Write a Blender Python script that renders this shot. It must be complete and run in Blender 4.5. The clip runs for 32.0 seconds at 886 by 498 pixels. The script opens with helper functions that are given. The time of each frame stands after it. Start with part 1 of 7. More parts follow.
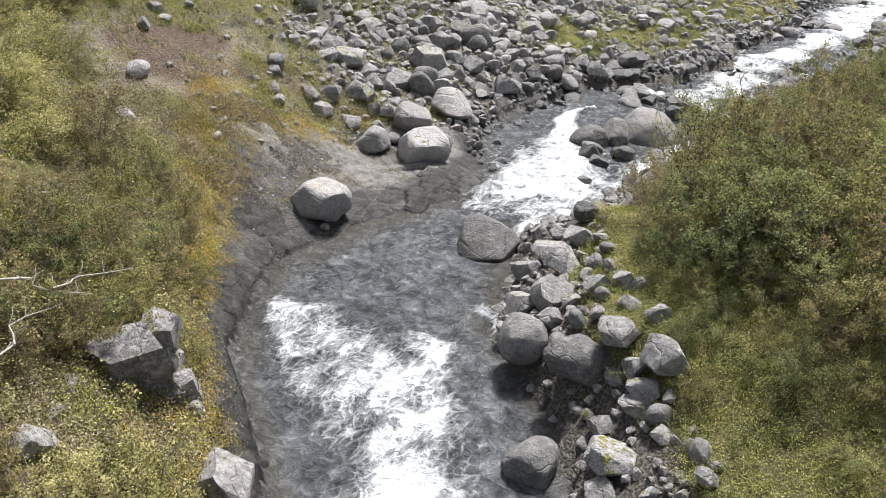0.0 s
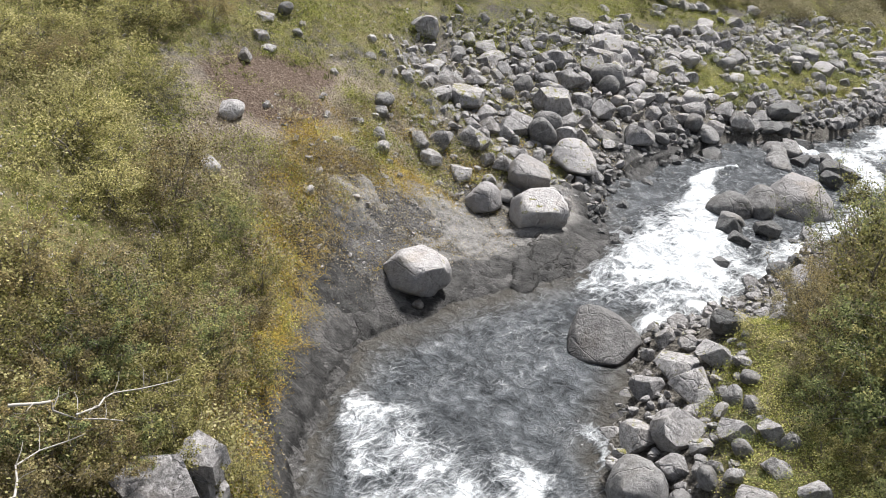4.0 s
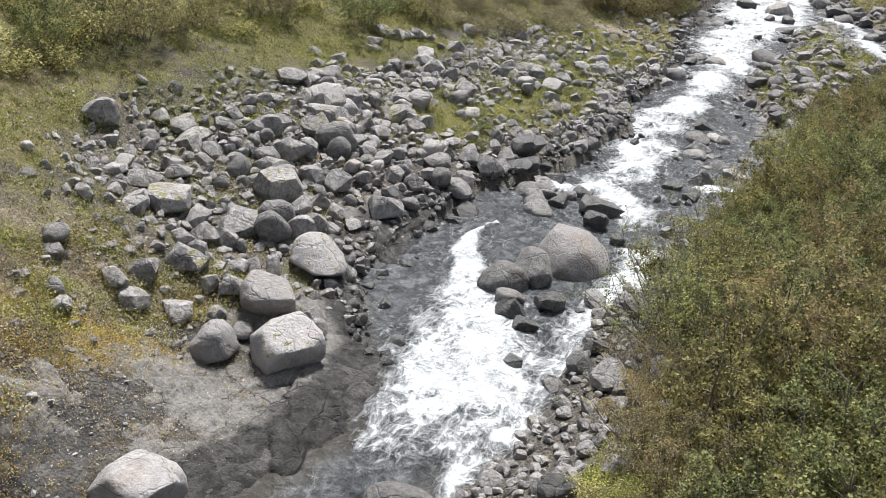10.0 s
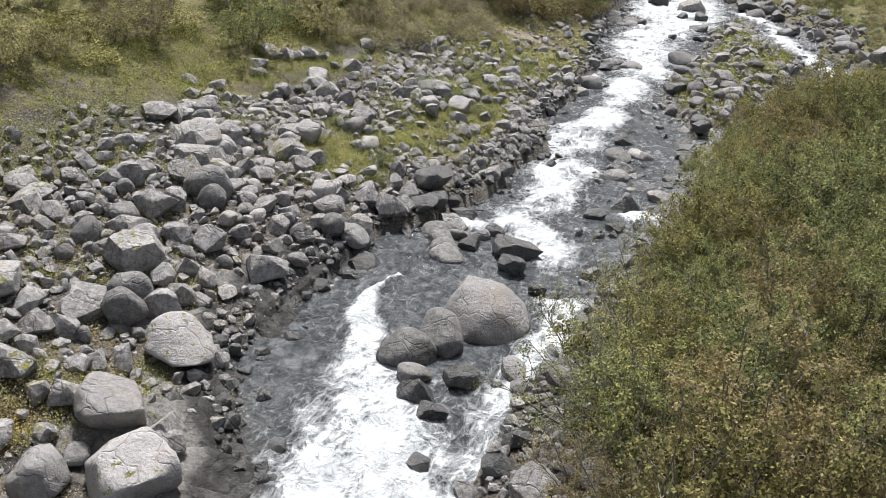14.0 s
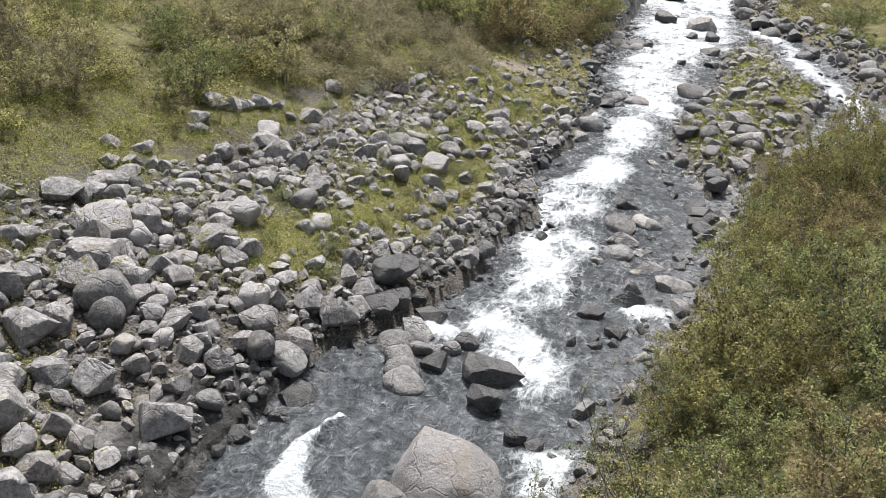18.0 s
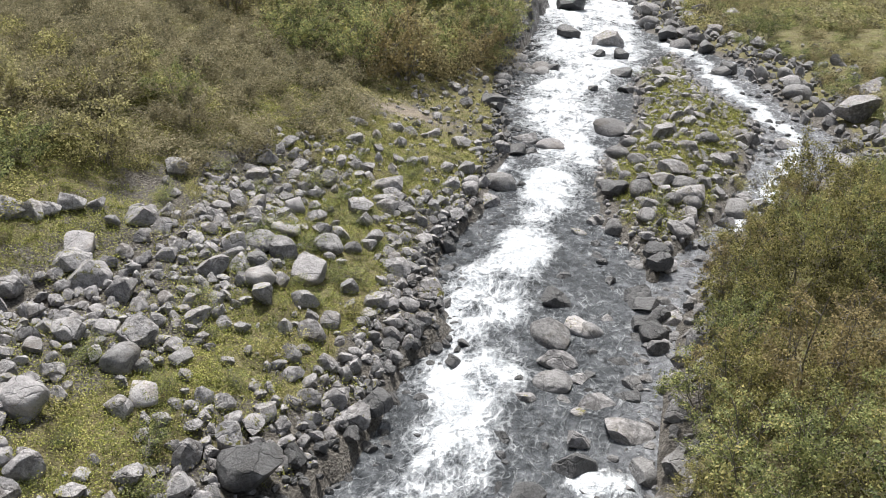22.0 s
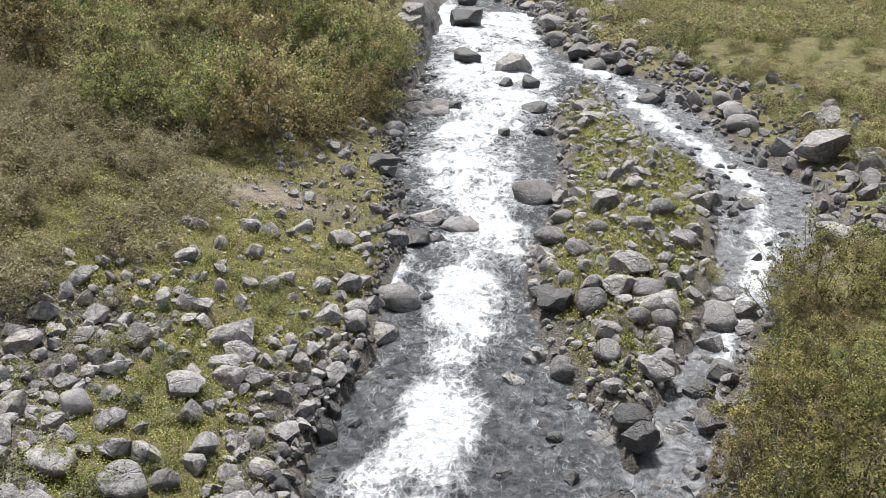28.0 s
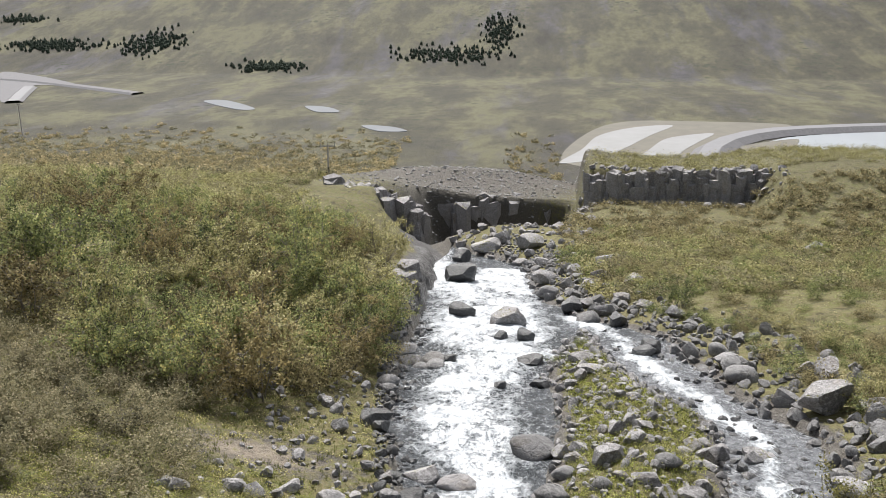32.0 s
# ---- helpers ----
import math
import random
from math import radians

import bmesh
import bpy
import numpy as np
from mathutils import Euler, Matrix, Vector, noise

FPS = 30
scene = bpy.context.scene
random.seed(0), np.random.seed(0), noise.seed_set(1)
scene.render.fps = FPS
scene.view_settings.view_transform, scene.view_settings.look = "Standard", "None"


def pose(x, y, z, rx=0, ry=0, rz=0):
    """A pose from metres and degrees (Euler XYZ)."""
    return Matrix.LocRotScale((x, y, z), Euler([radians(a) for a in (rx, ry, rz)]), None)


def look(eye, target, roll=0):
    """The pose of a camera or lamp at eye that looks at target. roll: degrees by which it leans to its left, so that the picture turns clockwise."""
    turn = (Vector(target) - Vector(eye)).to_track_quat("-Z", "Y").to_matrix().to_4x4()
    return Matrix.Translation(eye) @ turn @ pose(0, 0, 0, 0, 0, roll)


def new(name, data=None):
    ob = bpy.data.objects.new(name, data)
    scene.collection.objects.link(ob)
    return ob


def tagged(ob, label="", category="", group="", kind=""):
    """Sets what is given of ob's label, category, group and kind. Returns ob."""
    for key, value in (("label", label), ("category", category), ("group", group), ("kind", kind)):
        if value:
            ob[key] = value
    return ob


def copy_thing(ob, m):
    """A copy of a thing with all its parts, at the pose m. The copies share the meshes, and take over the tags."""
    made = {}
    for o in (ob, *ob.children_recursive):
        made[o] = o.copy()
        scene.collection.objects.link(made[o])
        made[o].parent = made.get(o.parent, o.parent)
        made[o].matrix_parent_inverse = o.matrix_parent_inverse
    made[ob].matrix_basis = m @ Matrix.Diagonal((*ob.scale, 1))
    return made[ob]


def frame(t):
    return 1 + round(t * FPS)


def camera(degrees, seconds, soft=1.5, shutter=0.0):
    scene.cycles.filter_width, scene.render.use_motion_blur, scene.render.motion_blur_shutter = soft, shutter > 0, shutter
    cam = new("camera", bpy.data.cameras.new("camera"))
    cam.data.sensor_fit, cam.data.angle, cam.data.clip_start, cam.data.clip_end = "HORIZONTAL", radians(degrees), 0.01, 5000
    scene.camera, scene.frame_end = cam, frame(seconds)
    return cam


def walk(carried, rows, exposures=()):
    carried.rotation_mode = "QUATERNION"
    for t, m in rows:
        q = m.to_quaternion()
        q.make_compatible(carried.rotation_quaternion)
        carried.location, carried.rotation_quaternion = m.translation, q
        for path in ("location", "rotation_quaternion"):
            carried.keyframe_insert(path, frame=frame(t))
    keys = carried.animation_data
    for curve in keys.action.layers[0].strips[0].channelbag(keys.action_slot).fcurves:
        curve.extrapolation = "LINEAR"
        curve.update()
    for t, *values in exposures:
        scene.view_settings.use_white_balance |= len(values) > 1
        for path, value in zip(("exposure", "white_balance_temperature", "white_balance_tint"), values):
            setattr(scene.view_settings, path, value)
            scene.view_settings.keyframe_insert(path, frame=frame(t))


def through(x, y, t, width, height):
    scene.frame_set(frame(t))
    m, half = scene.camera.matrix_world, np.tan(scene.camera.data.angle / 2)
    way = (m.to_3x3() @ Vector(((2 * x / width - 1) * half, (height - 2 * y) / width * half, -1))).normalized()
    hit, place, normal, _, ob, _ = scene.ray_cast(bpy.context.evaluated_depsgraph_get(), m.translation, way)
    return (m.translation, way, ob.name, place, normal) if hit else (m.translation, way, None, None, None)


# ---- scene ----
FOV = 52.85
cam = camera(FOV, 32.0, 0.75)
PATH = [  # seconds, place, tilt, turn, lean
    (0.0, 0.000, 0.000, 14.000, 56.220, 37.999, -0.332),
    (0.5, -0.401, 0.493, 14.045, 56.201, 37.887, -0.186),
    (1.0, -0.773, 0.944, 14.131, 56.168, 37.905, -0.284),
    (1.5, -1.156, 1.374, 14.103, 56.155, 39.550, -0.231),
    (2.0, -1.486, 1.788, 14.161, 56.143, 44.818, -0.255),
    (2.5, -1.760, 2.143, 14.168, 56.110, 46.439, -0.286),
    (4.5, -3.057, 3.727, 14.005, 56.181, 46.479, -0.168),
    (5.0, -3.432, 4.184, 13.934, 56.271, 46.546, -0.183),
    (5.5, -3.914, 4.643, 13.906, 56.259, 46.508, -0.108),
    (6.0, -4.316, 5.118, 13.934, 56.240, 46.499, -0.015),
    (6.5, -4.665, 5.634, 13.969, 56.180, 45.362, 0.120),
    (7.0, -5.001, 5.993, 13.975, 56.272, 42.336, 0.130),
    (7.5, -5.344, 6.374, 13.967, 56.375, 40.357, 0.119),
    (8.0, -5.742, 6.812, 13.862, 56.438, 39.325, 0.139),
    (8.5, -6.193, 7.244, 13.752, 56.486, 38.515, 0.180),
    (9.0, -6.563, 7.777, 13.748, 56.424, 36.853, 0.246),
    (9.5, -6.795, 8.237, 13.808, 56.403, 32.443, 0.109),
    (10.0, -6.950, 8.664, 13.684, 56.353, 27.003, 0.147),
    (10.5, -7.120, 9.148, 13.560, 56.406, 22.553, 0.164),
    (11.0, -7.269, 9.603, 13.450, 56.420, 21.438, 0.221),
    (11.5, -7.367, 10.158, 13.387, 56.416, 21.389, 0.285),
    (12.0, -7.517, 10.698, 13.323, 56.395, 21.395, 0.267),
    (12.5, -7.705, 11.235, 13.197, 56.397, 21.413, 0.203),
    (13.0, -7.814, 11.808, 13.078, 56.312, 21.413, 0.251),
    (13.5, -7.909, 12.467, 12.978, 56.275, 21.406, 0.214),
    (14.0, -8.001, 13.137, 12.887, 56.282, 21.428, 0.136),
    (14.5, -8.128, 13.862, 12.856, 56.233, 21.415, 0.211),
    (16.5, -8.774, 17.245, 12.729, 56.179, 21.553, 0.198),
    (17.0, -8.922, 18.205, 12.664, 56.211, 21.655, 0.091),
    (17.5, -9.042, 19.065, 12.543, 56.215, 21.764, 0.058),
    (18.0, -9.305, 19.951, 12.375, 56.213, 21.813, 0.027),
    (18.5, -9.668, 20.848, 12.202, 56.170, 21.822, 0.051),
    (19.0, -10.106, 21.902, 11.975, 56.164, 21.869, 0.049),
    (19.5, -10.540, 23.141, 11.612, 56.075, 21.866, 0.115),
    (20.0, -10.843, 24.406, 11.333, 56.105, 21.810, 0.017),
    (20.5, -11.113, 25.488, 11.248, 56.070, 21.114, 0.082),
    (21.0, -11.285, 26.515, 11.242, 56.120, 19.897, 0.090),
    (21.5, -11.458, 27.590, 11.174, 56.179, 17.697, 0.041),
    (22.0, -11.571, 28.483, 11.162, 56.280, 14.863, 0.015),
    (22.5, -11.726, 29.332, 10.942, 56.307, 13.919, -0.107),
    (23.0, -12.004, 30.370, 10.519, 56.286, 13.742, -0.010),
    (23.5, -12.244, 31.357, 10.192, 56.228, 13.795, 0.033),
    (24.0, -12.482, 32.299, 9.961, 56.248, 13.955, -0.132),
    (24.5, -12.821, 33.232, 9.696, 56.302, 13.983, -0.145),
    (25.0, -12.980, 34.212, 9.436, 56.263, 13.606, -0.105),
    (25.5, -13.054, 35.159, 9.261, 56.250, 11.753, -0.201),
    (26.0, -13.169, 36.000, 9.284, 56.273, 10.554, -0.292),
    (26.5, -13.295, 36.886, 9.251, 56.319, 10.124, -0.250),
    (28.5, -13.451, 40.444, 8.702, 56.578, 7.301, -0.032),
    (29.0, -13.445, 40.621, 8.696, 56.796, 7.385, -0.168),
    (29.5, -13.503, 40.588, 8.691, 58.103, 7.375, -0.110),
    (30.0, -13.536, 40.534, 8.751, 60.749, 7.372, -0.079),
    (30.5, -13.535, 40.497, 8.687, 63.865, 7.374, -0.081),
    (31.0, -13.551, 40.503, 8.646, 67.020, 7.376, -0.138),
    (31.5, -13.487, 40.466, 8.569, 70.207, 7.390, -0.197),
    (32.0, -13.470, 40.466, 8.440, 72.744, 7.391, -0.269),
]

walk(cam, [(t, pose(x, y, z, rx, 0, rz) @ pose(0, 0, 0, 0, 0, lean)) for t, x, y, z, rx, rz, lean in PATH],
     exposures=[(0.0, 0.87), (7.0, 0.86), (10.0, 0.76), (13.0, 0.70), (17.0, 0.76), (20.0, 0.77), (25.0, 0.74), (32.0, 0.74)])

# ---- world, sun ----
world = bpy.data.worlds.new("world")
scene.world = world
world.use_nodes = True
SUN_UP, SUN_TURN = radians(52), radians(18)  # height over the horizon; turn from +y towards -x
sky = world.node_tree.nodes.new("ShaderNodeTexSky")
sky.sky_type, sky.sun_disc = "NISHITA", False
sky.sun_elevation, sky.sun_rotation = SUN_UP, -SUN_TURN
sky.air_density, sky.dust_density, sky.ozone_density = 1.0, 3.0, 1.0
haze = world.node_tree.nodes.new("ShaderNodeHueSaturation")  # thin cloud greys the sky
haze.inputs["Saturation"].default_value = 0.45
world.node_tree.links.new(sky.outputs[0], haze.inputs["Color"])
world.node_tree.links.new(haze.outputs[0], world.node_tree.nodes["Background"].inputs[0])
world.node_tree.nodes["Background"].inputs[1].default_value = 0.088
sun_dir = Vector((-math.sin(SUN_TURN) * math.cos(SUN_UP), math.cos(SUN_TURN) * math.cos(SUN_UP), math.sin(SUN_UP)))
sun = new("sun", bpy.data.lights.new("sun", "SUN"))
sun.data.energy, sun.data.angle, sun.data.color = 4.6, radians(9), (1.0, 0.97, 0.94)
sun.matrix_world = look(sun_dir * 100, (0, 0, 0))

# ---- the lie of the land ----
def knots(text):
    """Pairs "a:b a:b" as two arrays."""
    a = np.array([[float(v) for v in p.split(":")] for p in text.split()])
    return a[:, 0], a[:, 1]


WATER_Z = knots("-30:2.5 0:0.2 10:-0.6 17:-1.1 24:-2.0 30:-3.0 36:-3.8 44:-5.5 57:-7.6 70:-9.8 97:-15.2 124:-21.0 139:-24.2 150:-26.4 159:-27.4 166:-37 175:-38.5 200:-40 400:-63")
LEFT = knots("-30:18 0:-3.5 7.7:-10.8 9.1:-13 10:-14.6 12:-16.1 14.1:-17.3 17:-17 21.9:-16 24:-16.5 25.4:-18 27.6:-19.6 30.5:-20 36:-19.7 40:-18.5 44:-17.6 49:-17.3 54:-18.6 59:-18 67.5:-18.5 75:-20.4 85:-21.9 103:-23.5 125:-25.5 139:-27.6 150:-29.5 158:-32.6 200:-40 400:-60")
RIGHT = knots("-30:28 0:5 8:-2 11.7:-5.5 13.5:-7.2 15.1:-10 18:-11.3 20:-12.6 22:-12.1 25:-12 29.4:-12.3 31.5:-11.8 36:-11.6 39.6:-10.7 46:-10.4 54:-9.7 60:-8 71:-2.4 77:-1.9 84:-4.2 90:-5 98:-5.6 103:-10 112:-14 139:-16.8 147:-22 152:-25.5 158:-28.3 200:-32 400:-50")
ISLE_L = knots("55:-11 57:-11.5 59.5:-13 65:-14 69:-13.4 76.5:-12.9 86.7:-13.5 93:-12.6 98:-11")
ISLE_R = knots("55:-11 57:-10.6 63:-8.2 71:-6.7 78:-6.1 84:-8.6 93:-10.4 98:-11")


def at(curve, y):
    return np.interp(y, *curve)


def smooth(a, b, v):
    s = np.clip((np.asarray(v, float) - a) / (b - a), 0, 1)
    return s * s * (3 - 2 * s)


def _hash(ix, iy, seed):
    n = np.sin(ix * 127.1 + iy * 311.7 + seed * 74.7) * 43758.5453
    return n - np.floor(n)


def fnoise(x, y, size, seed=0, octaves=3):
    """Smooth value noise, about -1 to 1, with features of that size."""
    out, amp, tot = 0.0, 1.0, 0.0
    x, y = np.asarray(x, float) / size, np.asarray(y, float) / size
    for o in range(octaves):
        ix, iy = np.floor(x), np.floor(y)
        fx, fy = x - ix, y - iy
        fx, fy = fx * fx * (3 - 2 * fx), fy * fy * (3 - 2 * fy)
        a, b = _hash(ix, iy, seed + o), _hash(ix + 1, iy, seed + o)
        c, d = _hash(ix, iy + 1, seed + o), _hash(ix + 1, iy + 1, seed + o)
        out = out + amp * (2 * (a + (b - a) * fx + (c - a) * fy + (a - b - c + d) * fx * fy) - 1)
        tot, amp, x, y = tot + amp, amp * 0.5, x * 2.03 + 17.3, y * 2.03 + 5.1
    return out / tot


def water_z(x, y):
    return at(WATER_Z, y)


def bed_dist(x, y):
    """How far outside the water a place lies (negative in it), and on which bank (-1 left, 1 right, 0 island)."""
    ragged = 0.5 * fnoise(x, y, 2.6, 91, 2) * smooth(24, 30, y) * smooth(150, 140, y)
    dl, dr = at(LEFT, y) - x + ragged, x - at(RIGHT, y) + ragged
    d = np.maximum(dl, dr)
    isle = np.minimum(x - at(ISLE_L, y), at(ISLE_R, y) - x)
    isle = np.where((y > 55) & (y < 98), isle, -9)
    side = np.where(isle > d, 0, np.where(dl > dr, -1, 1))
    return np.maximum(d, isle), side


# height over the water at distances from the left bank, at several y
BANK_D = np.array([0, 1, 3, 6, 9, 14, 22, 40])
LEFT_Y = np.array([0, 10, 14, 17, 21, 25, 29, 34, 42, 52, 60, 72, 80, 90, 105, 125, 150])
LEFT_H = np.array([
    [.6, 1.4, 2.4, 3.6, 4.6, 6.4, 9, 14],
    [.5, 1.1, 2.2, 3.5, 4.6, 6.4, 9, 14],
    [.1, .6, 1.8, 3.6, 4.5, 6.0, 9, 14],
    [.1, .3, 1.0, 3.0, 4.0, 5.4, 8.5, 13],
    [.0, .1, .3, .8, 2.9, 4.6, 8, 12],
    [.1, .3, .7, 1.4, 2.6, 4.6, 7.5, 12],
    [.2, .6, 1.2, 1.9, 2.7, 4.8, 7, 11],
    [.3, .7, 1.4, 2.0, 2.7, 4.4, 6.5, 10],
    [.4, .8, 1.4, 2.0, 2.4, 3.4, 6, 9],
    [.4, .8, 1.3, 1.9, 2.5, 3.6, 5.5, 8],
    [.4, .7, 1.1, 1.9, 2.6, 3.6, 5, 8],
    [.3, .6, .8, 1.1, 1.6, 2.8, 5, 8],
    [.4, .8, 1.4, 2.0, 2.6, 3.8, 6, 8],
    [.7, 1.6, 2.6, 3.4, 3.9, 4.8, 6, 8],
    [1.2, 2.6, 3.6, 4.2, 4.6, 5.4, 6.5, 8],
    [.9, 1.9, 2.9, 3.7, 4.4, 5.6, 7, 8],
    [.4, .8, 1.3, 2.0, 2.8, 4.2, 6, 8]])
RIGHT_Y = np.array([0, 12, 20, 27, 31, 42, 55, 66, 74, 85, 100, 116, 137])
RIGHT_H = np.array([
    [.5, 1.0, 2.0, 2.8, 3.6, 5, 7, 10],
    [.4, .9, 2.0, 2.8, 3.6, 5, 7, 10],
    [.4, .9, 2.1, 3.0, 3.8, 5, 7, 10],
    [.3, .6, 1.5, 2.6, 3.6, 5, 7, 10],
    [.1, .3, 1.0, 2.4, 3.4, 5, 7, 10],
    [.3, .8, 1.7, 2.6, 3.4, 5, 7, 10],
    [.3, .7, 1.4, 2.2, 3.0, 4, 6, 9],
    [.3, .7, 1.4, 2.2, 2.8, 3.8, 5, 7],
    [.3, .7, 1.2, 1.8, 2.3, 3, 4, 6],
    [.1, .2, .4, .7, 1.1, 2, 3.5, 6],
    [.1, .3, .6, .9, 1.3, 2, 3, 5],
    [.2, .4, .7, 1.0, 1.4, 2, 2.6, 4],
    [.4, .8, 1.4, 2.0, 2.4, 2.8, 3.2, 4]])


def table(d, y, ys, hs):
    """Bilinear look-up in a bank table."""
    d, y = np.clip(d, 0, BANK_D[-1] - 1e-6), np.clip(y, ys[0], ys[-1] - 1e-6)
    i, j = np.searchsorted(ys, y, side="right") - 1, np.searchsorted(BANK_D, d, side="right") - 1
    u, v = (y - ys[i]) / (ys[i + 1] - ys[i]), (d - BANK_D[j]) / (BANK_D[j + 1] - BANK_D[j])
    return (hs[i, j] * (1 - u) + hs[i + 1, j] * u) * (1 - v) + (hs[i, j + 1] * (1 - u) + hs[i + 1, j + 1] * u) * v


FAR_L = knots("-60:8 0:5 60:-2.5 100:-9 150:-19 200:-29 260:-44 350:-57 430:-62 680:-62 760:-45 900:-5 1200:130 1800:420 2400:600 4000:600")
FAR_R = knots("-60:8 0:7 60:-3 85:-9.5 100:-13.5 116:-17 137:-21 161:-25 176:-27.5 205:-31 225:-38 260:-50 310:-59 345:-62 430:-62 680:-62 760:-45 900:-5 1200:130 1800:420 2400:600 4000:600")


def ground(x, y):
    """Height of the land."""
    x, y = np.asarray(x, float), np.asarray(y, float)
    d, side = bed_dist(x, y)
    w = water_z(x, y)
    yb = y + 0 * x
    near = np.where(side < 0, table(np.maximum(d, 0), yb, LEFT_Y, LEFT_H), table(np.maximum(d, 0), yb, RIGHT_Y, RIGHT_H))
    near = np.where(side == 0, np.minimum(0.25 + 0.35 * np.maximum(d, 0), 1.3), near)
    lump = 0.16 * fnoise(x, y, 2.2, 3) + 0.35 * fnoise(x, y, 7, 8) * smooth(2, 8, d)
    near = w + np.where(d < 0, np.maximum(-0.9, 0.35 * d), near) + lump * smooth(-1, 1.5, d)
    mid = 0.5 * (at(LEFT, y) + at(RIGHT, y))
    s = smooth(-10, 10, x - mid)
    far = at(FAR_L, y) * (1 - s) + at(FAR_R, y) * s + 1.5 * smooth(20, 160, y) * smooth(400, 330, y) * fnoise(x, y, 60, 21) + 22 * fnoise(x, y, 420, 31) * smooth(680, 1100, y) + 7 * fnoise(x, y * 0.4, 80, 35) * smooth(720, 950, y)
    shoulder = smooth(14, 20, x)  # right of the cliff the plateau slopes up gently
    far = far + (6.9 + 1.8 * smooth(10, 28, x)) * smooth(-10.0, -8.0, x) * (smooth(175.8, 176.8, y) * (1 - shoulder) + smooth(146, 182, y) * shoulder) * smooth(232, 204, y)
    far = far + 1.9 * smooth(-12, -6, x) * smooth(24, 14, x) * smooth(150, 171, y) * smooth(176, 175, y)
    far = far - 10 * smooth(14, 8, np.abs(x + 23)) * smooth(159, 167, y) * smooth(189.5, 186, y)
    far = far + 4.5 * np.exp(-((x + 30) / 20) ** 2 - ((y - 212) / 14) ** 2)
    far = far + 0.10 * np.maximum(-x - 60, 0) * smooth(200, 60, y) + 0.10 * np.maximum(x - 40, 0) * smooth(200, 60, y)
    blend = np.maximum(smooth(12, 34, d), smooth(118, 150, y) * np.where(side < 0, smooth(7, 22, d), smooth(3, 12, d)))
    blend = np.maximum(blend, smooth(150, 165, y) * np.where(side < 0, smooth(1, 6, d), smooth(6, 20, d)))
    blend = np.maximum(blend, smooth(170, 188, y))
    return near * (1 - blend) + far * blend

# ---- materials ----
def material(name):
    m = bpy.data.materials.new(name)
    m.use_nodes = True
    t = m.node_tree
    return m, t, t.nodes["Principled BSDF"]


class Nodes:
    """Short forms for building node trees."""

    def __init__(self, tree):
        self.t = tree

    def add(self, kind, **values):
        n = self.t.nodes.new(kind)
        for k, v in values.items():
            if k == "op":
                n.operation = v
            elif k == "blend":
                n.blend_type = v
            elif k == "attr":
                n.attribute_name = v
        return n

    def put(self, socket, v):
        if hasattr(v, "links"):
            self.t.links.new(v, socket)
        else:
            socket.default_value = v

    def coords(self, kind="Object"):
        return self.add("ShaderNodeTexCoord").outputs[kind]

    def scaled(self, v, s):
        n = self.add("ShaderNodeMapping")
        self.put(n.inputs["Vector"], v)
        n.inputs["Scale"].default_value = s
        return n.outputs[0]

    def noise(self, v, scale, detail=4, rough=0.55, distort=0.0):
        n = self.add("ShaderNodeTexNoise")
        self.put(n.inputs["Vector"], v)
        n.inputs["Scale"].default_value, n.inputs["Detail"].default_value = scale, detail
        n.inputs["Roughness"].default_value, n.inputs["Distortion"].default_value = rough, distort
        return n.outputs[0]

    def cells(self, v, scale, feature="F1"):
        n = self.add("ShaderNodeTexVoronoi")
        n.feature = feature
        self.put(n.inputs["Vector"], v)
        n.inputs["Scale"].default_value = scale
        return n.outputs[0]

    def ramp(self, v, stops):
        n = self.add("ShaderNodeValToRGB")
        el = n.color_ramp.elements
        while len(el) < len(stops):
            el.new(0.5)
        for e, (p, c) in zip(el, stops):
            e.position, e.color = p, (*c, 1) if len(c) == 3 else c
        self.put(n.inputs[0], v)
        return n.outputs[0]

    def math(self, op, a, b=0.0, clamp=False):
        n = self.add("ShaderNodeMath", op=op)
        n.use_clamp = clamp
        self.put(n.inputs[0], a), self.put(n.inputs[1], b)
        return n.outputs[0]

    def span(self, v, a, b, lo=0.0, hi=1.0):
        n = self.add("ShaderNodeMapRange")
        n.clamp = True
        self.put(n.inputs[0], v)
        for k, x in zip((1, 2, 3, 4), (a, b, lo, hi)):
            self.put(n.inputs[k], x)
        return n.outputs[0]

    def mix(self, f, a, b, blend="MIX"):
        n = self.add("ShaderNodeMix")
        n.data_type, n.blend_type = "RGBA", blend
        self.put(n.inputs[0], f)
        for s, v in ((n.inputs[6], a), (n.inputs[7], b)):
            self.put(s, v if hasattr(v, "links") else (*v, 1))
        return n.outputs[2]

    def bump(self, h, strength, dist):
        n = self.add("ShaderNodeBump")
        self.put(n.inputs["Height"], h)
        n.inputs["Strength"].default_value, n.inputs["Distance"].default_value = strength, dist
        return n.outputs[0]

    def attr(self, name, out="Color"):
        return self.add("ShaderNodeAttribute", attr=name).outputs[out]


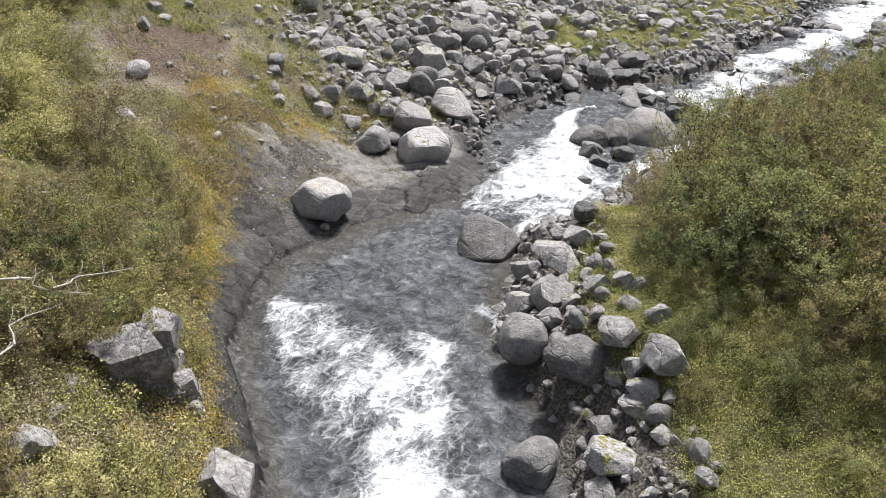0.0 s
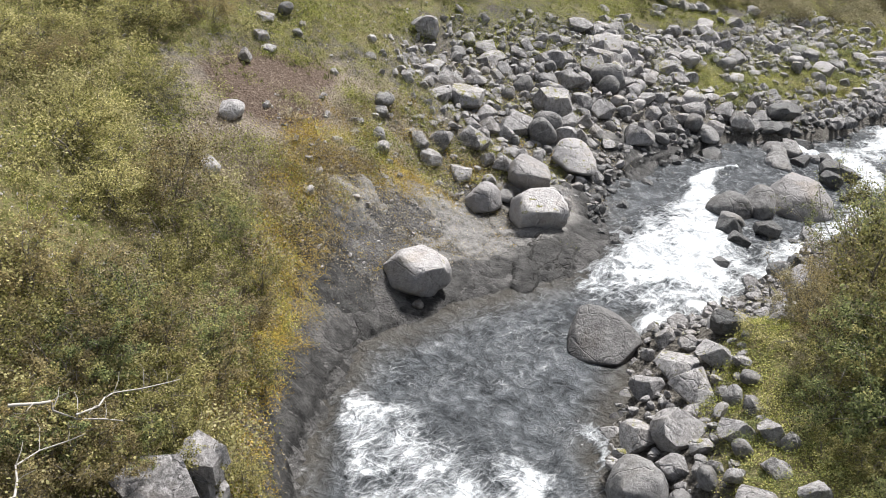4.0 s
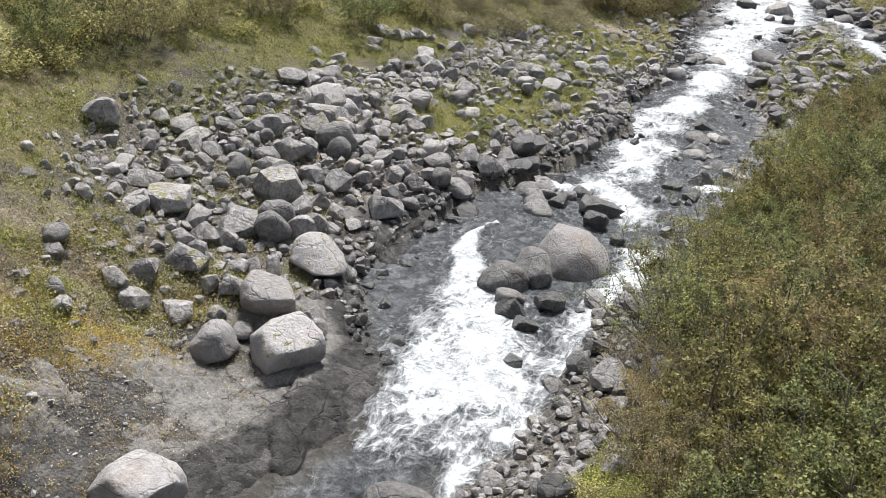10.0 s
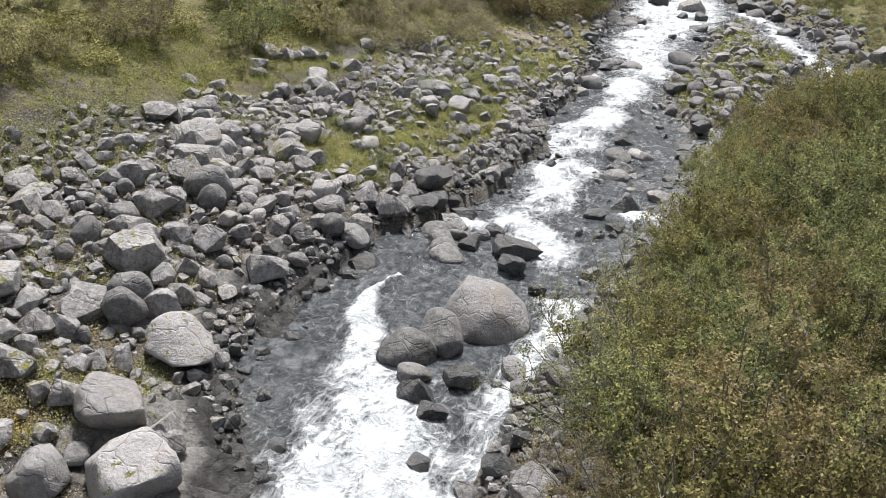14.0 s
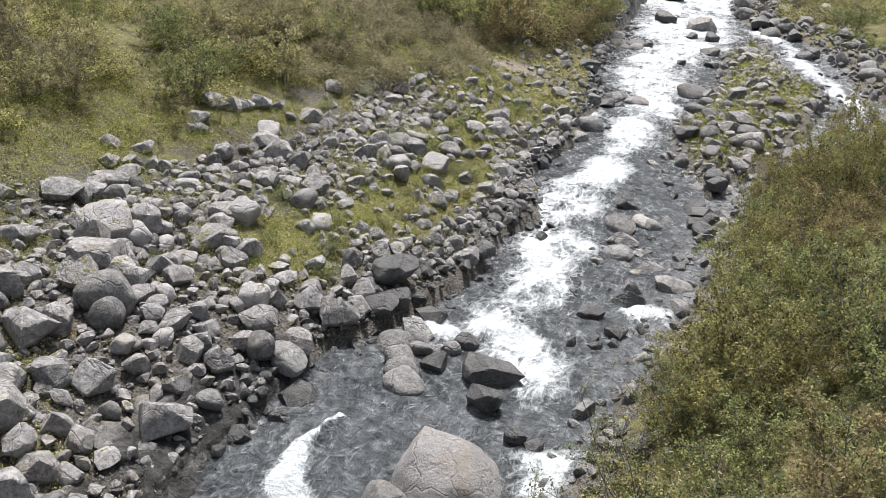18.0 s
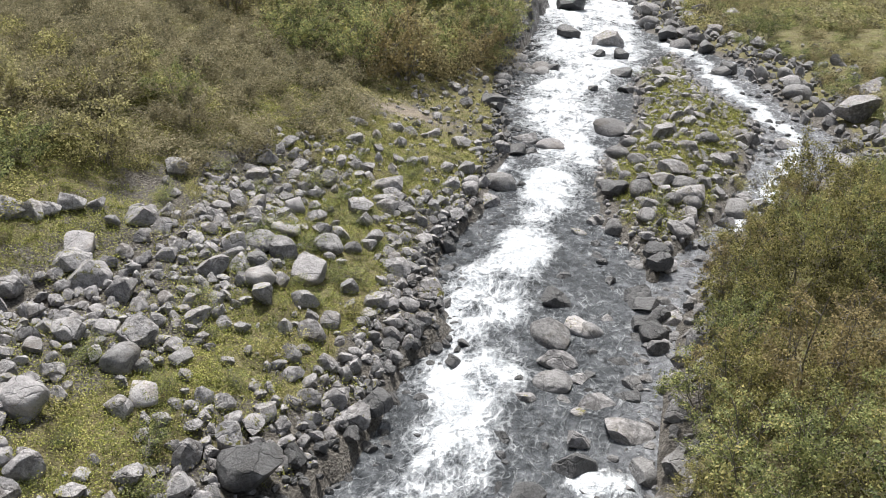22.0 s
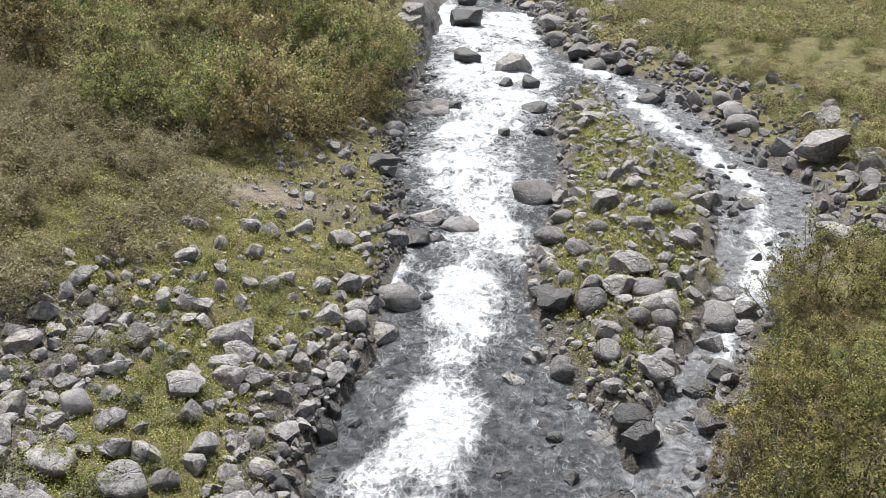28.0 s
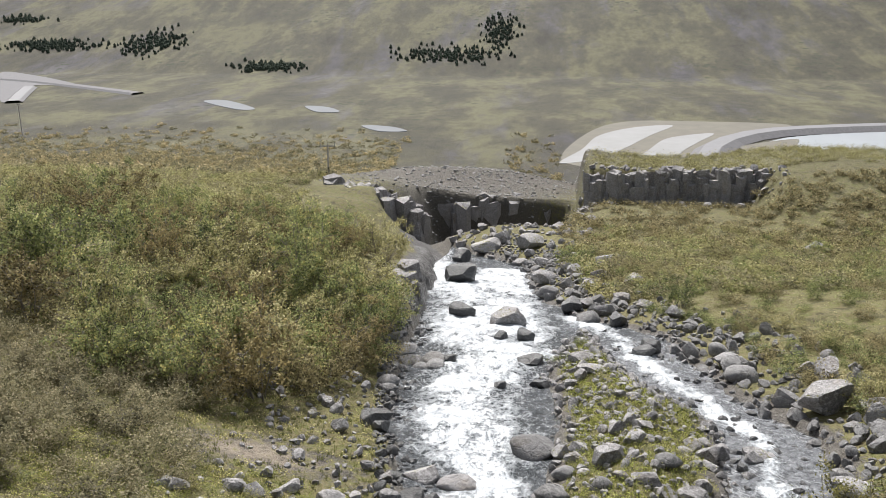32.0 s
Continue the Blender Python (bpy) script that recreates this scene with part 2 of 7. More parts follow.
def rock_material(name, dark, light, moss=0.0, wet=0.0, cracks=0.3, mottle=1.0):
    """Grey basalt with pits, pale lichen spots and moss on the tops."""
    m, t, b = material(name)
    n = Nodes(t)
    geo = n.add("ShaderNodeNewGeometry")
    v = geo.outputs["Position"]
    rnd = n.add("ShaderNodeObjectInfo").outputs["Random"]
    isl = geo.outputs["Random Per Island"]
    tone = n.math("FRACT", n.math("ADD", rnd, isl))
    big, fine, grit = n.noise(v, 1.6, 5, 0.6), n.noise(v, 16, 6, 0.72), n.noise(v, 60, 3, 0.7)
    col = n.mix(n.span(n.math("ADD", n.math("MULTIPLY", big, 0.6), n.math("MULTIPLY", tone, 0.5)), 0.25, 0.85), dark, light)
    col = n.mix(n.span(fine, 0.44, 0.64, 0.0, 0.6 * mottle), col, tuple(c * 0.4 for c in dark))
    col = n.mix(n.span(grit, 0.5, 0.64, 0.0, 0.5 * mottle), col, tuple(min(0.62, c * 1.4) for c in light))
    speck = n.cells(v, 26)
    col = n.mix(n.math("MULTIPLY", n.span(speck, 0.28, 0.16), n.span(n.noise(v, 3.3, 3), 0.50, 0.6, 0.0, 0.0 if wet else 0.6 * mottle)), col, (0.50, 0.49, 0.455))
    stain = n.span(n.noise(v, 0.9, 4, 0.6, 0.5), 0.52, 0.68, 0.0, 0.5)
    col = n.mix(stain, col, tuple(c * k for c, k in zip(dark, (1.15, 1.0, 0.8))))
    warp = n.add("ShaderNodeVectorMath", op="ADD")
    wn = n.add("ShaderNodeTexNoise")
    n.put(wn.inputs["Vector"], v)
    wn.inputs["Scale"].default_value, wn.inputs["Detail"].default_value = 1.4, 4
    n.put(warp.inputs[0], v), n.put(warp.inputs[1], wn.outputs[1])
    crack = n.cells(warp.outputs[0], 0.9, "DISTANCE_TO_EDGE")
    col = n.mix(n.math("MULTIPLY", n.span(crack, 0.0, 0.012, cracks, 0.0), n.span(n.noise(v, 0.8, 2), 0.42, 0.55)), col, (0.04, 0.038, 0.035))
    blot = n.noise(v, 5.5, 5, 0.7, 0.4)
    col = n.mix(n.span(blot, 0.50, 0.62, 0.0, 0.5 * mottle), col, tuple(min(0.6, c * 1.3) for c in light))
    col = n.mix(n.span(blot, 0.46, 0.34, 0.0, 0.6 * mottle), col, tuple(c * 0.55 for c in dark))
    if moss:
        sep = n.add("ShaderNodeSeparateXYZ")
        n.put(sep.inputs[0], geo.outputs["Normal"])
        patch = n.math("ADD", n.noise(v, 5.0, 6, 0.72), n.math("ADD", n.math("MULTIPLY", n.math("SUBTRACT", tone, 0.5), 0.22), n.math("MULTIPLY", n.math("SUBTRACT", n.noise(v, 1.1, 2), 0.5), 0.25)))
        f = n.math("MULTIPLY", n.span(patch, 0.70 - 0.16 * moss, 0.74 - 0.16 * moss), n.span(sep.outputs[2], 0.3, 0.7))
        green = n.ramp(n.noise(v, 9, 4), [(0.3, (0.05, 0.055, 0.012)), (0.5, (0.15, 0.145, 0.025)), (0.62, (0.24, 0.22, 0.05)), (0.75, (0.20, 0.13, 0.03))])
        col = n.mix(n.math("MULTIPLY", f, 0.9), col, green)
    n.put(b.inputs["Base Color"], col)
    n.put(b.inputs["Roughness"], n.span(fine, 0.3, 0.7, 0.3 if wet else 0.75, 0.5 if wet else 0.95))
    b.inputs["Specular IOR Level"].default_value = 0.5 if wet else 0.25
    h = n.math("ADD", n.math("MULTIPLY", fine, 0.5), n.math("ADD", big, n.math("MULTIPLY", n.noise(v, 7, 5, 0.6), 0.6)))
    h = n.math("ADD", h, n.math("ADD", n.math("MULTIPLY", grit, 0.12), n.span(crack, 0, 0.03, -0.3, 0)))
    n.put(b.inputs["Normal"], n.bump(h, 1.0, 0.10))
    return m


M_ROCK = rock_material("grey basalt", (0.14, 0.136, 0.135), (0.37, 0.359, 0.357), 0.36)
M_PALE = rock_material("pale basalt", (0.24, 0.232, 0.231), (0.44, 0.425, 0.423), 0.22, 0.0, 0.12, 0.45)
M_RIVER = rock_material("river-worn basalt", (0.10, 0.098, 0.097), (0.26, 0.255, 0.252), 0.0, 0.0, 0.2, 0.8)
M_MOSSY = rock_material("mossy basalt", (0.155, 0.15, 0.149), (0.38, 0.368, 0.366), 0.48)
M_SMOOTH = rock_material("worn basalt", (0.23, 0.221, 0.22), (0.37, 0.357, 0.355), 0.06, 0.0, 0.08, 0.4)
M_DAMP = rock_material("damp basalt", (0.085, 0.083, 0.0826), (0.2, 0.195, 0.194), 0.0, 0.0, 0.12, 0.7)
M_WET = rock_material("wet basalt", (0.035, 0.035, 0.0348), (0.11, 0.11, 0.11), 0.0, 1.0)
M_CLIFF = rock_material("cliff basalt", (0.13, 0.125, 0.124), (0.36, 0.347, 0.345), 0.40)


def bedrock_material():
    """Cracked flat basalt, dark where water wets it, with grit and moss in its joints."""
    m, t, b = material("bedrock")
    n = Nodes(t)
    geo = n.add("ShaderNodeNewGeometry")
    v, wet = geo.outputs["Position"], n.attr("wet", "Fac")
    wn = n.add("ShaderNodeTexNoise")
    n.put(wn.inputs["Vector"], v)
    wn.inputs["Scale"].default_value, wn.inputs["Detail"].default_value = 1.1, 5
    warp = n.add("ShaderNodeVectorMath", op="ADD")
    n.put(warp.inputs[0], n.scaled(v, (1.0, 0.75, 1.0))), n.put(warp.inputs[1], wn.outputs[1])
    w = warp.outputs[0]
    c1, c2 = n.cells(w, 1.0, "DISTANCE_TO_EDGE"), n.cells(w, 3.1, "DISTANCE_TO_EDGE")
    big, mid, fine, grit = n.noise(v, 0.5, 4, 0.6), n.noise(v, 2.4, 5, 0.68), n.noise(v, 13, 6, 0.72), n.noise(v, 55, 3, 0.7)
    dry = n.ramp(n.math("ADD", n.math("MULTIPLY", mid, 0.6), n.math("MULTIPLY", fine, 0.45)), [(0.36, (0.075, 0.072, 0.069)), (0.48, (0.145, 0.140, 0.134)), (0.62, (0.275, 0.266, 0.256))])
    damp = n.ramp(n.math("ADD", n.math("MULTIPLY", mid, 0.6), n.math("MULTIPLY", fine, 0.45)), [(0.38, (0.008, 0.008, 0.008)), (0.5, (0.022, 0.0215, 0.021)), (0.66, (0.085, 0.083, 0.08))])
    soak = n.span(n.math("ADD", wet, n.math("MULTIPLY", n.math("SUBTRACT", mid, 0.5), 1.6)), 0.3, 0.62)
    col = n.mix(soak, dry, damp)
    col = n.mix(n.math("MULTIPLY", n.span(grit, 0.54, 0.66, 0.0, 0.4), n.span(soak, 0, 1, 1.0, 0.15)), col, (0.40, 0.385, 0.355))
    crack = n.math("MULTIPLY", n.span(c1, 0.0, 0.025, 0.8, 0.0), n.span(big, 0.46, 0.56))
    crack = n.math("MAXIMUM", crack, n.math("MULTIPLY", n.span(c2, 0.0, 0.04, 0.4, 0.0), n.span(mid, 0.5, 0.58)))
    col = n.mix(n.math("MULTIPLY", crack, 0.85), col, (0.022, 0.02, 0.018))
    moss = n.math("MULTIPLY", n.attr("moss", "Fac"), n.span(n.noise(v, 3.4, 6, 0.72), 0.5, 0.56))
    col = n.mix(moss, col, n.ramp(fine, [(0.35, (0.06, 0.045, 0.012)), (0.5, (0.17, 0.13, 0.03)), (0.65, (0.26, 0.16, 0.04))]))
    n.put(b.inputs["Base Color"], col)
    n.put(b.inputs["Roughness"], n.math("ADD", n.span(soak, 0, 1, 0.85, 0.34), n.math("MULTIPLY", fine, 0.2)))
    b.inputs["Specular IOR Level"].default_value = 0.22
    h = n.math("ADD", n.math("MULTIPLY", fine, 0.6), n.math("ADD", mid, n.math("MULTIPLY", crack, -0.35)))
    n.put(b.inputs["Normal"], n.bump(h, 1.0, 0.10))
    return m


M_BEDROCK = bedrock_material()


def ground_material():
    """Gravel, soil, grass, moss and bedrock, mixed by the zones of the land."""
    m, t, b = material("ground")
    n = Nodes(t)
    v = n.add("ShaderNodeNewGeometry").outputs["Position"]
    zone = n.add("ShaderNodeSeparateColor")
    n.put(zone.inputs[0], n.attr("zone"))
    grass, rust, bed = zone.outputs[0], zone.outputs[1], zone.outputs[2]
    soil, far = n.attr("soil", "Fac"), n.attr("far", "Fac")
    big, mid, fine = n.noise(v, 0.35, 5, 0.6), n.noise(v, 1.7, 6, 0.7), n.noise(v, 13, 6, 0.75)
    peb = n.cells(v, 13)
    gravel = n.ramp(n.math("ADD", n.math("MULTIPLY", peb, 0.5), n.math("MULTIPLY", fine, 0.6)), [(0.25, (0.025, 0.022, 0.019)), (0.5, (0.075, 0.067, 0.057)), (0.8, (0.20, 0.185, 0.16))])
    earth = n.ramp(n.math("ADD", n.math("MULTIPLY", mid, 0.6), n.math("MULTIPLY", fine, 0.45)), [(0.3, (0.07, 0.055, 0.042)), (0.44, (0.17, 0.14, 0.108)), (0.56, (0.26, 0.222, 0.172)), (0.68, (0.37, 0.33, 0.265))])
    scar = n.math("ADD", n.attr("scar", "Fac"), n.math("MULTIPLY", n.math("SUBTRACT", mid, 0.5), 0.9))
    earth = n.mix(n.span(scar, 0.35, 0.6), earth, n.ramp(n.math("ADD", n.math("MULTIPLY", fine, 0.7), n.math("MULTIPLY", peb, 0.35)), [(0.3, (0.045, 0.028, 0.020)), (0.55, (0.105, 0.072, 0.052)), (0.75, (0.22, 0.175, 0.135))]))
    green = n.ramp(n.math("ADD", n.math("MULTIPLY", mid, 0.55), n.math("MULTIPLY", fine, 0.45)), [(0.34, (0.020, 0.019, 0.011)), (0.42, (0.065, 0.058, 0.028)), (0.49, (0.125, 0.115, 0.050)), (0.56, (0.125, 0.14, 0.042)), (0.61, (0.22, 0.20, 0.095)), (0.70, (0.35, 0.31, 0.20))])
    sward = n.noise(v, 0.85, 6, 0.68, 0.7)
    hue = n.ramp(sward, [(0.36, (0.055, 0.042, 0.024)), (0.43, (0.135, 0.118, 0.046)), (0.48, (0.27, 0.232, 0.128)), (0.52, (0.20, 0.155, 0.07)), (0.56, (0.155, 0.175, 0.032)), (0.62, (0.29, 0.25, 0.14)), (0.68, (0.16, 0.10, 0.05))])
    green = n.mix(0.62, green, n.mix(n.span(fine, 0.38, 0.62, 0.0, 0.75), hue, n.mix(0.75, hue, (0.0, 0.0, 0.0))))
    orange = n.ramp(n.math("ADD", n.math("MULTIPLY", mid, 0.5), n.math("MULTIPLY", fine, 0.5)), [(0.3, (0.06, 0.04, 0.018)), (0.48, (0.19, 0.105, 0.035)), (0.6, (0.25, 0.17, 0.06)), (0.75, (0.17, 0.17, 0.05))])
    rock = n.ramp(n.math("ADD", n.math("MULTIPLY", mid, 0.7), n.math("MULTIPLY", fine, 0.35)), [(0.33, (0.03, 0.029, 0.029)), (0.52, (0.085, 0.082, 0.08)), (0.72, (0.19, 0.183, 0.175))])
    rock = n.mix(n.span(n.cells(n.scaled(v, (1.2, 0.7, 1)), 1.6, "DISTANCE_TO_EDGE"), 0.0, 0.025, 0.8, 0.0), rock, (0.03, 0.028, 0.027))
    col = n.mix(n.span(n.math("ADD", soil, n.math("MULTIPLY", n.math("SUBTRACT", mid, 0.5), 0.9)), 0.3, 0.6), gravel, earth)
    col = n.mix(n.span(n.math("ADD", grass, n.math("MULTIPLY", n.math("SUBTRACT", mid, 0.5), 1.4)), 0.38, 0.6), col, green)
    col = n.mix(n.span(n.math("ADD", rust, n.math("MULTIPLY", n.math("SUBTRACT", mid, 0.5), 1.6)), 0.4, 0.62), col, orange)
    col = n.mix(n.span(n.math("ADD", bed, n.math("MULTIPLY", n.math("SUBTRACT", mid, 0.5), 0.7)), 0.4, 0.58), col, rock)
    slope = n.scaled(v, (1.0, 0.45, 0.45))
    broad, streak = n.noise(slope, 0.011, 6, 0.64, 0.6), n.noise(n.scaled(v, (1.0, 0.14, 0.14)), 0.045, 6, 0.66, 0.4)
    high = n.add("ShaderNodeSeparateXYZ")
    n.put(high.inputs[0], v)
    # far turf and grey-purple scree, tinted bluer to put distance haze into colour
    turf = n.ramp(n.noise(slope, 0.03, 6, 0.72), [(0.34, (0.030, 0.028, 0.020)), (0.48, (0.052, 0.048, 0.031)), (0.6, (0.100, 0.095, 0.052)), (0.72, (0.064, 0.058, 0.045))])
    stony = n.ramp(n.noise(slope, 0.05, 6, 0.72), [(0.34, (0.030, 0.028, 0.032)), (0.5, (0.055, 0.052, 0.059)), (0.66, (0.098, 0.093, 0.101))])
    bare = n.math("ADD", n.math("ADD", n.math("MULTIPLY", broad, 0.6), n.math("MULTIPLY", streak, 0.45)), n.span(high.outputs[2], -60, 200, -0.01, 0.09))
    heath = n.mix(n.span(bare, 0.535, 0.62, 0.0, 0.85), turf, stony)
    shrub = n.math("MULTIPLY", n.span(n.noise(v, 0.13, 6, 0.75), 0.5, 0.6), n.span(n.noise(v, 0.011, 4, 0.6, 0.5), 0.44, 0.58))
    heath = n.mix(n.math("MULTIPLY", shrub, 0.75), heath, (0.055, 0.052, 0.03))
    dots = n.math("MULTIPLY", n.span(n.cells(v, 0.14), 0.34, 0.22), n.span(n.noise(v, 0.016, 4, 0.6), 0.5, 0.6))
    heath = n.mix(n.math("MULTIPLY", dots, 0.8), heath, (0.03, 0.036, 0.02))
    band = n.span(n.noise(n.scaled(v, (0.07, 0.07, 1.0)), 0.07, 6, 0.75), 0.58, 0.66, 0.0, 0.7)
    heath = n.mix(n.math("MULTIPLY", band, n.span(high.outputs[2], -40, 0)), heath, (0.075, 0.068, 0.068))
    col = n.mix(far, col, heath)
    n.put(b.inputs["Base Color"], col)
    n.put(b.inputs["Roughness"], n.span(n.math("MULTIPLY", n.attr("wet", "Fac"), n.span(mid, 0.3, 0.6)), 0.1, 0.8, 0.92, 0.28))
    b.inputs["Specular IOR Level"].default_value = 0.35
    h = n.math("ADD", n.math("MULTIPLY", fine, 0.7), n.math("ADD", n.math("MULTIPLY", peb, 0.4), n.math("ADD", mid, n.math("MULTIPLY", n.noise(v, 4.5, 4, 0.65), 0.9))))
    n.put(b.inputs["Normal"], n.bump(h, 1.0, 0.13))
    return m


M_GROUND = ground_material()


def water_material():
    """Clear grey running water with broken white foam; the sky's sheen is put into its colour."""
    m, t, b = material("water")
    n = Nodes(t)
    flow, foam = n.add("ShaderNodeNewGeometry").outputs["Position"], n.attr("foam", "Fac")
    wn = n.add("ShaderNodeTexNoise")
    n.put(wn.inputs["Vector"], flow)
    wn.inputs["Scale"].default_value, wn.inputs["Detail"].default_value = 0.8, 1.5
    warp = n.add("ShaderNodeVectorMath", op="ADD")
    n.put(warp.inputs[0], n.scaled(flow, (1.25, 0.7, 0.3))), n.put(warp.inputs[1], n.scaled(wn.outputs[1], (0.55, 0.55, 0.0)))
    d = warp.outputs[0]
    n1, n2 = n.noise(d, 1.25, 6, 0.7, 0.15), n.noise(d, 4.2, 6, 0.74)
    lace = n.math("MAXIMUM", n.span(n.cells(d, 1.5, "DISTANCE_TO_EDGE"), 0.0, 0.10, 1.0, 0.0), n.span(n.cells(d, 3.6, "DISTANCE_TO_EDGE"), 0.0, 0.13, 0.8, 0.0))
    tex = n.math("ADD", n.math("MULTIPLY", n1, 0.6), n.math("ADD", n.math("MULTIPLY", n2, 0.4), n.math("MULTIPLY", lace, 0.10)))
    f = n.span(n.math("ADD", foam, n.math("MULTIPLY", n.math("SUBTRACT", tex, 0.53), 2.6)), 0.35, 0.90)
    thread = n.math("MULTIPLY", lace, n.math("MULTIPLY", n.span(n2, 0.42, 0.62), n.span(n.math("ADD", n.noise(flow, 0.45, 4, 0.6), n.math("MULTIPLY", foam, 0.5)), 0.5, 0.68, 0.0, 0.75)))
    f = n.math("MAXIMUM", f, thread)
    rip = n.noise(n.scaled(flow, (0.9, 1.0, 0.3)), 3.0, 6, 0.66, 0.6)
    # light and dark ripples: sky reflections put into the water colour
    deep_sheen = n.ramp(n.math("ADD", n.math("MULTIPLY", n1, 0.4), n.math("MULTIPLY", rip, 0.6)), [(0.37, (0.026, 0.029, 0.032)), (0.5, (0.080, 0.087, 0.094)), (0.58, (0.155, 0.165, 0.177)), (0.68, (0.28, 0.295, 0.312))])
    # paler over the shallows: grey bed, with reflected sky put into the colour
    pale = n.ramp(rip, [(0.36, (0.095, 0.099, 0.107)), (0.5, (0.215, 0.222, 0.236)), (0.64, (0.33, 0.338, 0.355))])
    deep_sheen = n.mix(n.math("MULTIPLY", n.attr("shoal", "Fac"), 0.85), deep_sheen, pale)
    shallow = n.mix(n.math("MULTIPLY", n.attr("shallow", "Fac"), 0.7), deep_sheen, (0.075, 0.066, 0.052))
    froth = n.mix(n.span(n.math("ADD", n.math("MULTIPLY", n2, 0.6), n.math("MULTIPLY", n1, 0.4)), 0.36, 0.62), (0.32, 0.352, 0.378), (0.70, 0.722, 0.745))
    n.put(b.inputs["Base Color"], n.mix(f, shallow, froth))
    n.put(b.inputs["Roughness"], n.math("ADD", 0.10, n.math("MULTIPLY", f, 0.5)))
    b.inputs["IOR"].default_value = 1.33
    h = n.math("ADD", n.math("MULTIPLY", rip, 1.0), n.math("ADD", n.math("MULTIPLY", n2, 0.45), n.math("MULTIPLY", f, 0.6)))
    n.put(b.inputs["Normal"], n.bump(h, 1.0, 0.22))
    return m


M_WATER = water_material()


def leaf_material(name, stops, through=0.5):
    m, t, b = material(name)
    n = Nodes(t)
    geo = n.add("ShaderNodeNewGeometry")
    rnd = n.add("ShaderNodeObjectInfo").outputs["Random"]
    patch = n.noise(geo.outputs["Position"], 0.9, 5, 0.72)
    pick = n.math("ADD", n.math("MULTIPLY", geo.outputs["Random Per Island"], 0.75), n.math("ADD", n.math("MULTIPLY", rnd, 0.3), n.math("MULTIPLY", n.math("SUBTRACT", patch, 0.58), 1.3)))
    col = n.ramp(pick, stops)
    n.put(b.inputs["Base Color"], col)
    b.inputs["Roughness"].default_value = 0.8
    b.inputs["Specular IOR Level"].default_value = 0.12
    tr = n.add("ShaderNodeBsdfTranslucent")
    n.put(tr.inputs[0], col)
    mix = n.add("ShaderNodeMixShader")
    mix.inputs[0].default_value = through
    t.links.new(b.outputs[0], mix.inputs[1]), t.links.new(tr.outputs[0], mix.inputs[2])
    t.links.new(mix.outputs[0], t.nodes["Material Output"].inputs[0])
    return m


M_OLIVE = leaf_material("olive willow leaves", [(0.0, (0.08, 0.084, 0.029)), (0.35, (0.319, 0.306, 0.116)), (0.6, (0.464, 0.432, 0.184)), (0.9, (0.668, 0.604, 0.325))], 0.45)
# darker copy of M_OLIVE: the bank's shade is put into the leaf colour
M_OLIVE_SHADE = leaf_material("olive willow leaves, shaded copy", [(0.0, (0.043, 0.043, 0.017)), (0.35, (0.174, 0.166, 0.06)), (0.6, (0.282, 0.266, 0.102)), (0.9, (0.432, 0.384, 0.168))], 0.4)
M_KHAKI = leaf_material("khaki willow leaves", [(0.0, (0.09, 0.084, 0.041)), (0.4, (0.322, 0.303, 0.139)), (0.7, (0.455, 0.421, 0.212)), (0.95, (0.598, 0.543, 0.321))], 0.45)
M_GREEN = leaf_material("green birch leaves", [(0.0, (0.043, 0.057, 0.026)), (0.4, (0.202, 0.23, 0.095)), (0.7, (0.342, 0.366, 0.152)), (0.95, (0.488, 0.423, 0.168))], 0.45)
M_RUSTY = leaf_material("autumn leaves", [(0.0, (0.061, 0.05, 0.024)), (0.4, (0.229, 0.191, 0.093)), (0.7, (0.323, 0.268, 0.136)), (0.95, (0.437, 0.355, 0.165))], 0.45)
M_MOSS = leaf_material("orange moss", [(0.0, (0.108, 0.081, 0.029)), (0.35, (0.306, 0.224, 0.057)), (0.65, (0.521, 0.359, 0.079)), (0.95, (0.539, 0.504, 0.129))], 0.2)
M_LIME = leaf_material("bright moss and herbs", [(0.0, (0.059, 0.066, 0.018)), (0.35, (0.251, 0.274, 0.067)), (0.65, (0.399, 0.411, 0.113)), (0.95, (0.591, 0.548, 0.228))], 0.3)
M_STRAW = leaf_material("dry straw", [(0.0, (0.16, 0.13, 0.08)), (0.5, (0.36, 0.31, 0.21)), (0.95, (0.55, 0.50, 0.37))], 0.2)
M_GREY = leaf_material("grey willow leaves", [(0.0, (0.063, 0.061, 0.036)), (0.4, (0.21, 0.194, 0.113)), (0.75, (0.326, 0.294, 0.184)), (0.95, (0.441, 0.383, 0.252))], 0.45)
M_HEATH = leaf_material("heath leaves", [(0.0, (0.076, 0.066, 0.036)), (0.4, (0.273, 0.237, 0.122)), (0.7, (0.381, 0.324, 0.178)), (0.95, (0.534, 0.425, 0.246))], 0.45)
M_GRASS = leaf_material("grass blades", [(0.0, (0.067, 0.081, 0.023)), (0.35, (0.145, 0.161, 0.044)), (0.65, (0.234, 0.23, 0.09)), (0.95, (0.379, 0.333, 0.194))], 0.25)
M_HEATHER = leaf_material("grey heather", [(0.0, (0.06, 0.048, 0.04)), (0.4, (0.19, 0.155, 0.13)), (0.95, (0.33, 0.29, 0.24))], 0.2)
M_SPRUCE = leaf_material("spruce needles", [(0.0, (0.036, 0.050, 0.036)), (0.9, (0.075, 0.095, 0.066))], 0.1)


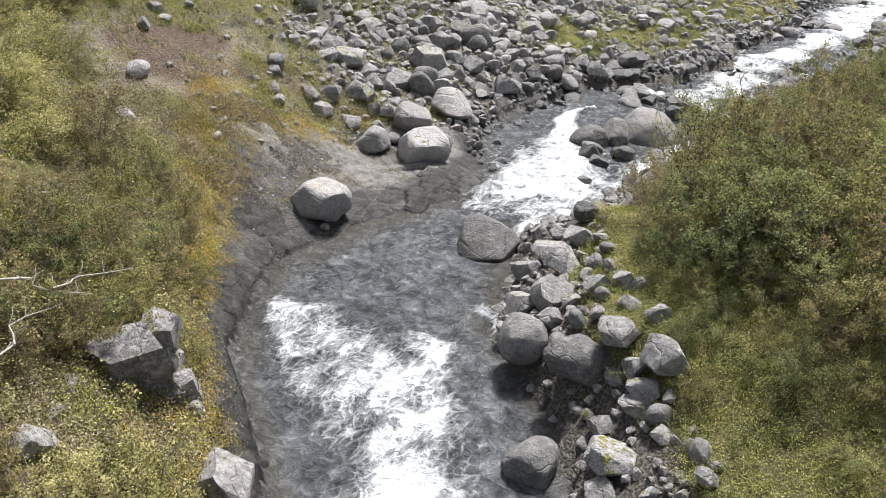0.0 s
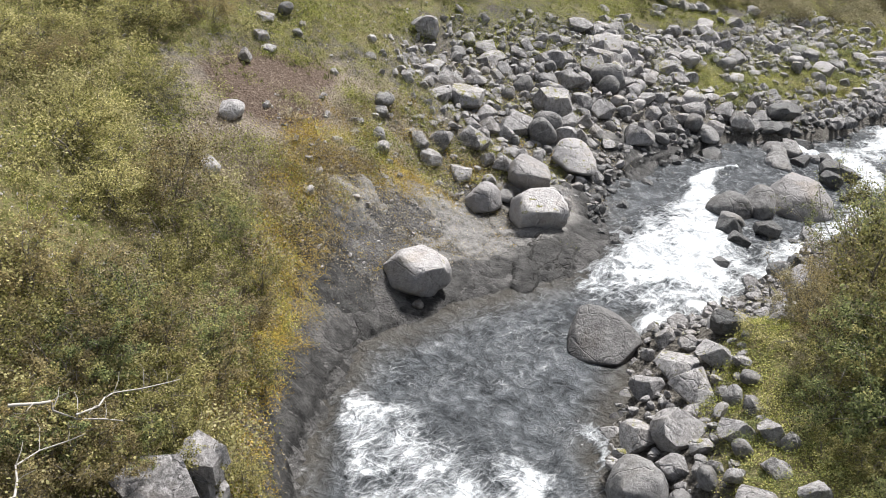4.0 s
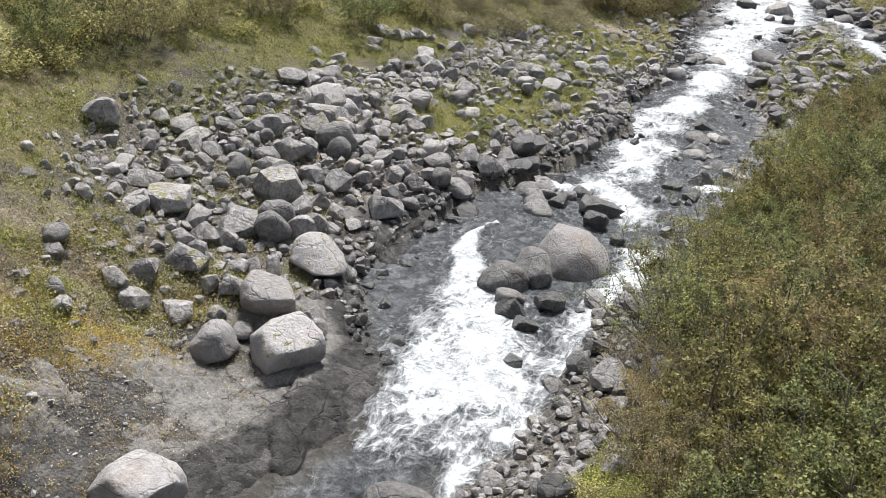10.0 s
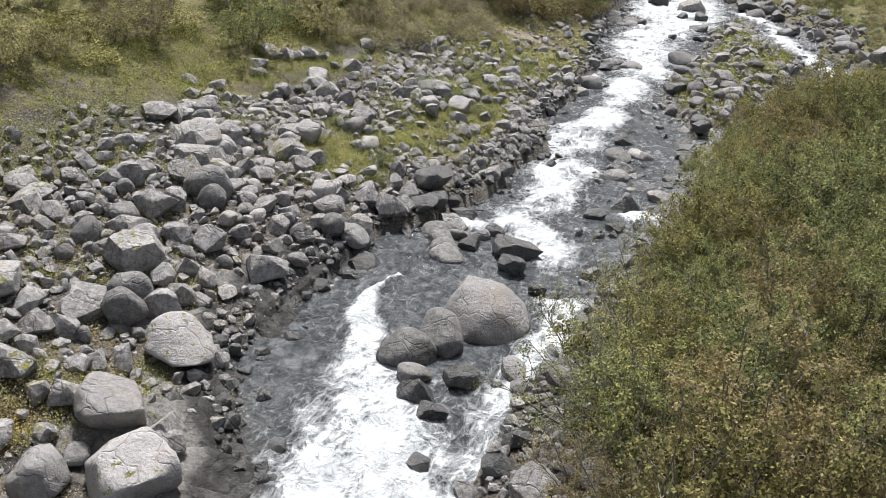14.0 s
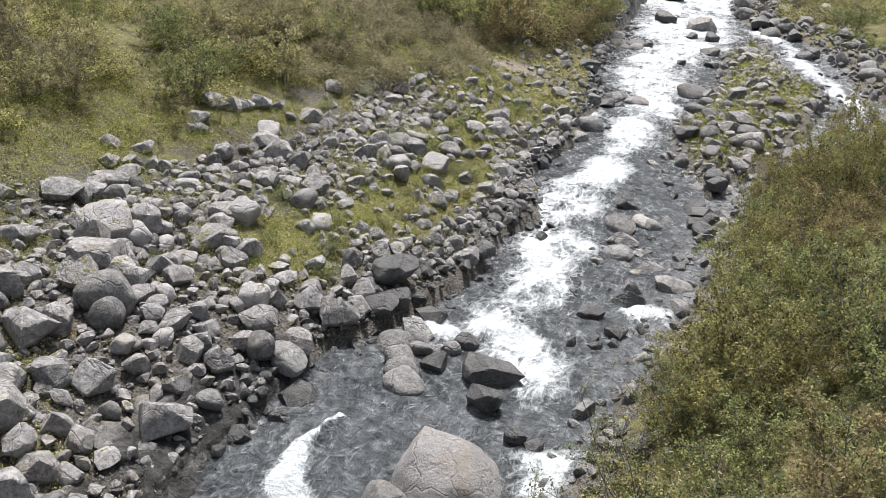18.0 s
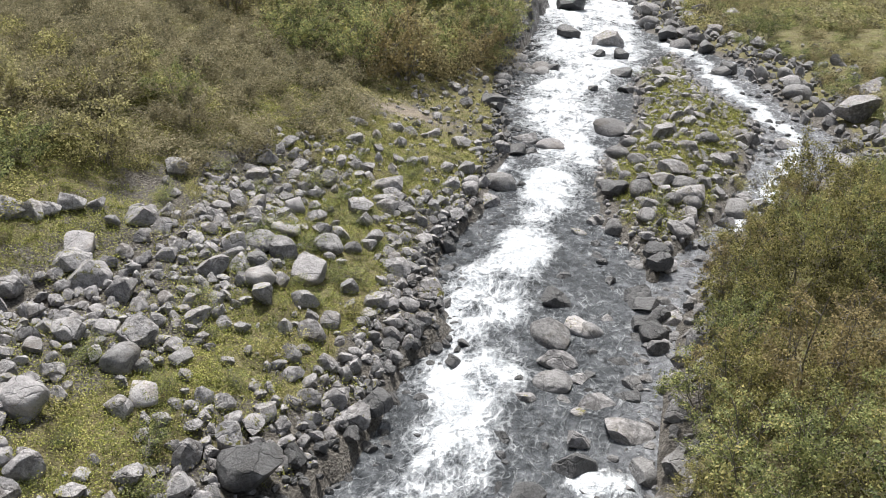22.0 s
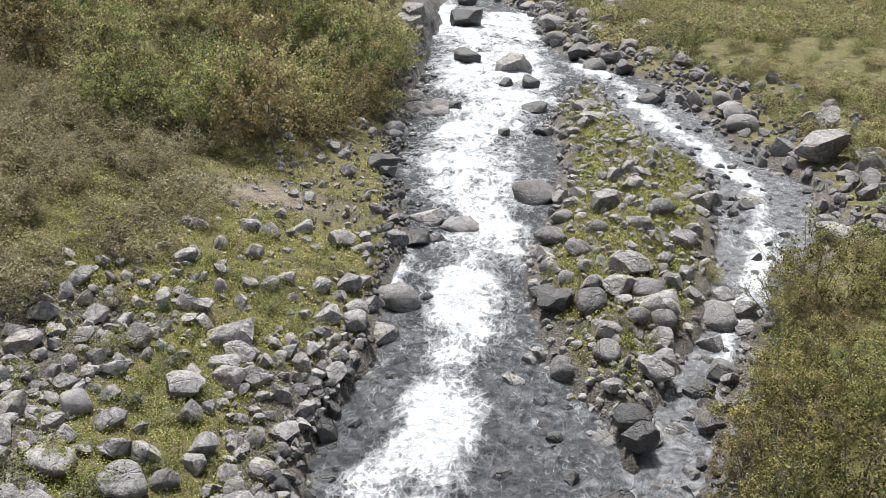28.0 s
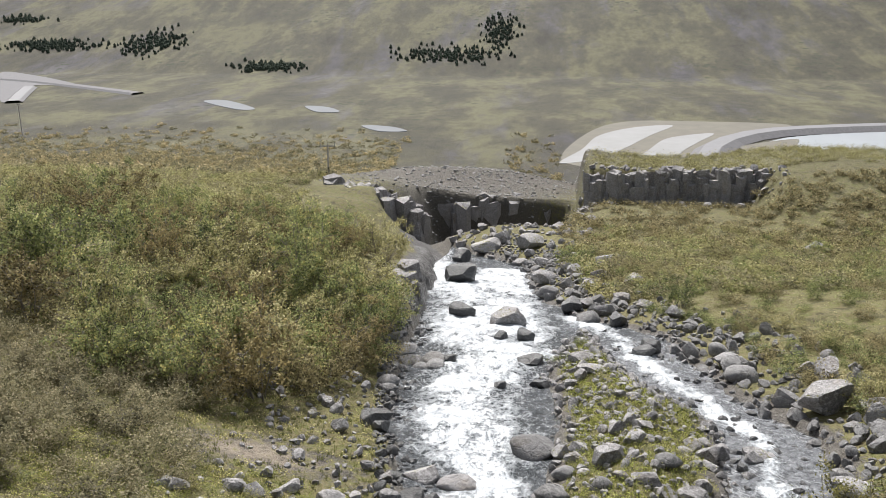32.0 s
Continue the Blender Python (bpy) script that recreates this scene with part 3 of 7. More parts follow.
def simple(name, color, rough=0.8, other=None, scale=6.0, metal=0.0):
    m, t, b = material(name)
    n = Nodes(t)
    v = n.coords()
    n.put(b.inputs["Base Color"], n.mix(n.noise(v, scale, 5, 0.65), color, other or tuple(c * 0.6 for c in color)))
    b.inputs["Roughness"].default_value, b.inputs["Metallic"].default_value = rough, metal
    return m


M_BARK = simple("grey bark", (0.22, 0.20, 0.175), 0.9, (0.10, 0.085, 0.07), 14)
M_POLE = simple("weathered pole wood", (0.50, 0.48, 0.45), 0.85, (0.36, 0.33, 0.30), 3)
M_ASPHALT = simple("asphalt", (0.16, 0.16, 0.17), 0.7, (0.10, 0.10, 0.105), 0.5)
M_PAINT = simple("road paint", (0.75, 0.75, 0.73), 0.7)
M_GRIT = simple("brown-grey gravel", (0.085, 0.078, 0.066), 0.9, (0.15, 0.14, 0.11), 0.12)
M_SAND = simple("pale silt", (0.22, 0.225, 0.23), 0.75, (0.15, 0.148, 0.142), 0.09)
M_REACH = simple("far river water", (0.13, 0.14, 0.15), 0.95, (0.17, 0.18, 0.19), 0.05)
M_LAGOON = simple("lagoon water", (0.24, 0.265, 0.285), 0.3, (0.33, 0.35, 0.37), 0.03)
M_RUBBLE = simple("grey rubble", (0.17, 0.165, 0.17), 0.9, (0.07, 0.07, 0.075), 0.8)

# ---- ground and river ----
def raw_mesh(name, co, faces, smooth_faces=True, mat=None):
    """A mesh from arrays: co (n, 3) and faces (m, 3 or 4)."""
    me = bpy.data.meshes.new(name)
    k = faces.shape[1]
    me.vertices.add(len(co)); me.vertices.foreach_set("co", np.ascontiguousarray(co, np.float32).ravel())
    me.loops.add(faces.size); me.loops.foreach_set("vertex_index", faces.ravel().astype(np.int32))
    me.polygons.add(len(faces)); me.polygons.foreach_set("loop_start", np.arange(0, faces.size, k, dtype=np.int32))
    me.polygons.foreach_set("use_smooth", np.full(len(faces), smooth_faces, bool))
    me.update(calc_edges=True)
    if mat:
        me.materials.append(mat)
    return me


def grid(xs, ys):
    gx, gy = np.meshgrid(xs, ys)
    i = np.arange(gx.size).reshape(gx.shape)
    quads = np.stack([i[:-1, :-1], i[:-1, 1:], i[1:, 1:], i[1:, :-1]], -1).reshape(-1, 4)
    return gx.ravel(), gy.ravel(), quads


def give(me, name, values, kind="FLOAT"):
    a = me.attributes.new(name, kind, "POINT")
    a.data.foreach_set({"FLOAT": "value", "FLOAT_VECTOR": "vector", "FLOAT_COLOR": "color"}[kind], np.ascontiguousarray(values, np.float32).ravel())


def spread(a, b, step, far_a, far_b, grow=1.12):
    """Coordinates evenly spaced from a to b and ever wider out to far_a and far_b."""
    mid = list(np.arange(a, b + step / 2, step))
    s, v = step, mid[-1]
    while v < far_b:
        s *= grow; v += s; mid.append(v)
    s, v = step, mid[0]
    while v > far_a:
        s *= grow; v -= s; mid.insert(0, v)
    return np.array(mid)


def blob(x, y, cx, cy, rx, ry):
    return np.clip(1.25 - np.sqrt(((x - cx) / rx) ** 2 + ((y - cy) / ry) ** 2), 0, 1)


def scar_at(x, y):
    """The slip of bare dark soil on the slope, 0 to 1."""
    return np.maximum(blob(x, y, -25.6, 17.2, 3.0, 2.3), blob(x, y, -27.2, 19.2, 2.4, 2.1))


def zones(x, y):
    """Grass, rusty moss, bedrock, soil, wetness and distance of the land, each 0 to 1."""
    d, side = bed_dist(x, y)
    left, right, isle = side < 0, side > 0, side == 0
    big = fnoise(x, y, 5, 41)
    yw = y + 2.2 * fnoise(x, y, 2.4, 47) + 0.35 * (d - 3)
    wide = 1.1 + 4.2 * smooth(11.5, 18.5, y) - 2.2 * smooth(22, 26, y)
    bed = np.where(left, smooth(2, 5, y) * smooth(29.5, 26, yw) * smooth(wide + 0.7, wide - 0.4, d - 0.5 * big + 1.5 * fnoise(x, y, 1.9, 46)), 0)
    bed = np.maximum(bed, np.where(left & (y > 100) & (y < 165), smooth(3.0, 1.2, d + 0.8 * big), 0))
    bed = np.maximum(bed, np.where(left & (y > 27) & (y < 36), smooth(1.9, 0.8, d + 1.2 * fnoise(x, y, 1.4, 48)), 0))
    soil = np.where(left, np.maximum(blob(x, y, -24.6, 18.4, 4.4, 5.4), blob(x, y, -22.9, 15.4, 2.8, 3.0)), 0)
    soil = np.maximum(soil, np.where(left, 0.35 * blob(x, y, -33, 36, 4, 6), 0))
    soil = np.maximum(soil, np.where(left, 0.6 * blob(x, y, -24, 68, 5, 2), 0))
    rust = np.where(left, 0.22 * smooth(3, 8, y) * smooth(22, 17, y) * smooth(wide - 0.8, wide, d) * smooth(wide + 3.0, wide + 1.2, d), 0)
    rust = np.maximum(rust, np.where(left, 0.38 * blob(x, y, -22.5, 19.5, 1.6, 3.2), 0))
    field = smooth(21, 26, y) * smooth(63, 56, y) * smooth(12.5, 9.5, d)
    g = np.where(left, 0.72 - 0.46 * field, 0)
    strip = smooth(36, 40, y) * smooth(1.2, 2.2, d) * smooth(6.0, 4.2, d) * smooth(66, 58, y)
    g = np.maximum(g, np.where(left, 0.95 * strip * smooth(-0.9, -0.3, big), 0))
    g = np.where(left & (y > 58), np.maximum(g, 0.75 * smooth(0.8, 2.5, d)), g)
    g = np.where(left, g * (1 - 0.9 * soil), g)
    g = np.where(right, 0.85 * smooth(1.4 - 1.1 * smooth(30, 36, y), 3.2 - 1.8 * smooth(30, 36, y), d), g)
    g = np.where(isle, 0.42 + 0.35 * smooth(60, 68, y) * smooth(0.5, 1.6, d), g)
    g = np.where((d < 0.3), 0, g) * (1 - bed)
    wet = np.where(d < 3, bed * smooth(4, 0.5, d), 0)
    wet = np.maximum(wet, smooth(0.5, 0.1, d)) * (y < 150)
    far = np.maximum(smooth(140, 230, y), smooth(60, 110, np.abs(x + 15)))
    mound = np.exp(-((x + 30) / 22) ** 2 - ((y - 208) / 18) ** 2) + np.exp(-((x + 26) / 12) ** 2 - ((y - 175) / 12) ** 2)
    far = far * (1 - np.clip(1.6 * mound, 0, 0.95))
    g = g * (1 - np.clip(1.6 * mound, 0, 1))
    return g, rust, bed, soil, wet, far


XS = spread(-46, 18, 0.28, -3500, 3500)
YS = np.concatenate([spread(-4, 118, 0.28, -800, 118), np.arange(118.9, 236, 0.8), spread(236.6, 237.4, 0.8, 236.6, 4200, 1.03)])
YS = np.unique(np.round(YS, 4))
gx, gy, quads = grid(XS, YS)
gz = ground(gx, gy)
g, rust, bed, soil, wet, far = zones(gx, gy)
ledge = fnoise(gx + 0.5 * gy, gy * 0.7, 1.8, 77)
gz = gz + bed * (0.12 * np.floor(ledge * 4) / 4 + 0.06 * np.abs(fnoise(gx, gy, 0.8, 78))) - 0.07 * bed * (np.abs(fnoise(gx + 0.4 * gy, gy, 1.0, 81)) < 0.06)
gz = gz + 0.05 * fnoise(gx, gy, 0.6, 90, 2) * smooth(0.3, 1, bed_dist(gx, gy)[0]) * (gy < 130)
me = raw_mesh("ground", np.stack([gx, gy, gz], -1), quads, True, M_GROUND)
give(me, "zone", np.stack([g, rust, bed, g * 0 + 1], -1), "FLOAT_COLOR")
for key, values in (("soil", soil), ("scar", scar_at(gx, gy)), ("wet", wet), ("far", far)):
    give(me, key, values)
tagged(new("ground", me), "stony river slopes with gravel, grass, moss and bare brown soil", "ground", kind="structure")

# white water: runs of (x, y, half width)
FOAM = [
    [(-14.8, 12.0, 0.46), (-13.8, 12.3, 0.82), (-12.8, 11.2, 0.93), (-10.8, 11.8, 1.03), (-9.8, 10.6, 1.17), (-8.6, 9.6, 1.05), (-8.2, 9.4, 0.97)],
    [(-11.8, 13.6, 0.52), (-10.7, 14.0, 0.37), (-10.5, 12.0, 0.62)],
    [(-11.0, 16.2, 0.23), (-10.2, 15.3, 0.27)],
    [(-18.0, 33.1, 0.16), (-17.0, 30.1, 0.5), (-15.6, 27.3, 1.6), (-14.7, 24.6, 2.18), (-14.6, 22.9, 1.99), (-15.1, 22.0, 1.17), (-15.4, 21.2, 0.46)],
    [(-13.4, 23.1, 1.26), (-13.0, 21.8, 0.75), (-12.8, 20.6, 0.43), (-12.7, 19.8, 0.28)],
    [(-17.5, 34.3, 0.12), (-18.0, 33.0, 0.14), (-17.4, 30.2, 0.22), (-16.5, 27.9, 0.54), (-15.5, 26.6, 0.80), (-14.4, 25.2, 1.69), (-13.5, 23.6, 2.09)],
    [(-12.6, 26.5, 0.69), (-12.7, 28.0, 0.44), (-12.5, 29.9, 0.63), (-12.1, 32.8, 0.77), (-12.7, 34.4, 0.63)],
    [(-13.5, 37.6, 0.72), (-14.6, 39.1, 1.04), (-15.5, 40.2, 0.80), (-16.0, 41.5, 0.61), (-15.5, 43.1, 1.05), (-15.4, 45.3, 1.04), (-15.8, 47.5, 1.40)],
    [(-16.5, 49.2, 0.92), (-16.2, 51.2, 1.20), (-16.3, 53.4, 1.30), (-15.7, 55.6, 0.74), (-15.7, 57.6, 0.79), (-15.7, 60.4, 0.86), (-15.7, 63.3, 1.35), (-15.6, 67.3, 1.51), (-15.6, 70.1, 1.12), (-17.1, 75.0, 2.37), (-17.9, 81.7, 1.93), (-16.8, 91.5, 2.49), (-15.9, 103.8, 2.07), (-18.4, 113.3, 2.35)],
    [(-16.4, 91.6, 2.84), (-19.0, 96.2, 2.89), (-18.8, 103.7, 3.46), (-18.5, 117.3, 3.91), (-18.3, 132.8, 2.79), (-23.0, 115.8, 2.57), (-26.1, 130.9, 1.84), (-29.7, 151.6, 2.23)],
    [(-19.4, 38.5, 0.29), (-19.0, 41.2, 0.47), (-18.4, 42.2, 0.48)],
    [(-11.9, 43.7, 0.49), (-11.1, 43.5, 0.48)],
    [(-9.8, 53.0, 0.23), (-9.7, 52.1, 0.22)],
    [(-18.7, 65.3, 0.67), (-18.6, 62.6, 0.41)],
    [(-18.4, 39.9, 0.52), (-17.3, 39.6, 0.44), (-16.6, 39.4, 0.43)],
    # side channel: thin riffle foam, with sky glare put in as extra white
    [(-8.2, 59.5, 0.25), (-5.0, 70, 0.45), (-4.2, 77, 0.5), (-6.2, 84, 0.6), (-7.8, 90, 0.7), (-8.6, 97, 0.8), (-12, 104, 1.0)],
    [(-15.2, 12.6, 0.5), (-14.2, 12.9, 0.75), (-13.2, 12.2, 0.9), (-11.6, 12.2, 0.8)],
]


def foam_at(x, y):
    out = np.zeros_like(x)
    x, y = x + 0.55 * fnoise(x, y, 1.5, 58), y + 0.75 * fnoise(x, y, 1.7, 59)
    for run in FOAM:
        for (ax, ay, aw), (bx, by, bw) in zip(run, run[1:]):
            near = (y > min(ay, by) - 6) & (y < max(ay, by) + 6)
            if not near.any():
                continue
            px, py = x[near], y[near]
            u = np.clip(((px - ax) * (bx - ax) + (py - ay) * (by - ay)) / ((bx - ax) ** 2 + (by - ay) ** 2 + 1e-6), 0, 1)
            r = np.hypot(px - ax - u * (bx - ax), py - ay - u * (by - ay)) / (aw + u * (bw - aw))
            out[near] = np.maximum(out[near], np.clip(1.55 - r, 0, 1) * 0.88)
    return out


def river(xs, ys):
    x, y, q = grid(xs, ys)
    d, _ = bed_dist(x, y)
    keep = (d < 0.7)[q].any(1)
    used, q = np.unique(q[keep], return_inverse=True)
    q, x, y, d = q.reshape(-1, 4), x[used], y[used], d[used]
    foam = foam_at(x, y) * (0.82 + 0.5 * fnoise(x, y * 0.6, 1.6, 57)) * (1.15 - 0.17 * smooth(35, 46, y) - 0.17 * smooth(60, 75, y)) + 0.10 * smooth(32, 38, y) + 0.12 * smooth(56, 70, y) * smooth(-0.5, 0.5, fnoise(x, y, 3, 15)) + 0.14 * smooth(20, 34, y) * smooth(-0.7, 0.4, fnoise(x, y, 2.0, 16)) + 0.05
    foam = foam * smooth(0.5, -0.3, d)
    z = water_z(x, y) + 0.05 * fnoise(x, y * 0.6, 0.9, 51) + 0.04 * fnoise(x, y, 2.5, 52)
    z = z + foam * (0.22 * fnoise(x, y * 0.7, 0.75, 53, 2) + 0.12 * fnoise(x, y, 1.8, 54)) + 0.10 * foam
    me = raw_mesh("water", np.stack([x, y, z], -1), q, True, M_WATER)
    give(me, "foam", foam)
    give(me, "shallow", smooth(-1.6, -0.2, d) * smooth(30, 20, y))
    # where the shallow water takes the paler colour that holds reflected sky
    side = x - (at(LEFT, y) + 5.2 + 1.2 * smooth(48, 56, y))
    shoal = np.maximum(smooth(0.0, 2.0, side) * smooth(37, 43, y) * smooth(70, 60, y), np.where(y > 56, smooth(-1.0, 0.5, x - at(ISLE_R, y)), 0) * smooth(100, 92, y))
    give(me, "shoal", shoal)
    return me


def plates(x, y, size, seed):
    """Broken slabs: each one's own height, 0 to 1, and how near its edge a place lies."""
    u, v = x / size, y / size
    iu, iv = np.floor(u), np.floor(v)
    best, second, height = np.full_like(u, 9.0), np.full_like(u, 9.0), np.zeros_like(u)
    for i in (-1, 0, 1):
        for j in (-1, 0, 1):
            a, b = iu + i, iv + j
            r = np.hypot(a + _hash(a, b, seed) - u, b + _hash(a, b, seed + 1) - v)
            nearer = r < best
            second = np.where(nearer, best, np.minimum(second, r))
            height = np.where(nearer, _hash(a, b, seed + 2), height)
            best = np.where(nearer, r, best)
    return height, second - best


def bedrock():
    """The cracked shelf of bedrock beside the pool, in fine detail."""
    x, y, q = grid(np.arange(-26, -3, 0.07), np.arange(2, 35.5, 0.07))
    b = zones(x, y)[2] + 0.16 * fnoise(x, y, 0.5, 49) * 1.0
    keep = (b > 0.35)[q].all(1)
    used, q = np.unique(q[keep], return_inverse=True)
    x, y, b, q = x[used], y[used], b[used], q.reshape(-1, 4)
    wx, wy = x + 0.25 * fnoise(x, y, 0.9, 5), y + 0.25 * fnoise(x, y, 0.9, 6)
    h1, e1 = plates(wx + 0.35 * wy, wy * 0.8, 1.25, 11)
    h2, e2 = plates(wx, wy, 0.42, 21)
    z = ground(x, y) + 0.05 + 0.16 * (h1 - 0.5) + 0.06 * (h2 - 0.5) - 0.07 * smooth(0.10, 0.0, e1) - 0.03 * smooth(0.10, 0.0, e2) + 0.035 * fnoise(x, y, 0.25, 31) + 0.08 * fnoise(x, y, 0.7, 32) + 0.12 * fnoise(x, y, 1.7, 33)
    z = z - 0.25 * smooth(0.5, 0.35, b)
    me = raw_mesh("bedrock", np.stack([x, y, z], -1), q, True, M_BEDROCK)
    d = bed_dist(x, y)[0]
    give(me, "wet", np.clip(smooth(1.9, 0.4, d) + 0.3 * fnoise(x, y, 1.5, 45) + 0.75 * smooth(18.5, 16, y - 0.5 * (x + 19)) + 0.26, 0, 1))
    give(me, "moss", np.clip(0.45 * smooth(2.5, 5, d) + smooth(0.75, 0.4, b) * smooth(0.6, 1.2, d), 0, 1))
    return me


tagged(new("bedrock", bedrock()), "dark wet cracked bedrock shelf beside the pool", "bedrock", kind="structure")
ob = new("water", river(np.arange(-27, 9, 0.15), np.concatenate([np.arange(-8, 62, 0.15), np.arange(62, 160.5, 0.3)])))
tagged(ob, "grey mountain river with white foaming rapids", "river", kind="structure")

# ---- stones ----
def ico(sub):
    bm = bmesh.new()
    bmesh.ops.create_icosphere(bm, subdivisions=sub, radius=1)
    bm.verts.ensure_lookup_table()
    co = np.array([v.co[:] for v in bm.verts])
    fa = np.array([[v.index for v in f.verts] for f in bm.faces])
    bm.free()
    return co, fa


ICO = {k: ico(k) for k in (1, 2, 3, 4)}


def stone(seed, sub, cuts, hard, lump=0.16, block=False):
    """Points of a stone about 2 across: a lumpy ball cut by planes, with worn edges; a block is squared first."""
    rng = np.random.default_rng(seed)
    co = ICO[sub][0].copy()
    off = rng.uniform(-50, 50, 3)
    r = np.array([noise.noise(Vector(p * 0.9 + off)) + 0.5 * noise.noise(Vector(p * 2.1 + off)) for p in co])
    co *= (1 + lump * r)[:, None]
    for k in range(cuts + 6 * block):
        n = rng.normal(size=3)
        if block and k < 6:
            n = 0.27 * n + np.eye(3)[k % 3] * (1 if k < 3 else -1)
        n /= np.linalg.norm(n)
        h = rng.uniform(0.58, 0.76) if block and k < 6 else rng.uniform(0.62, 0.85) if block else rng.uniform(0.42, 0.8)
        over = co @ n - h
        co -= np.where(over > 0, over * hard, 0)[:, None] * n
    r = np.array([noise.noise(Vector(p * 4.5 + off)) for p in co])
    co *= (1 + (0.02 if hard > 0.8 else 0.035) * r)[:, None]
    co -= (co.max(0) + co.min(0)) / 2
    return co / (np.abs(co).max(0) + 1e-6)


KINDS = {  # seeds, cuts, hardness, lumps, material, words
    "a": (7, 15, 1.0, 0.22, M_ROCK, "angular grey basalt boulder with pale lichen"),
    "r": (5, 8, 0.7, 0.16, M_RIVER, "rounded grey basalt boulder, worn by water"),
    "p": (5, 8, 0.9, 0.3, M_PALE, "pale grey angular basalt boulder"),
    "m": (5, 13, 1.0, 0.22, M_MOSSY, "grey basalt boulder with tufts of yellow moss"),
    "e": (4, 9, 0.78, 0.24, M_SMOOTH, "large smooth rounded buff-grey boulder"),
    "w": (6, 13, 1.0, 0.22, M_WET, "dark wet basalt rock at the water's edge"),
    "d": (1, 10, 0.9, 0.3, M_DAMP, "big dark grey angular boulder standing in the rapids"),
}
STONES = {}
for key, (count, cuts, hard, lump, mat, words) in KINDS.items():
    for k in range(count):
        for sub in (3, 4):
            STONES[key, k, sub] = raw_mesh("boulder", stone(ord(key) * 10 + k, sub, cuts, hard, lump, key in "pd"), ICO[sub][1], True, mat)
            if hard > 0.9:
                STONES[key, k, sub].set_sharp_from_angle(angle=radians(24))
rock_rng = random.Random(7)
PLACED = []


def boulders(where, rows):
    """Boulders standing at x, y, of a width and a height over width, by kind."""
    for x, y, width, tall, key in rows:
        width *= 1.0 if key in "pd" else 1.12 if key == "e" else 1.06
        sub = 4 if width > 1.15 and y < 60 else 3
        ob = new("rock" if key in "wd" else "stone" if width < 0.55 else "boulder", STONES[key, rock_rng.randrange(KINDS[key][0]), sub])
        rx, ry = 0.5 * width, 0.5 * width * rock_rng.uniform(0.75, 1.0)
        rz = 0.5 * width * min(1.0, max(0.5, tall)) * (0.8 if key == "e" else 0.95)
        base = max(float(ground(x, y)), float(water_z(x, y)) - 0.12)
        turn = rock_rng.uniform(-35, 35) + (180 if rock_rng.random() < 0.5 else 0)
        ob.matrix_world = pose(x, y, base + (0.62 if "water" in KINDS[key][5] or where in ("river edge rocks", "far rapids rocks") else 0.42) * rz, rock_rng.uniform(-9, 9), rock_rng.uniform(-9, 9), turn) @ Matrix.Diagonal((rx, ry, rz, 1))
        size = "small " if width < 0.5 else ""
        tagged(ob, size + KINDS[key][5], "rock" if key in "wd" else "boulder", where)
        PLACED.append((x, y, width))


boulders("right bank boulders", [(-13.20, 18.93, 2.0, 0.62, "d"), (-10.86, 17.66, 0.77, 1.00, "a"), (-9.60, 17.69, 1.04, 0.71, "a"), (-10.55, 18.58, 1.10, 0.50, "a"), (-9.82, 18.90, 1.00, 0.69, "a"), (-10.84, 19.34, 0.56, 0.71, "a"), (-10.21, 19.88, 0.72, 0.89, "w"), (-8.68, 18.30, 0.52, 0.63, "r"), (-8.71, 17.65, 0.51, 1.14, "r"), (-9.88, 16.01, 0.86, 1.00, "a"), (-9.09, 16.28, 1.20, 0.76, "a"), (-7.94, 16.48, 0.82, 0.83, "a"), (-7.32, 16.65, 0.68, 0.90, "a"), (-6.96, 16.59, 0.40, 1.67, "r"), (-7.60, 15.99, 0.47, 0.86, "r"), (-6.81, 15.80, 0.58, 0.67, "a"), (-7.78, 15.12, 0.46, 1.57, "r"), (-8.64, 15.29, 0.68, 0.90, "a"), (-8.92, 14.55, 1.35, 0.90, "r")])
boulders("right bank boulders", [(-6.54, 14.77, 1.13, 0.67, "a"), (-5.92, 15.42, 0.56, 1.33, "a"), (-7.12, 14.24, 1.47, 0.61, "r"), (-8.00, 14.65, 0.46, 1.14, "r"), (-5.81, 14.18, 0.61, 1.10, "a"), (-5.16, 14.27, 1.07, 0.89, "m"), (-6.12, 14.01, 0.50, 0.50, "r"), (-5.37, 13.84, 0.72, 0.67, "a"), (-5.86, 13.05, 0.61, 0.70, "a"), (-4.72, 13.30, 0.53, 0.89, "r"), (-5.28, 13.50, 0.84, 0.50, "a")])
boulders("pool boulders", [(-6.79, 11.73, 1.19, 0.84, "r"), (-5.19, 12.30, 1.21, 0.60, "a"), (-10.47, 6.58, 1.59, 0.71, "a"), (-12.12, 7.31, 0.36, 1.17, "r"), (-13.64, 7.95, 0.51, 1.38, "a"), (-11.98, 4.12, 0.74, 1.57, "a"), (-3.55, 12.58, 0.52, 0.89, "r"), (-5.04, 11.50, 0.72, 0.67, "a")])
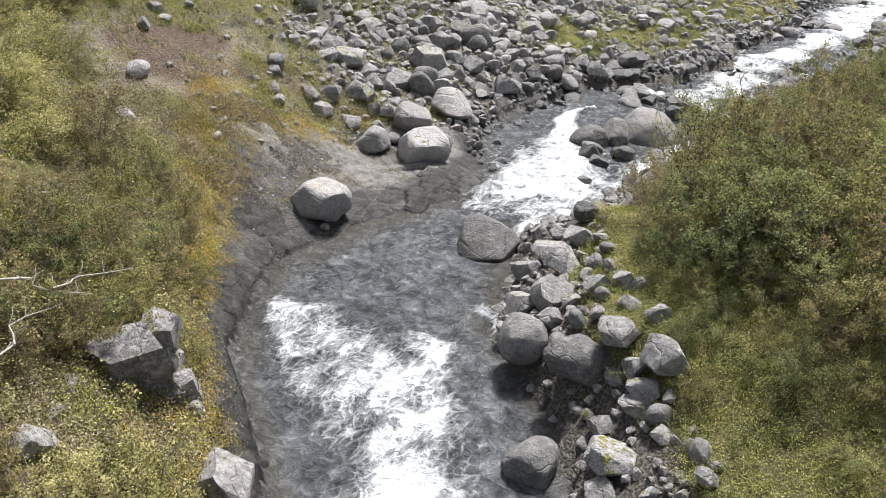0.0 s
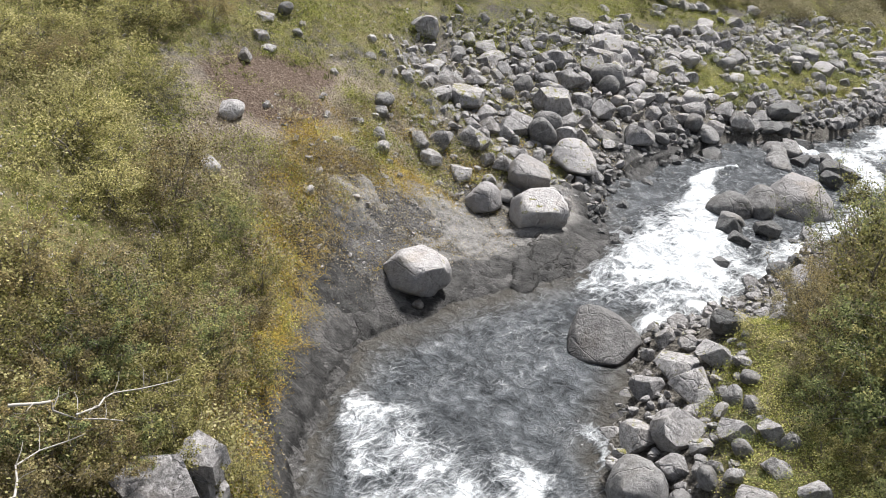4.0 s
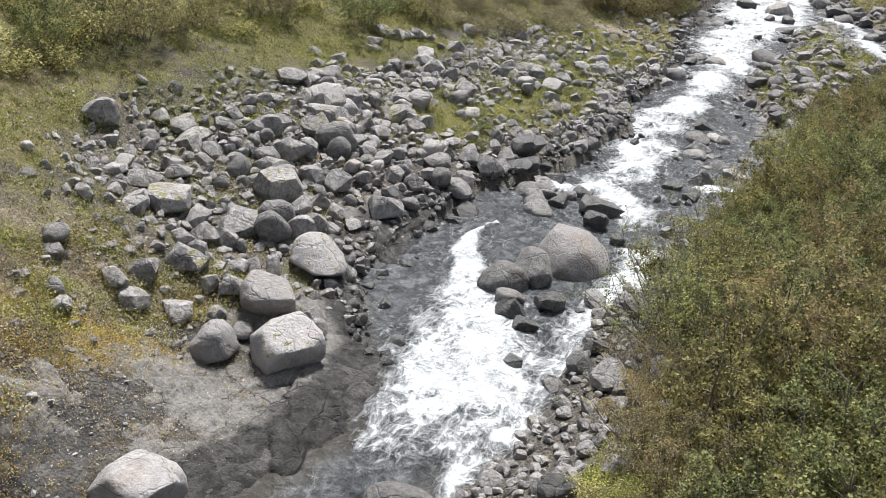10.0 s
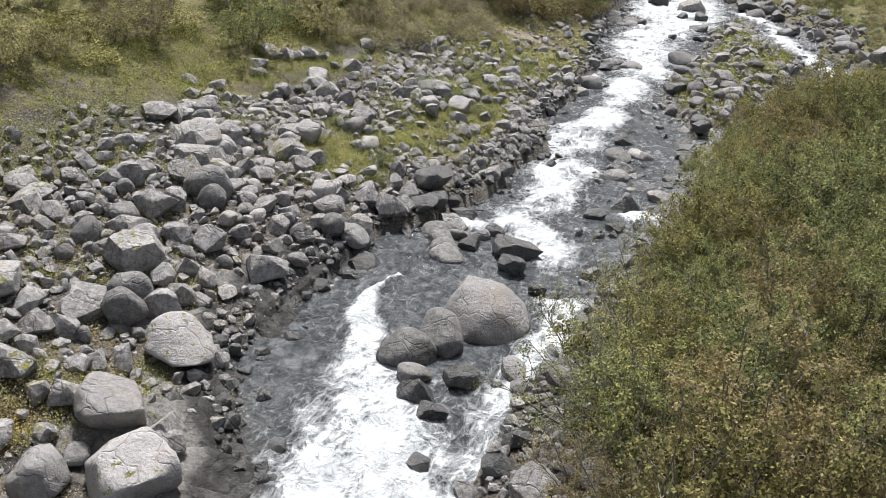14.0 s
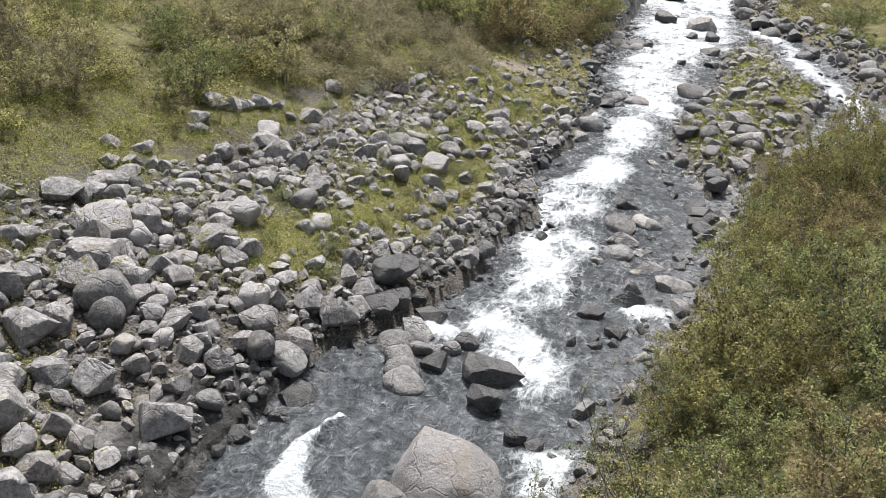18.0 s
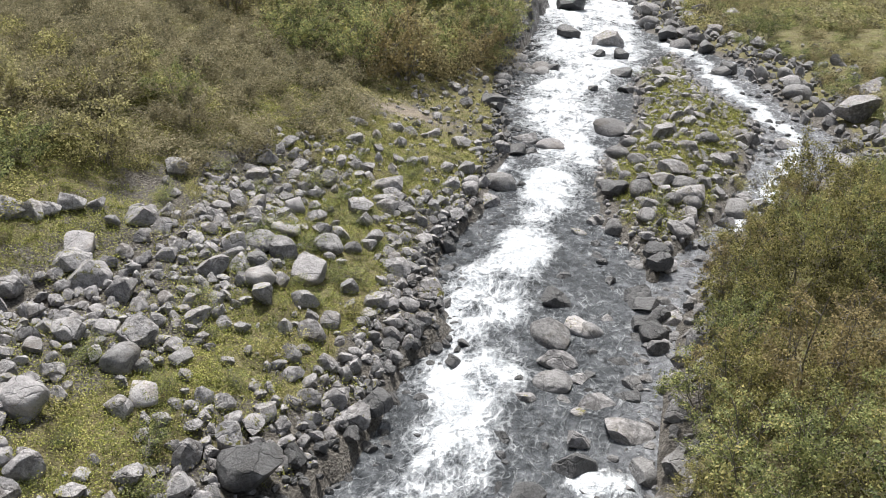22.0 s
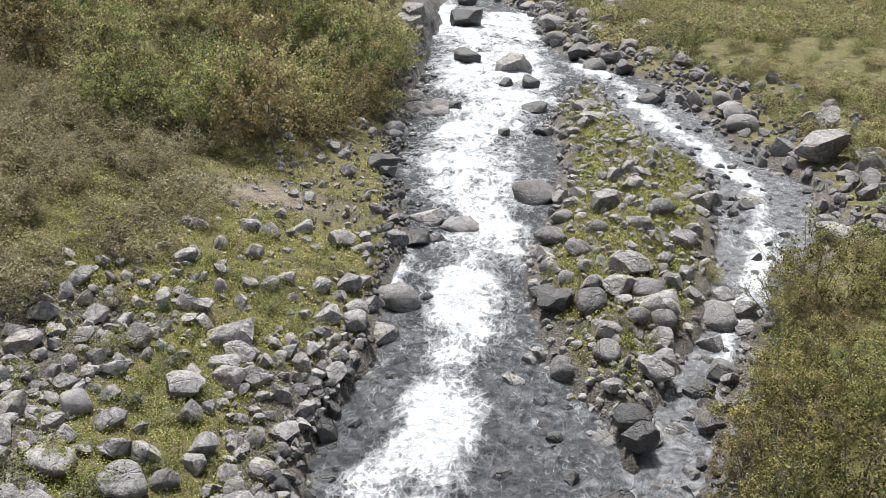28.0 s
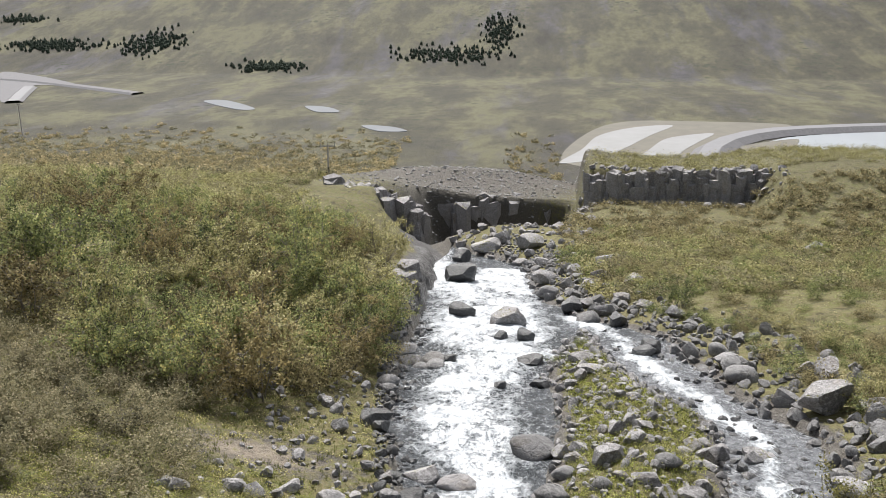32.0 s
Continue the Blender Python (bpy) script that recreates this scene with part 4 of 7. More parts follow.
boulders("bedrock shelf boulders", [(-18.08, 16.77, 1.83, 0.81, "p"), (-17.30, 16.21, 0.28, 0.80, "r"), (-20.20, 21.76, 1.17, 1.03, "e"), (-18.60, 22.54, 1.74, 0.90, "p"), (-20.01, 23.78, 1.66, 0.89, "e"), (-20.39, 26.71, 1.62, 1.06, "e"), (-18.52, 23.64, 0.85, 1.20, "a"), (-19.98, 22.58, 0.60, 0.57, "r"), (-22.65, 23.76, 1.10, 0.92, "a"), (-21.79, 23.56, 0.68, 1.05, "a"), (-23.08, 22.55, 0.81, 1.00, "a"), (-23.21, 21.72, 0.70, 0.88, "a"), (-29.81, 28.00, 1.13, 1.00, "a"), (-26.52, 26.20, 1.04, 0.60, "a"), (-25.62, 25.21, 0.70, 0.86, "m"), (-25.32, 26.07, 1.62, 0.62, "a"), (-26.84, 27.92, 0.76, 1.00, "a"), (-27.80, 30.19, 0.92, 0.75, "a"), (-29.27, 30.15, 0.70, 1.00, "a")])
boulders("bedrock shelf boulders", [(-28.46, 30.39, 1.17, 0.40, "a"), (-25.33, 29.37, 0.87, 0.88, "r"), (-25.15, 28.28, 0.53, 0.80, "r"), (-27.17, 32.61, 0.96, 0.62, "a"), (-25.31, 30.95, 0.90, 0.75, "r"), (-26.49, 31.74, 0.47, 1.10, "r"), (-26.68, 33.69, 0.73, 1.50, "a"), (-25.05, 32.04, 1.26, 0.91, "a"), (-23.64, 29.10, 1.48, 0.86, "m"), (-23.43, 27.14, 1.21, 0.58, "a"), (-22.57, 27.83, 1.21, 1.00, "r"), (-21.92, 28.82, 0.93, 0.89, "a"), (-23.53, 31.03, 0.88, 1.12, "a"), (-22.76, 31.48, 1.10, 0.80, "a"), (-25.83, 35.35, 1.49, 0.92, "a"), (-24.43, 34.09, 1.43, 0.83, "r"), (-28.68, 38.06, 0.95, 0.71, "m"), (-22.62, 21.61, 0.87, 0.60, "a"), (-21.79, 22.24, 1.05, 0.50, "a")])
boulders("bedrock shelf boulders", [(-23.72, 24.72, 0.76, 0.75, "a")])
boulders("scree slope stones", [(-24.48, 15.41, 0.85, 0.73, "p"), (-22.41, 13.36, 0.67, 0.79, "p"), (-28.42, 19.05, 0.59, 0.81, "m"), (-27.14, 17.64, 0.52, 1.00, "m"), (-27.71, 18.94, 0.54, 0.60, "p"), (-30.14, 21.35, 0.68, 0.76, "r"), (-29.92, 20.29, 0.88, 0.36, "a"), (-28.63, 20.77, 0.38, 0.90, "r"), (-29.21, 21.41, 0.31, 0.88, "p"), (-28.21, 23.82, 0.36, 1.11, "p"), (-26.48, 20.70, 0.29, 1.12, "p"), (-21.48, 15.80, 0.44, 0.67, "p"), (-24.78, 21.46, 0.71, 0.62, "r"), (-24.45, 21.04, 0.49, 0.86, "r"), (-23.48, 20.09, 0.51, 1.00, "r"), (-22.97, 19.75, 0.67, 0.88, "a"), (-24.14, 19.73, 0.51, 0.67, "a"), (-23.09, 18.13, 0.32, 0.90, "p"), (-27.66, 26.67, 0.64, 0.50, "p")])
boulders("scree slope stones", [(-27.21, 25.84, 0.62, 0.67, "p"), (-22.01, 16.56, 0.27, 0.78, "p"), (-21.06, 17.17, 0.30, 0.80, "p"), (-24.41, 18.77, 0.23, 0.86, "p")])
boulders("boulder field", [(-28.62, 28.82, 0.76, 0.62, "r"), (-28.83, 30.73, 0.89, 0.44, "a"), (-27.63, 29.62, 1.14, 0.67, "m"), (-27.93, 31.70, 0.60, 0.83, "a"), (-27.63, 31.85, 0.60, 0.83, "a"), (-28.38, 31.31, 0.40, 1.00, "r"), (-26.77, 33.03, 1.01, 1.00, "a"), (-26.41, 32.37, 0.55, 1.14, "r"), (-24.78, 32.66, 0.87, 1.00, "a"), (-24.89, 30.51, 1.10, 0.75, "a"), (-24.12, 30.28, 1.08, 0.83, "a"), (-23.81, 31.39, 0.65, 1.14, "a"), (-23.40, 30.63, 0.45, 1.60, "a"), (-22.34, 32.44, 0.65, 1.00, "a"), (-26.46, 27.71, 0.89, 0.70, "a"), (-25.59, 34.51, 1.43, 0.71, "a"), (-24.37, 36.16, 0.84, 1.00, "a"), (-25.23, 35.85, 0.74, 1.00, "a"), (-23.70, 35.98, 0.83, 0.75, "a")])
boulders("boulder field", [(-26.21, 37.95, 1.12, 0.90, "a"), (-26.81, 37.02, 1.54, 0.86, "p"), (-29.05, 37.58, 1.38, 0.58, "a"), (-28.93, 39.03, 0.95, 0.50, "a"), (-28.60, 40.07, 0.85, 0.71, "a"), (-27.62, 36.93, 1.12, 0.60, "m"), (-28.39, 34.88, 0.75, 0.71, "a"), (-28.00, 35.13, 0.65, 0.83, "a"), (-23.33, 34.61, 0.60, 1.00, "a"), (-21.74, 34.07, 0.68, 1.00, "a"), (-20.97, 33.79, 0.76, 1.12, "a"), (-22.40, 35.07, 0.70, 0.86, "a"), (-22.65, 34.56, 0.49, 1.00, "r"), (-27.32, 41.59, 0.74, 0.67, "a"), (-27.67, 44.08, 0.78, 1.00, "a"), (-24.16, 38.40, 1.32, 0.50, "m"), (-24.62, 39.90, 1.03, 0.56, "m"), (-23.01, 37.63, 0.85, 1.00, "a"), (-25.08, 42.89, 0.99, 0.75, "a")])
boulders("boulder field", [(-27.13, 45.98, 1.08, 0.62, "m"), (-26.65, 43.49, 0.76, 0.83, "a"), (-18.81, 23.94, 0.97, 1.36, "a"), (-21.10, 23.73, 0.72, 1.00, "a"), (-21.80, 24.85, 0.68, 0.67, "a"), (-21.56, 25.15, 0.60, 0.88, "a"), (-22.37, 27.12, 1.21, 1.00, "r"), (-21.89, 27.91, 1.15, 1.07, "a"), (-23.23, 26.62, 1.22, 0.67, "a"), (-23.03, 25.74, 0.79, 1.00, "a"), (-23.54, 25.43, 0.95, 0.75, "m"), (-22.59, 25.89, 0.47, 0.83, "r"), (-22.56, 29.01, 0.77, 0.89, "a"), (-19.75, 27.18, 0.70, 1.00, "a"), (-20.72, 31.36, 1.15, 1.08, "a"), (-22.46, 29.96, 0.79, 1.00, "a"), (-21.87, 29.91, 0.69, 0.88, "m"), (-21.96, 30.97, 0.54, 1.00, "r"), (-20.43, 32.58, 0.64, 0.86, "r")])
boulders("boulder field", [(-21.43, 29.07, 0.59, 0.86, "a"), (-21.74, 26.79, 0.40, 0.80, "r"), (-20.89, 22.75, 0.56, 1.12, "a")])
boulders("midstream boulders", [(-14.47, 32.60, 2.57, 0.70, "e"), (-15.09, 31.11, 1.40, 0.88, "r"), (-15.65, 30.10, 1.45, 0.67, "r"), (-15.09, 29.16, 0.93, 0.75, "r"), (-14.65, 28.30, 1.05, 0.93, "w"), (-13.87, 29.42, 0.93, 0.83, "w"), (-14.01, 27.70, 0.73, 1.00, "w"), (-14.17, 26.69, 0.43, 0.83, "w"), (-13.65, 26.03, 0.76, 0.55, "w"), (-19.54, 37.50, 1.14, 1.00, "a"), (-17.88, 37.64, 1.14, 0.55, "r"), (-17.13, 36.44, 0.99, 0.70, "r"), (-17.55, 38.70, 1.06, 0.80, "a"), (-16.68, 38.15, 0.62, 0.83, "a"), (-17.35, 40.76, 0.34, 2.00, "w"), (-14.64, 36.07, 0.86, 1.56, "w"), (-13.45, 35.04, 0.55, 1.33, "w"), (-12.96, 34.97, 0.46, 0.80, "w"), (-19.04, 34.23, 1.05, 0.40, "w")])
boulders("midstream boulders", [(-19.75, 35.06, 1.18, 0.50, "r"), (-19.84, 35.75, 0.89, 0.78, "a"), (-18.67, 39.52, 0.98, 0.44, "w"), (-13.30, 42.50, 0.80, 0.63, "w"), (-12.35, 44.02, 1.07, 0.78, "w"), (-11.13, 45.88, 1.24, 0.60, "a"), (-12.15, 46.93, 1.02, 0.62, "a"), (-11.79, 26.15, 0.80, 0.67, "w"), (-11.69, 27.14, 0.69, 0.80, "w"), (-10.80, 25.37, 1.01, 0.75, "a"), (-9.68, 25.77, 0.88, 0.57, "a"), (-10.39, 27.93, 0.70, 1.00, "w")])
boulders("boulder field edge", [(-29.98, 47.24, 1.15, 0.64, "a"), (-29.45, 47.46, 1.04, 0.70, "m"), (-28.95, 47.72, 0.62, 1.00, "a"), (-28.67, 48.34, 0.84, 0.88, "a"), (-28.23, 48.88, 0.53, 1.20, "a"), (-29.75, 45.68, 0.90, 0.56, "a"), (-29.48, 44.77, 0.43, 1.27, "m"), (-29.16, 45.00, 0.49, 1.12, "a"), (-27.37, 46.65, 0.99, 0.60, "p"), (-26.44, 45.67, 1.24, 0.69, "m"), (-25.15, 45.29, 0.83, 1.00, "a"), (-25.78, 42.98, 0.62, 0.86, "a"), (-25.42, 43.47, 0.67, 1.05, "a"), (-25.09, 43.87, 0.62, 0.71, "a"), (-24.49, 43.55, 0.70, 0.50, "a"), (-23.40, 42.42, 0.91, 0.73, "r"), (-23.56, 43.48, 1.03, 0.83, "a"), (-22.83, 42.52, 0.41, 1.20, "r"), (-22.31, 41.63, 0.80, 0.60, "p")])
boulders("boulder field edge", [(-25.10, 47.56, 0.59, 1.33, "a"), (-26.74, 49.08, 1.04, 0.80, "a"), (-27.31, 48.31, 0.45, 1.00, "r"), (-29.63, 40.49, 0.80, 0.67, "a"), (-29.13, 40.98, 0.71, 0.75, "m"), (-28.68, 41.36, 0.53, 1.17, "a"), (-28.49, 41.70, 0.72, 0.75, "a"), (-30.68, 41.71, 0.84, 0.78, "m"), (-29.67, 42.19, 0.74, 0.62, "a"), (-28.72, 39.41, 1.02, 0.58, "m"), (-28.02, 38.84, 0.82, 0.90, "a"), (-28.73, 38.53, 0.91, 0.73, "a"), (-28.06, 39.79, 0.51, 1.00, "r"), (-26.73, 38.89, 0.80, 0.70, "a"), (-26.22, 38.80, 0.55, 0.86, "a"), (-25.80, 39.17, 0.55, 1.14, "p"), (-25.58, 38.77, 0.47, 1.00, "r"), (-27.39, 38.81, 0.57, 0.71, "a"), (-27.47, 38.20, 0.56, 0.86, "a")])
boulders("boulder field edge", [(-25.97, 37.20, 0.91, 0.92, "p"), (-25.68, 38.13, 0.54, 1.29, "a"), (-25.25, 37.49, 0.60, 0.75, "p"), (-25.49, 37.28, 0.45, 1.33, "a"), (-26.75, 36.30, 1.20, 1.12, "m"), (-24.95, 38.38, 0.69, 0.67, "a"), (-24.52, 39.31, 0.85, 0.64, "m"), (-24.14, 40.03, 0.94, 1.00, "p"), (-23.74, 40.55, 0.47, 1.00, "a"), (-23.61, 38.51, 0.67, 0.89, "a"), (-22.98, 38.44, 0.73, 1.20, "a"), (-25.60, 36.14, 0.66, 1.00, "r"), (-25.11, 36.30, 0.43, 1.00, "a"), (-25.13, 35.30, 1.06, 0.80, "m"), (-24.51, 35.31, 0.83, 0.92, "a"), (-23.49, 35.15, 0.61, 1.22, "p"), (-24.22, 37.03, 0.72, 0.60, "p"), (-23.35, 37.16, 0.57, 0.88, "m"), (-23.46, 37.83, 0.51, 1.00, "r")])
boulders("boulder field edge", [(-24.35, 37.82, 0.45, 1.33, "a"), (-24.47, 36.77, 0.72, 0.70, "a"), (-24.05, 34.75, 0.81, 0.58, "m"), (-23.98, 33.51, 0.91, 1.43, "r"), (-23.17, 34.17, 0.65, 1.20, "a"), (-22.54, 34.25, 0.77, 0.75, "m"), (-21.90, 34.64, 0.77, 0.67, "a"), (-21.53, 36.43, 0.88, 1.00, "p"), (-21.15, 36.93, 0.61, 1.33, "a"), (-21.55, 37.33, 0.56, 0.62, "a"), (-20.43, 37.46, 0.89, 1.15, "m"), (-21.80, 36.05, 0.47, 1.14, "p"), (-20.98, 35.71, 1.18, 0.67, "a"), (-20.39, 34.81, 0.82, 1.08, "r"), (-20.88, 34.83, 0.57, 1.00, "m"), (-19.36, 38.45, 0.71, 0.60, "a"), (-20.65, 38.59, 0.36, 1.20, "a"), (-21.44, 37.88, 0.70, 0.60, "a"), (-21.69, 33.65, 0.75, 0.83, "a")])
boulders("boulder field edge", [(-22.97, 32.78, 0.56, 1.11, "p"), (-22.79, 33.00, 0.38, 0.83, "r"), (-22.52, 33.21, 0.38, 1.67, "a"), (-22.44, 33.61, 0.57, 0.78, "p"), (-21.49, 34.43, 0.32, 1.60, "a"), (-21.25, 33.30, 0.49, 0.75, "a")])
boulders("river edge rocks", [(-19.93, 41.19, 0.77, 1.00, "a"), (-19.17, 40.46, 1.49, 0.65, "w"), (-19.18, 42.30, 0.40, 1.80, "a"), (-19.73, 42.56, 0.64, 0.62, "a"), (-18.49, 44.01, 0.67, 0.88, "a"), (-17.89, 43.61, 0.74, 0.78, "a"), (-17.66, 44.43, 0.93, 0.55, "w"), (-18.16, 42.11, 0.32, 1.75, "w"), (-18.87, 38.83, 1.00, 0.43, "w"), (-17.60, 39.77, 1.17, 0.62, "w"), (-17.16, 37.76, 0.81, 0.75, "r"), (-17.34, 36.91, 1.05, 0.69, "r"), (-16.46, 37.27, 0.66, 1.10, "w"), (-16.35, 38.20, 0.54, 1.00, "r"), (-16.04, 38.71, 0.62, 1.00, "w"), (-16.82, 35.95, 1.13, 0.44, "r"), (-14.86, 37.35, 1.68, 0.46, "w"), (-12.28, 41.65, 0.60, 0.88, "w"), (-12.22, 40.92, 0.37, 1.00, "w")])
boulders("river edge rocks", [(-18.85, 60.45, 0.79, 1.33, "a"), (-17.92, 62.42, 1.37, 0.70, "r"), (-18.06, 60.12, 1.05, 0.50, "a"), (-17.14, 58.98, 0.51, 0.75, "w"), (-12.97, 62.28, 1.08, 0.75, "w"), (-11.87, 61.95, 1.06, 0.62, "r"), (-11.02, 62.65, 1.08, 0.50, "a"), (-9.96, 62.13, 1.34, 0.50, "a"), (-11.50, 59.16, 0.75, 0.60, "r"), (-10.18, 58.91, 0.99, 0.62, "a"), (-12.68, 58.96, 0.75, 1.00, "r"), (-13.33, 59.88, 0.56, 1.00, "a"), (-13.25, 57.49, 0.44, 0.83, "w"), (-13.98, 58.51, 0.62, 0.60, "a"), (-10.83, 55.88, 0.92, 0.75, "w"), (-11.63, 56.11, 0.58, 0.60, "r"), (-10.57, 56.29, 0.82, 0.29, "a"), (-8.97, 58.66, 0.80, 0.88, "w"), (-11.15, 53.06, 1.08, 0.56, "w")])
boulders("river edge rocks", [(-10.79, 51.24, 0.92, 0.67, "w"), (-11.30, 50.86, 0.51, 0.48, "w"), (-10.30, 52.28, 0.74, 0.71, "a"), (-14.01, 52.38, 0.95, 0.78, "w"), (-13.89, 50.06, 1.39, 0.46, "r"), (-12.74, 50.75, 0.91, 0.56, "r"), (-13.45, 48.65, 1.14, 0.63, "a"), (-13.41, 47.49, 1.10, 0.50, "r"), (-14.05, 46.65, 0.63, 0.63, "a"), (-13.02, 46.88, 0.45, 0.48, "r"), (-12.76, 47.93, 0.56, 0.67, "a"), (-12.46, 48.34, 0.47, 0.60, "w"), (-11.69, 49.32, 0.68, 0.57, "w"), (-12.39, 45.03, 0.59, 1.14, "a"), (-11.30, 47.54, 0.73, 0.38, "w"), (-12.51, 46.37, 0.44, 0.60, "a"), (-11.32, 40.45, 0.57, 0.75, "a"), (-10.95, 40.20, 0.43, 0.67, "w")])
boulders("lower boulder bank", [(-28.07, 53.29, 0.92, 0.91, "a"), (-26.16, 56.66, 0.81, 0.78, "a"), (-26.01, 55.43, 0.78, 0.78, "m"), (-25.01, 57.09, 0.72, 0.62, "a"), (-23.60, 56.52, 0.70, 1.00, "a"), (-23.68, 53.51, 0.71, 1.11, "p"), (-24.40, 54.29, 0.58, 0.71, "a"), (-23.04, 51.44, 1.10, 0.53, "p"), (-24.44, 51.87, 0.68, 0.67, "a"), (-25.86, 50.73, 0.60, 1.00, "a"), (-25.53, 50.98, 0.60, 0.75, "a"), (-25.26, 51.13, 0.45, 1.00, "a"), (-23.97, 50.55, 0.57, 1.00, "a"), (-23.20, 49.75, 0.97, 0.57, "r"), (-22.49, 49.81, 0.96, 0.86, "a"), (-22.79, 48.72, 0.66, 0.80, "r"), (-23.40, 48.58, 0.67, 1.00, "a"), (-21.37, 49.09, 1.18, 0.67, "p"), (-22.23, 47.71, 0.82, 0.92, "p")])
boulders("lower boulder bank", [(-21.76, 48.05, 0.51, 1.00, "a"), (-21.53, 52.29, 0.67, 1.00, "m"), (-21.56, 51.30, 1.00, 0.57, "r"), (-21.80, 54.94, 0.98, 0.75, "a"), (-21.31, 54.05, 0.63, 1.00, "a"), (-20.87, 51.72, 0.58, 0.75, "r"), (-20.62, 52.57, 0.60, 0.88, "a"), (-21.60, 57.52, 1.41, 0.44, "a"), (-21.05, 56.92, 0.86, 0.60, "a"), (-21.27, 56.25, 0.85, 0.60, "a"), (-20.94, 55.79, 0.83, 0.80, "a"), (-20.41, 55.97, 0.75, 0.78, "a"), (-17.89, 50.68, 1.03, 0.67, "a"), (-19.59, 59.84, 0.75, 0.75, "a"), (-18.73, 59.84, 0.84, 1.33, "a"), (-19.22, 54.42, 0.71, 0.56, "a"), (-18.47, 55.17, 0.65, 1.00, "w"), (-19.04, 53.77, 0.39, 1.00, "r"), (-18.60, 48.92, 0.51, 0.88, "a")])
boulders("lower boulder bank", [(-18.32, 48.24, 0.62, 0.60, "a"), (-24.74, 63.42, 0.64, 0.83, "a"), (-25.26, 63.38, 0.54, 0.80, "a"), (-24.99, 61.38, 0.61, 0.67, "a"), (-23.39, 64.52, 0.77, 0.71, "m"), (-22.68, 64.38, 0.76, 0.71, "a"), (-21.92, 65.60, 0.67, 0.67, "a"), (-20.46, 65.18, 0.88, 0.75, "a"), (-19.64, 64.98, 0.76, 0.57, "a"), (-18.16, 49.34, 0.59, 0.78, "a"), (-17.59, 48.88, 0.51, 0.88, "a"), (-18.99, 48.79, 0.76, 0.67, "m"), (-20.02, 49.17, 0.52, 1.00, "m"), (-21.75, 49.87, 0.68, 0.60, "m")])
boulders("island rocks", [(-14.04, 72.93, 1.85, 0.69, "d"), (-12.89, 71.89, 0.77, 1.17, "a"), (-12.28, 71.98, 0.77, 0.83, "a"), (-12.83, 69.53, 0.85, 0.57, "r"), (-13.23, 67.39, 1.15, 0.60, "r"), (-13.51, 66.32, 0.78, 0.71, "a"), (-13.36, 63.07, 0.92, 0.44, "w"), (-18.15, 69.70, 1.48, 0.50, "a"), (-16.59, 69.02, 1.57, 0.46, "e"), (-18.26, 67.33, 1.16, 0.50, "w"), (-17.35, 67.56, 0.70, 0.83, "w"), (-18.69, 66.42, 0.79, 0.86, "a"), (-18.49, 61.46, 0.59, 1.33, "a"), (-20.84, 74.50, 1.39, 0.60, "w"), (-20.39, 73.56, 0.81, 0.83, "w"), (-21.35, 79.48, 0.93, 0.50, "r"), (-21.54, 87.15, 1.43, 0.62, "a"), (-20.22, 87.91, 1.45, 0.45, "r"), (-14.61, 88.70, 1.45, 0.55, "w")])
boulders("island rocks", [(-13.90, 83.75, 1.16, 0.57, "w"), (-11.75, 86.53, 1.39, 0.50, "a"), (-11.31, 83.54, 1.31, 0.50, "a"), (-7.62, 92.49, 1.36, 0.71, "w"), (-11.14, 70.12, 1.22, 0.80, "m"), (-9.45, 67.11, 0.68, 1.00, "a"), (-8.50, 67.74, 0.93, 0.75, "m"), (-10.10, 67.84, 0.92, 0.62, "a"), (-10.69, 63.90, 1.24, 0.58, "a"), (-10.12, 62.69, 1.20, 0.58, "r"), (-10.54, 61.21, 0.77, 0.62, "r"), (-7.86, 63.00, 1.24, 0.67, "r"), (-8.65, 63.55, 0.62, 1.33, "a"), (-11.48, 60.20, 0.93, 0.70, "a"), (-9.78, 61.34, 0.78, 0.75, "r"), (-7.46, 64.67, 0.76, 0.86, "a"), (-4.82, 74.14, 1.25, 0.67, "a"), (-5.66, 71.70, 0.65, 0.80, "a"), (-7.23, 72.36, 0.92, 1.00, "a")])
boulders("island rocks", [(-3.31, 89.58, 1.49, 0.75, "a"), (-3.09, 86.46, 1.77, 0.60, "r"), (-14.09, 54.41, 0.63, 0.62, "w"), (-13.12, 50.89, 0.89, 0.77, "p"), (-11.46, 53.46, 1.06, 0.60, "w"), (-10.73, 52.29, 0.87, 0.75, "w"), (-11.09, 51.55, 0.85, 0.75, "w"), (-12.28, 51.70, 0.43, 1.17, "a"), (-13.55, 59.65, 0.56, 0.93, "a"), (-10.05, 59.34, 0.82, 0.78, "a"), (-11.38, 57.86, 0.61, 0.71, "a"), (-10.92, 56.40, 0.83, 0.90, "w"), (-11.90, 56.33, 0.33, 1.00, "a"), (-8.31, 61.35, 0.79, 1.00, "a"), (-9.80, 56.87, 0.68, 0.75, "a"), (-9.26, 55.51, 0.41, 0.72, "w"), (-9.05, 54.89, 0.35, 1.27, "w"), (-12.24, 65.93, 0.88, 0.62, "r"), (-11.61, 67.51, 0.80, 0.71, "r")])
boulders("island rocks", [(-9.06, 69.94, 0.98, 0.50, "r"), (-10.16, 71.76, 0.89, 0.71, "a")])
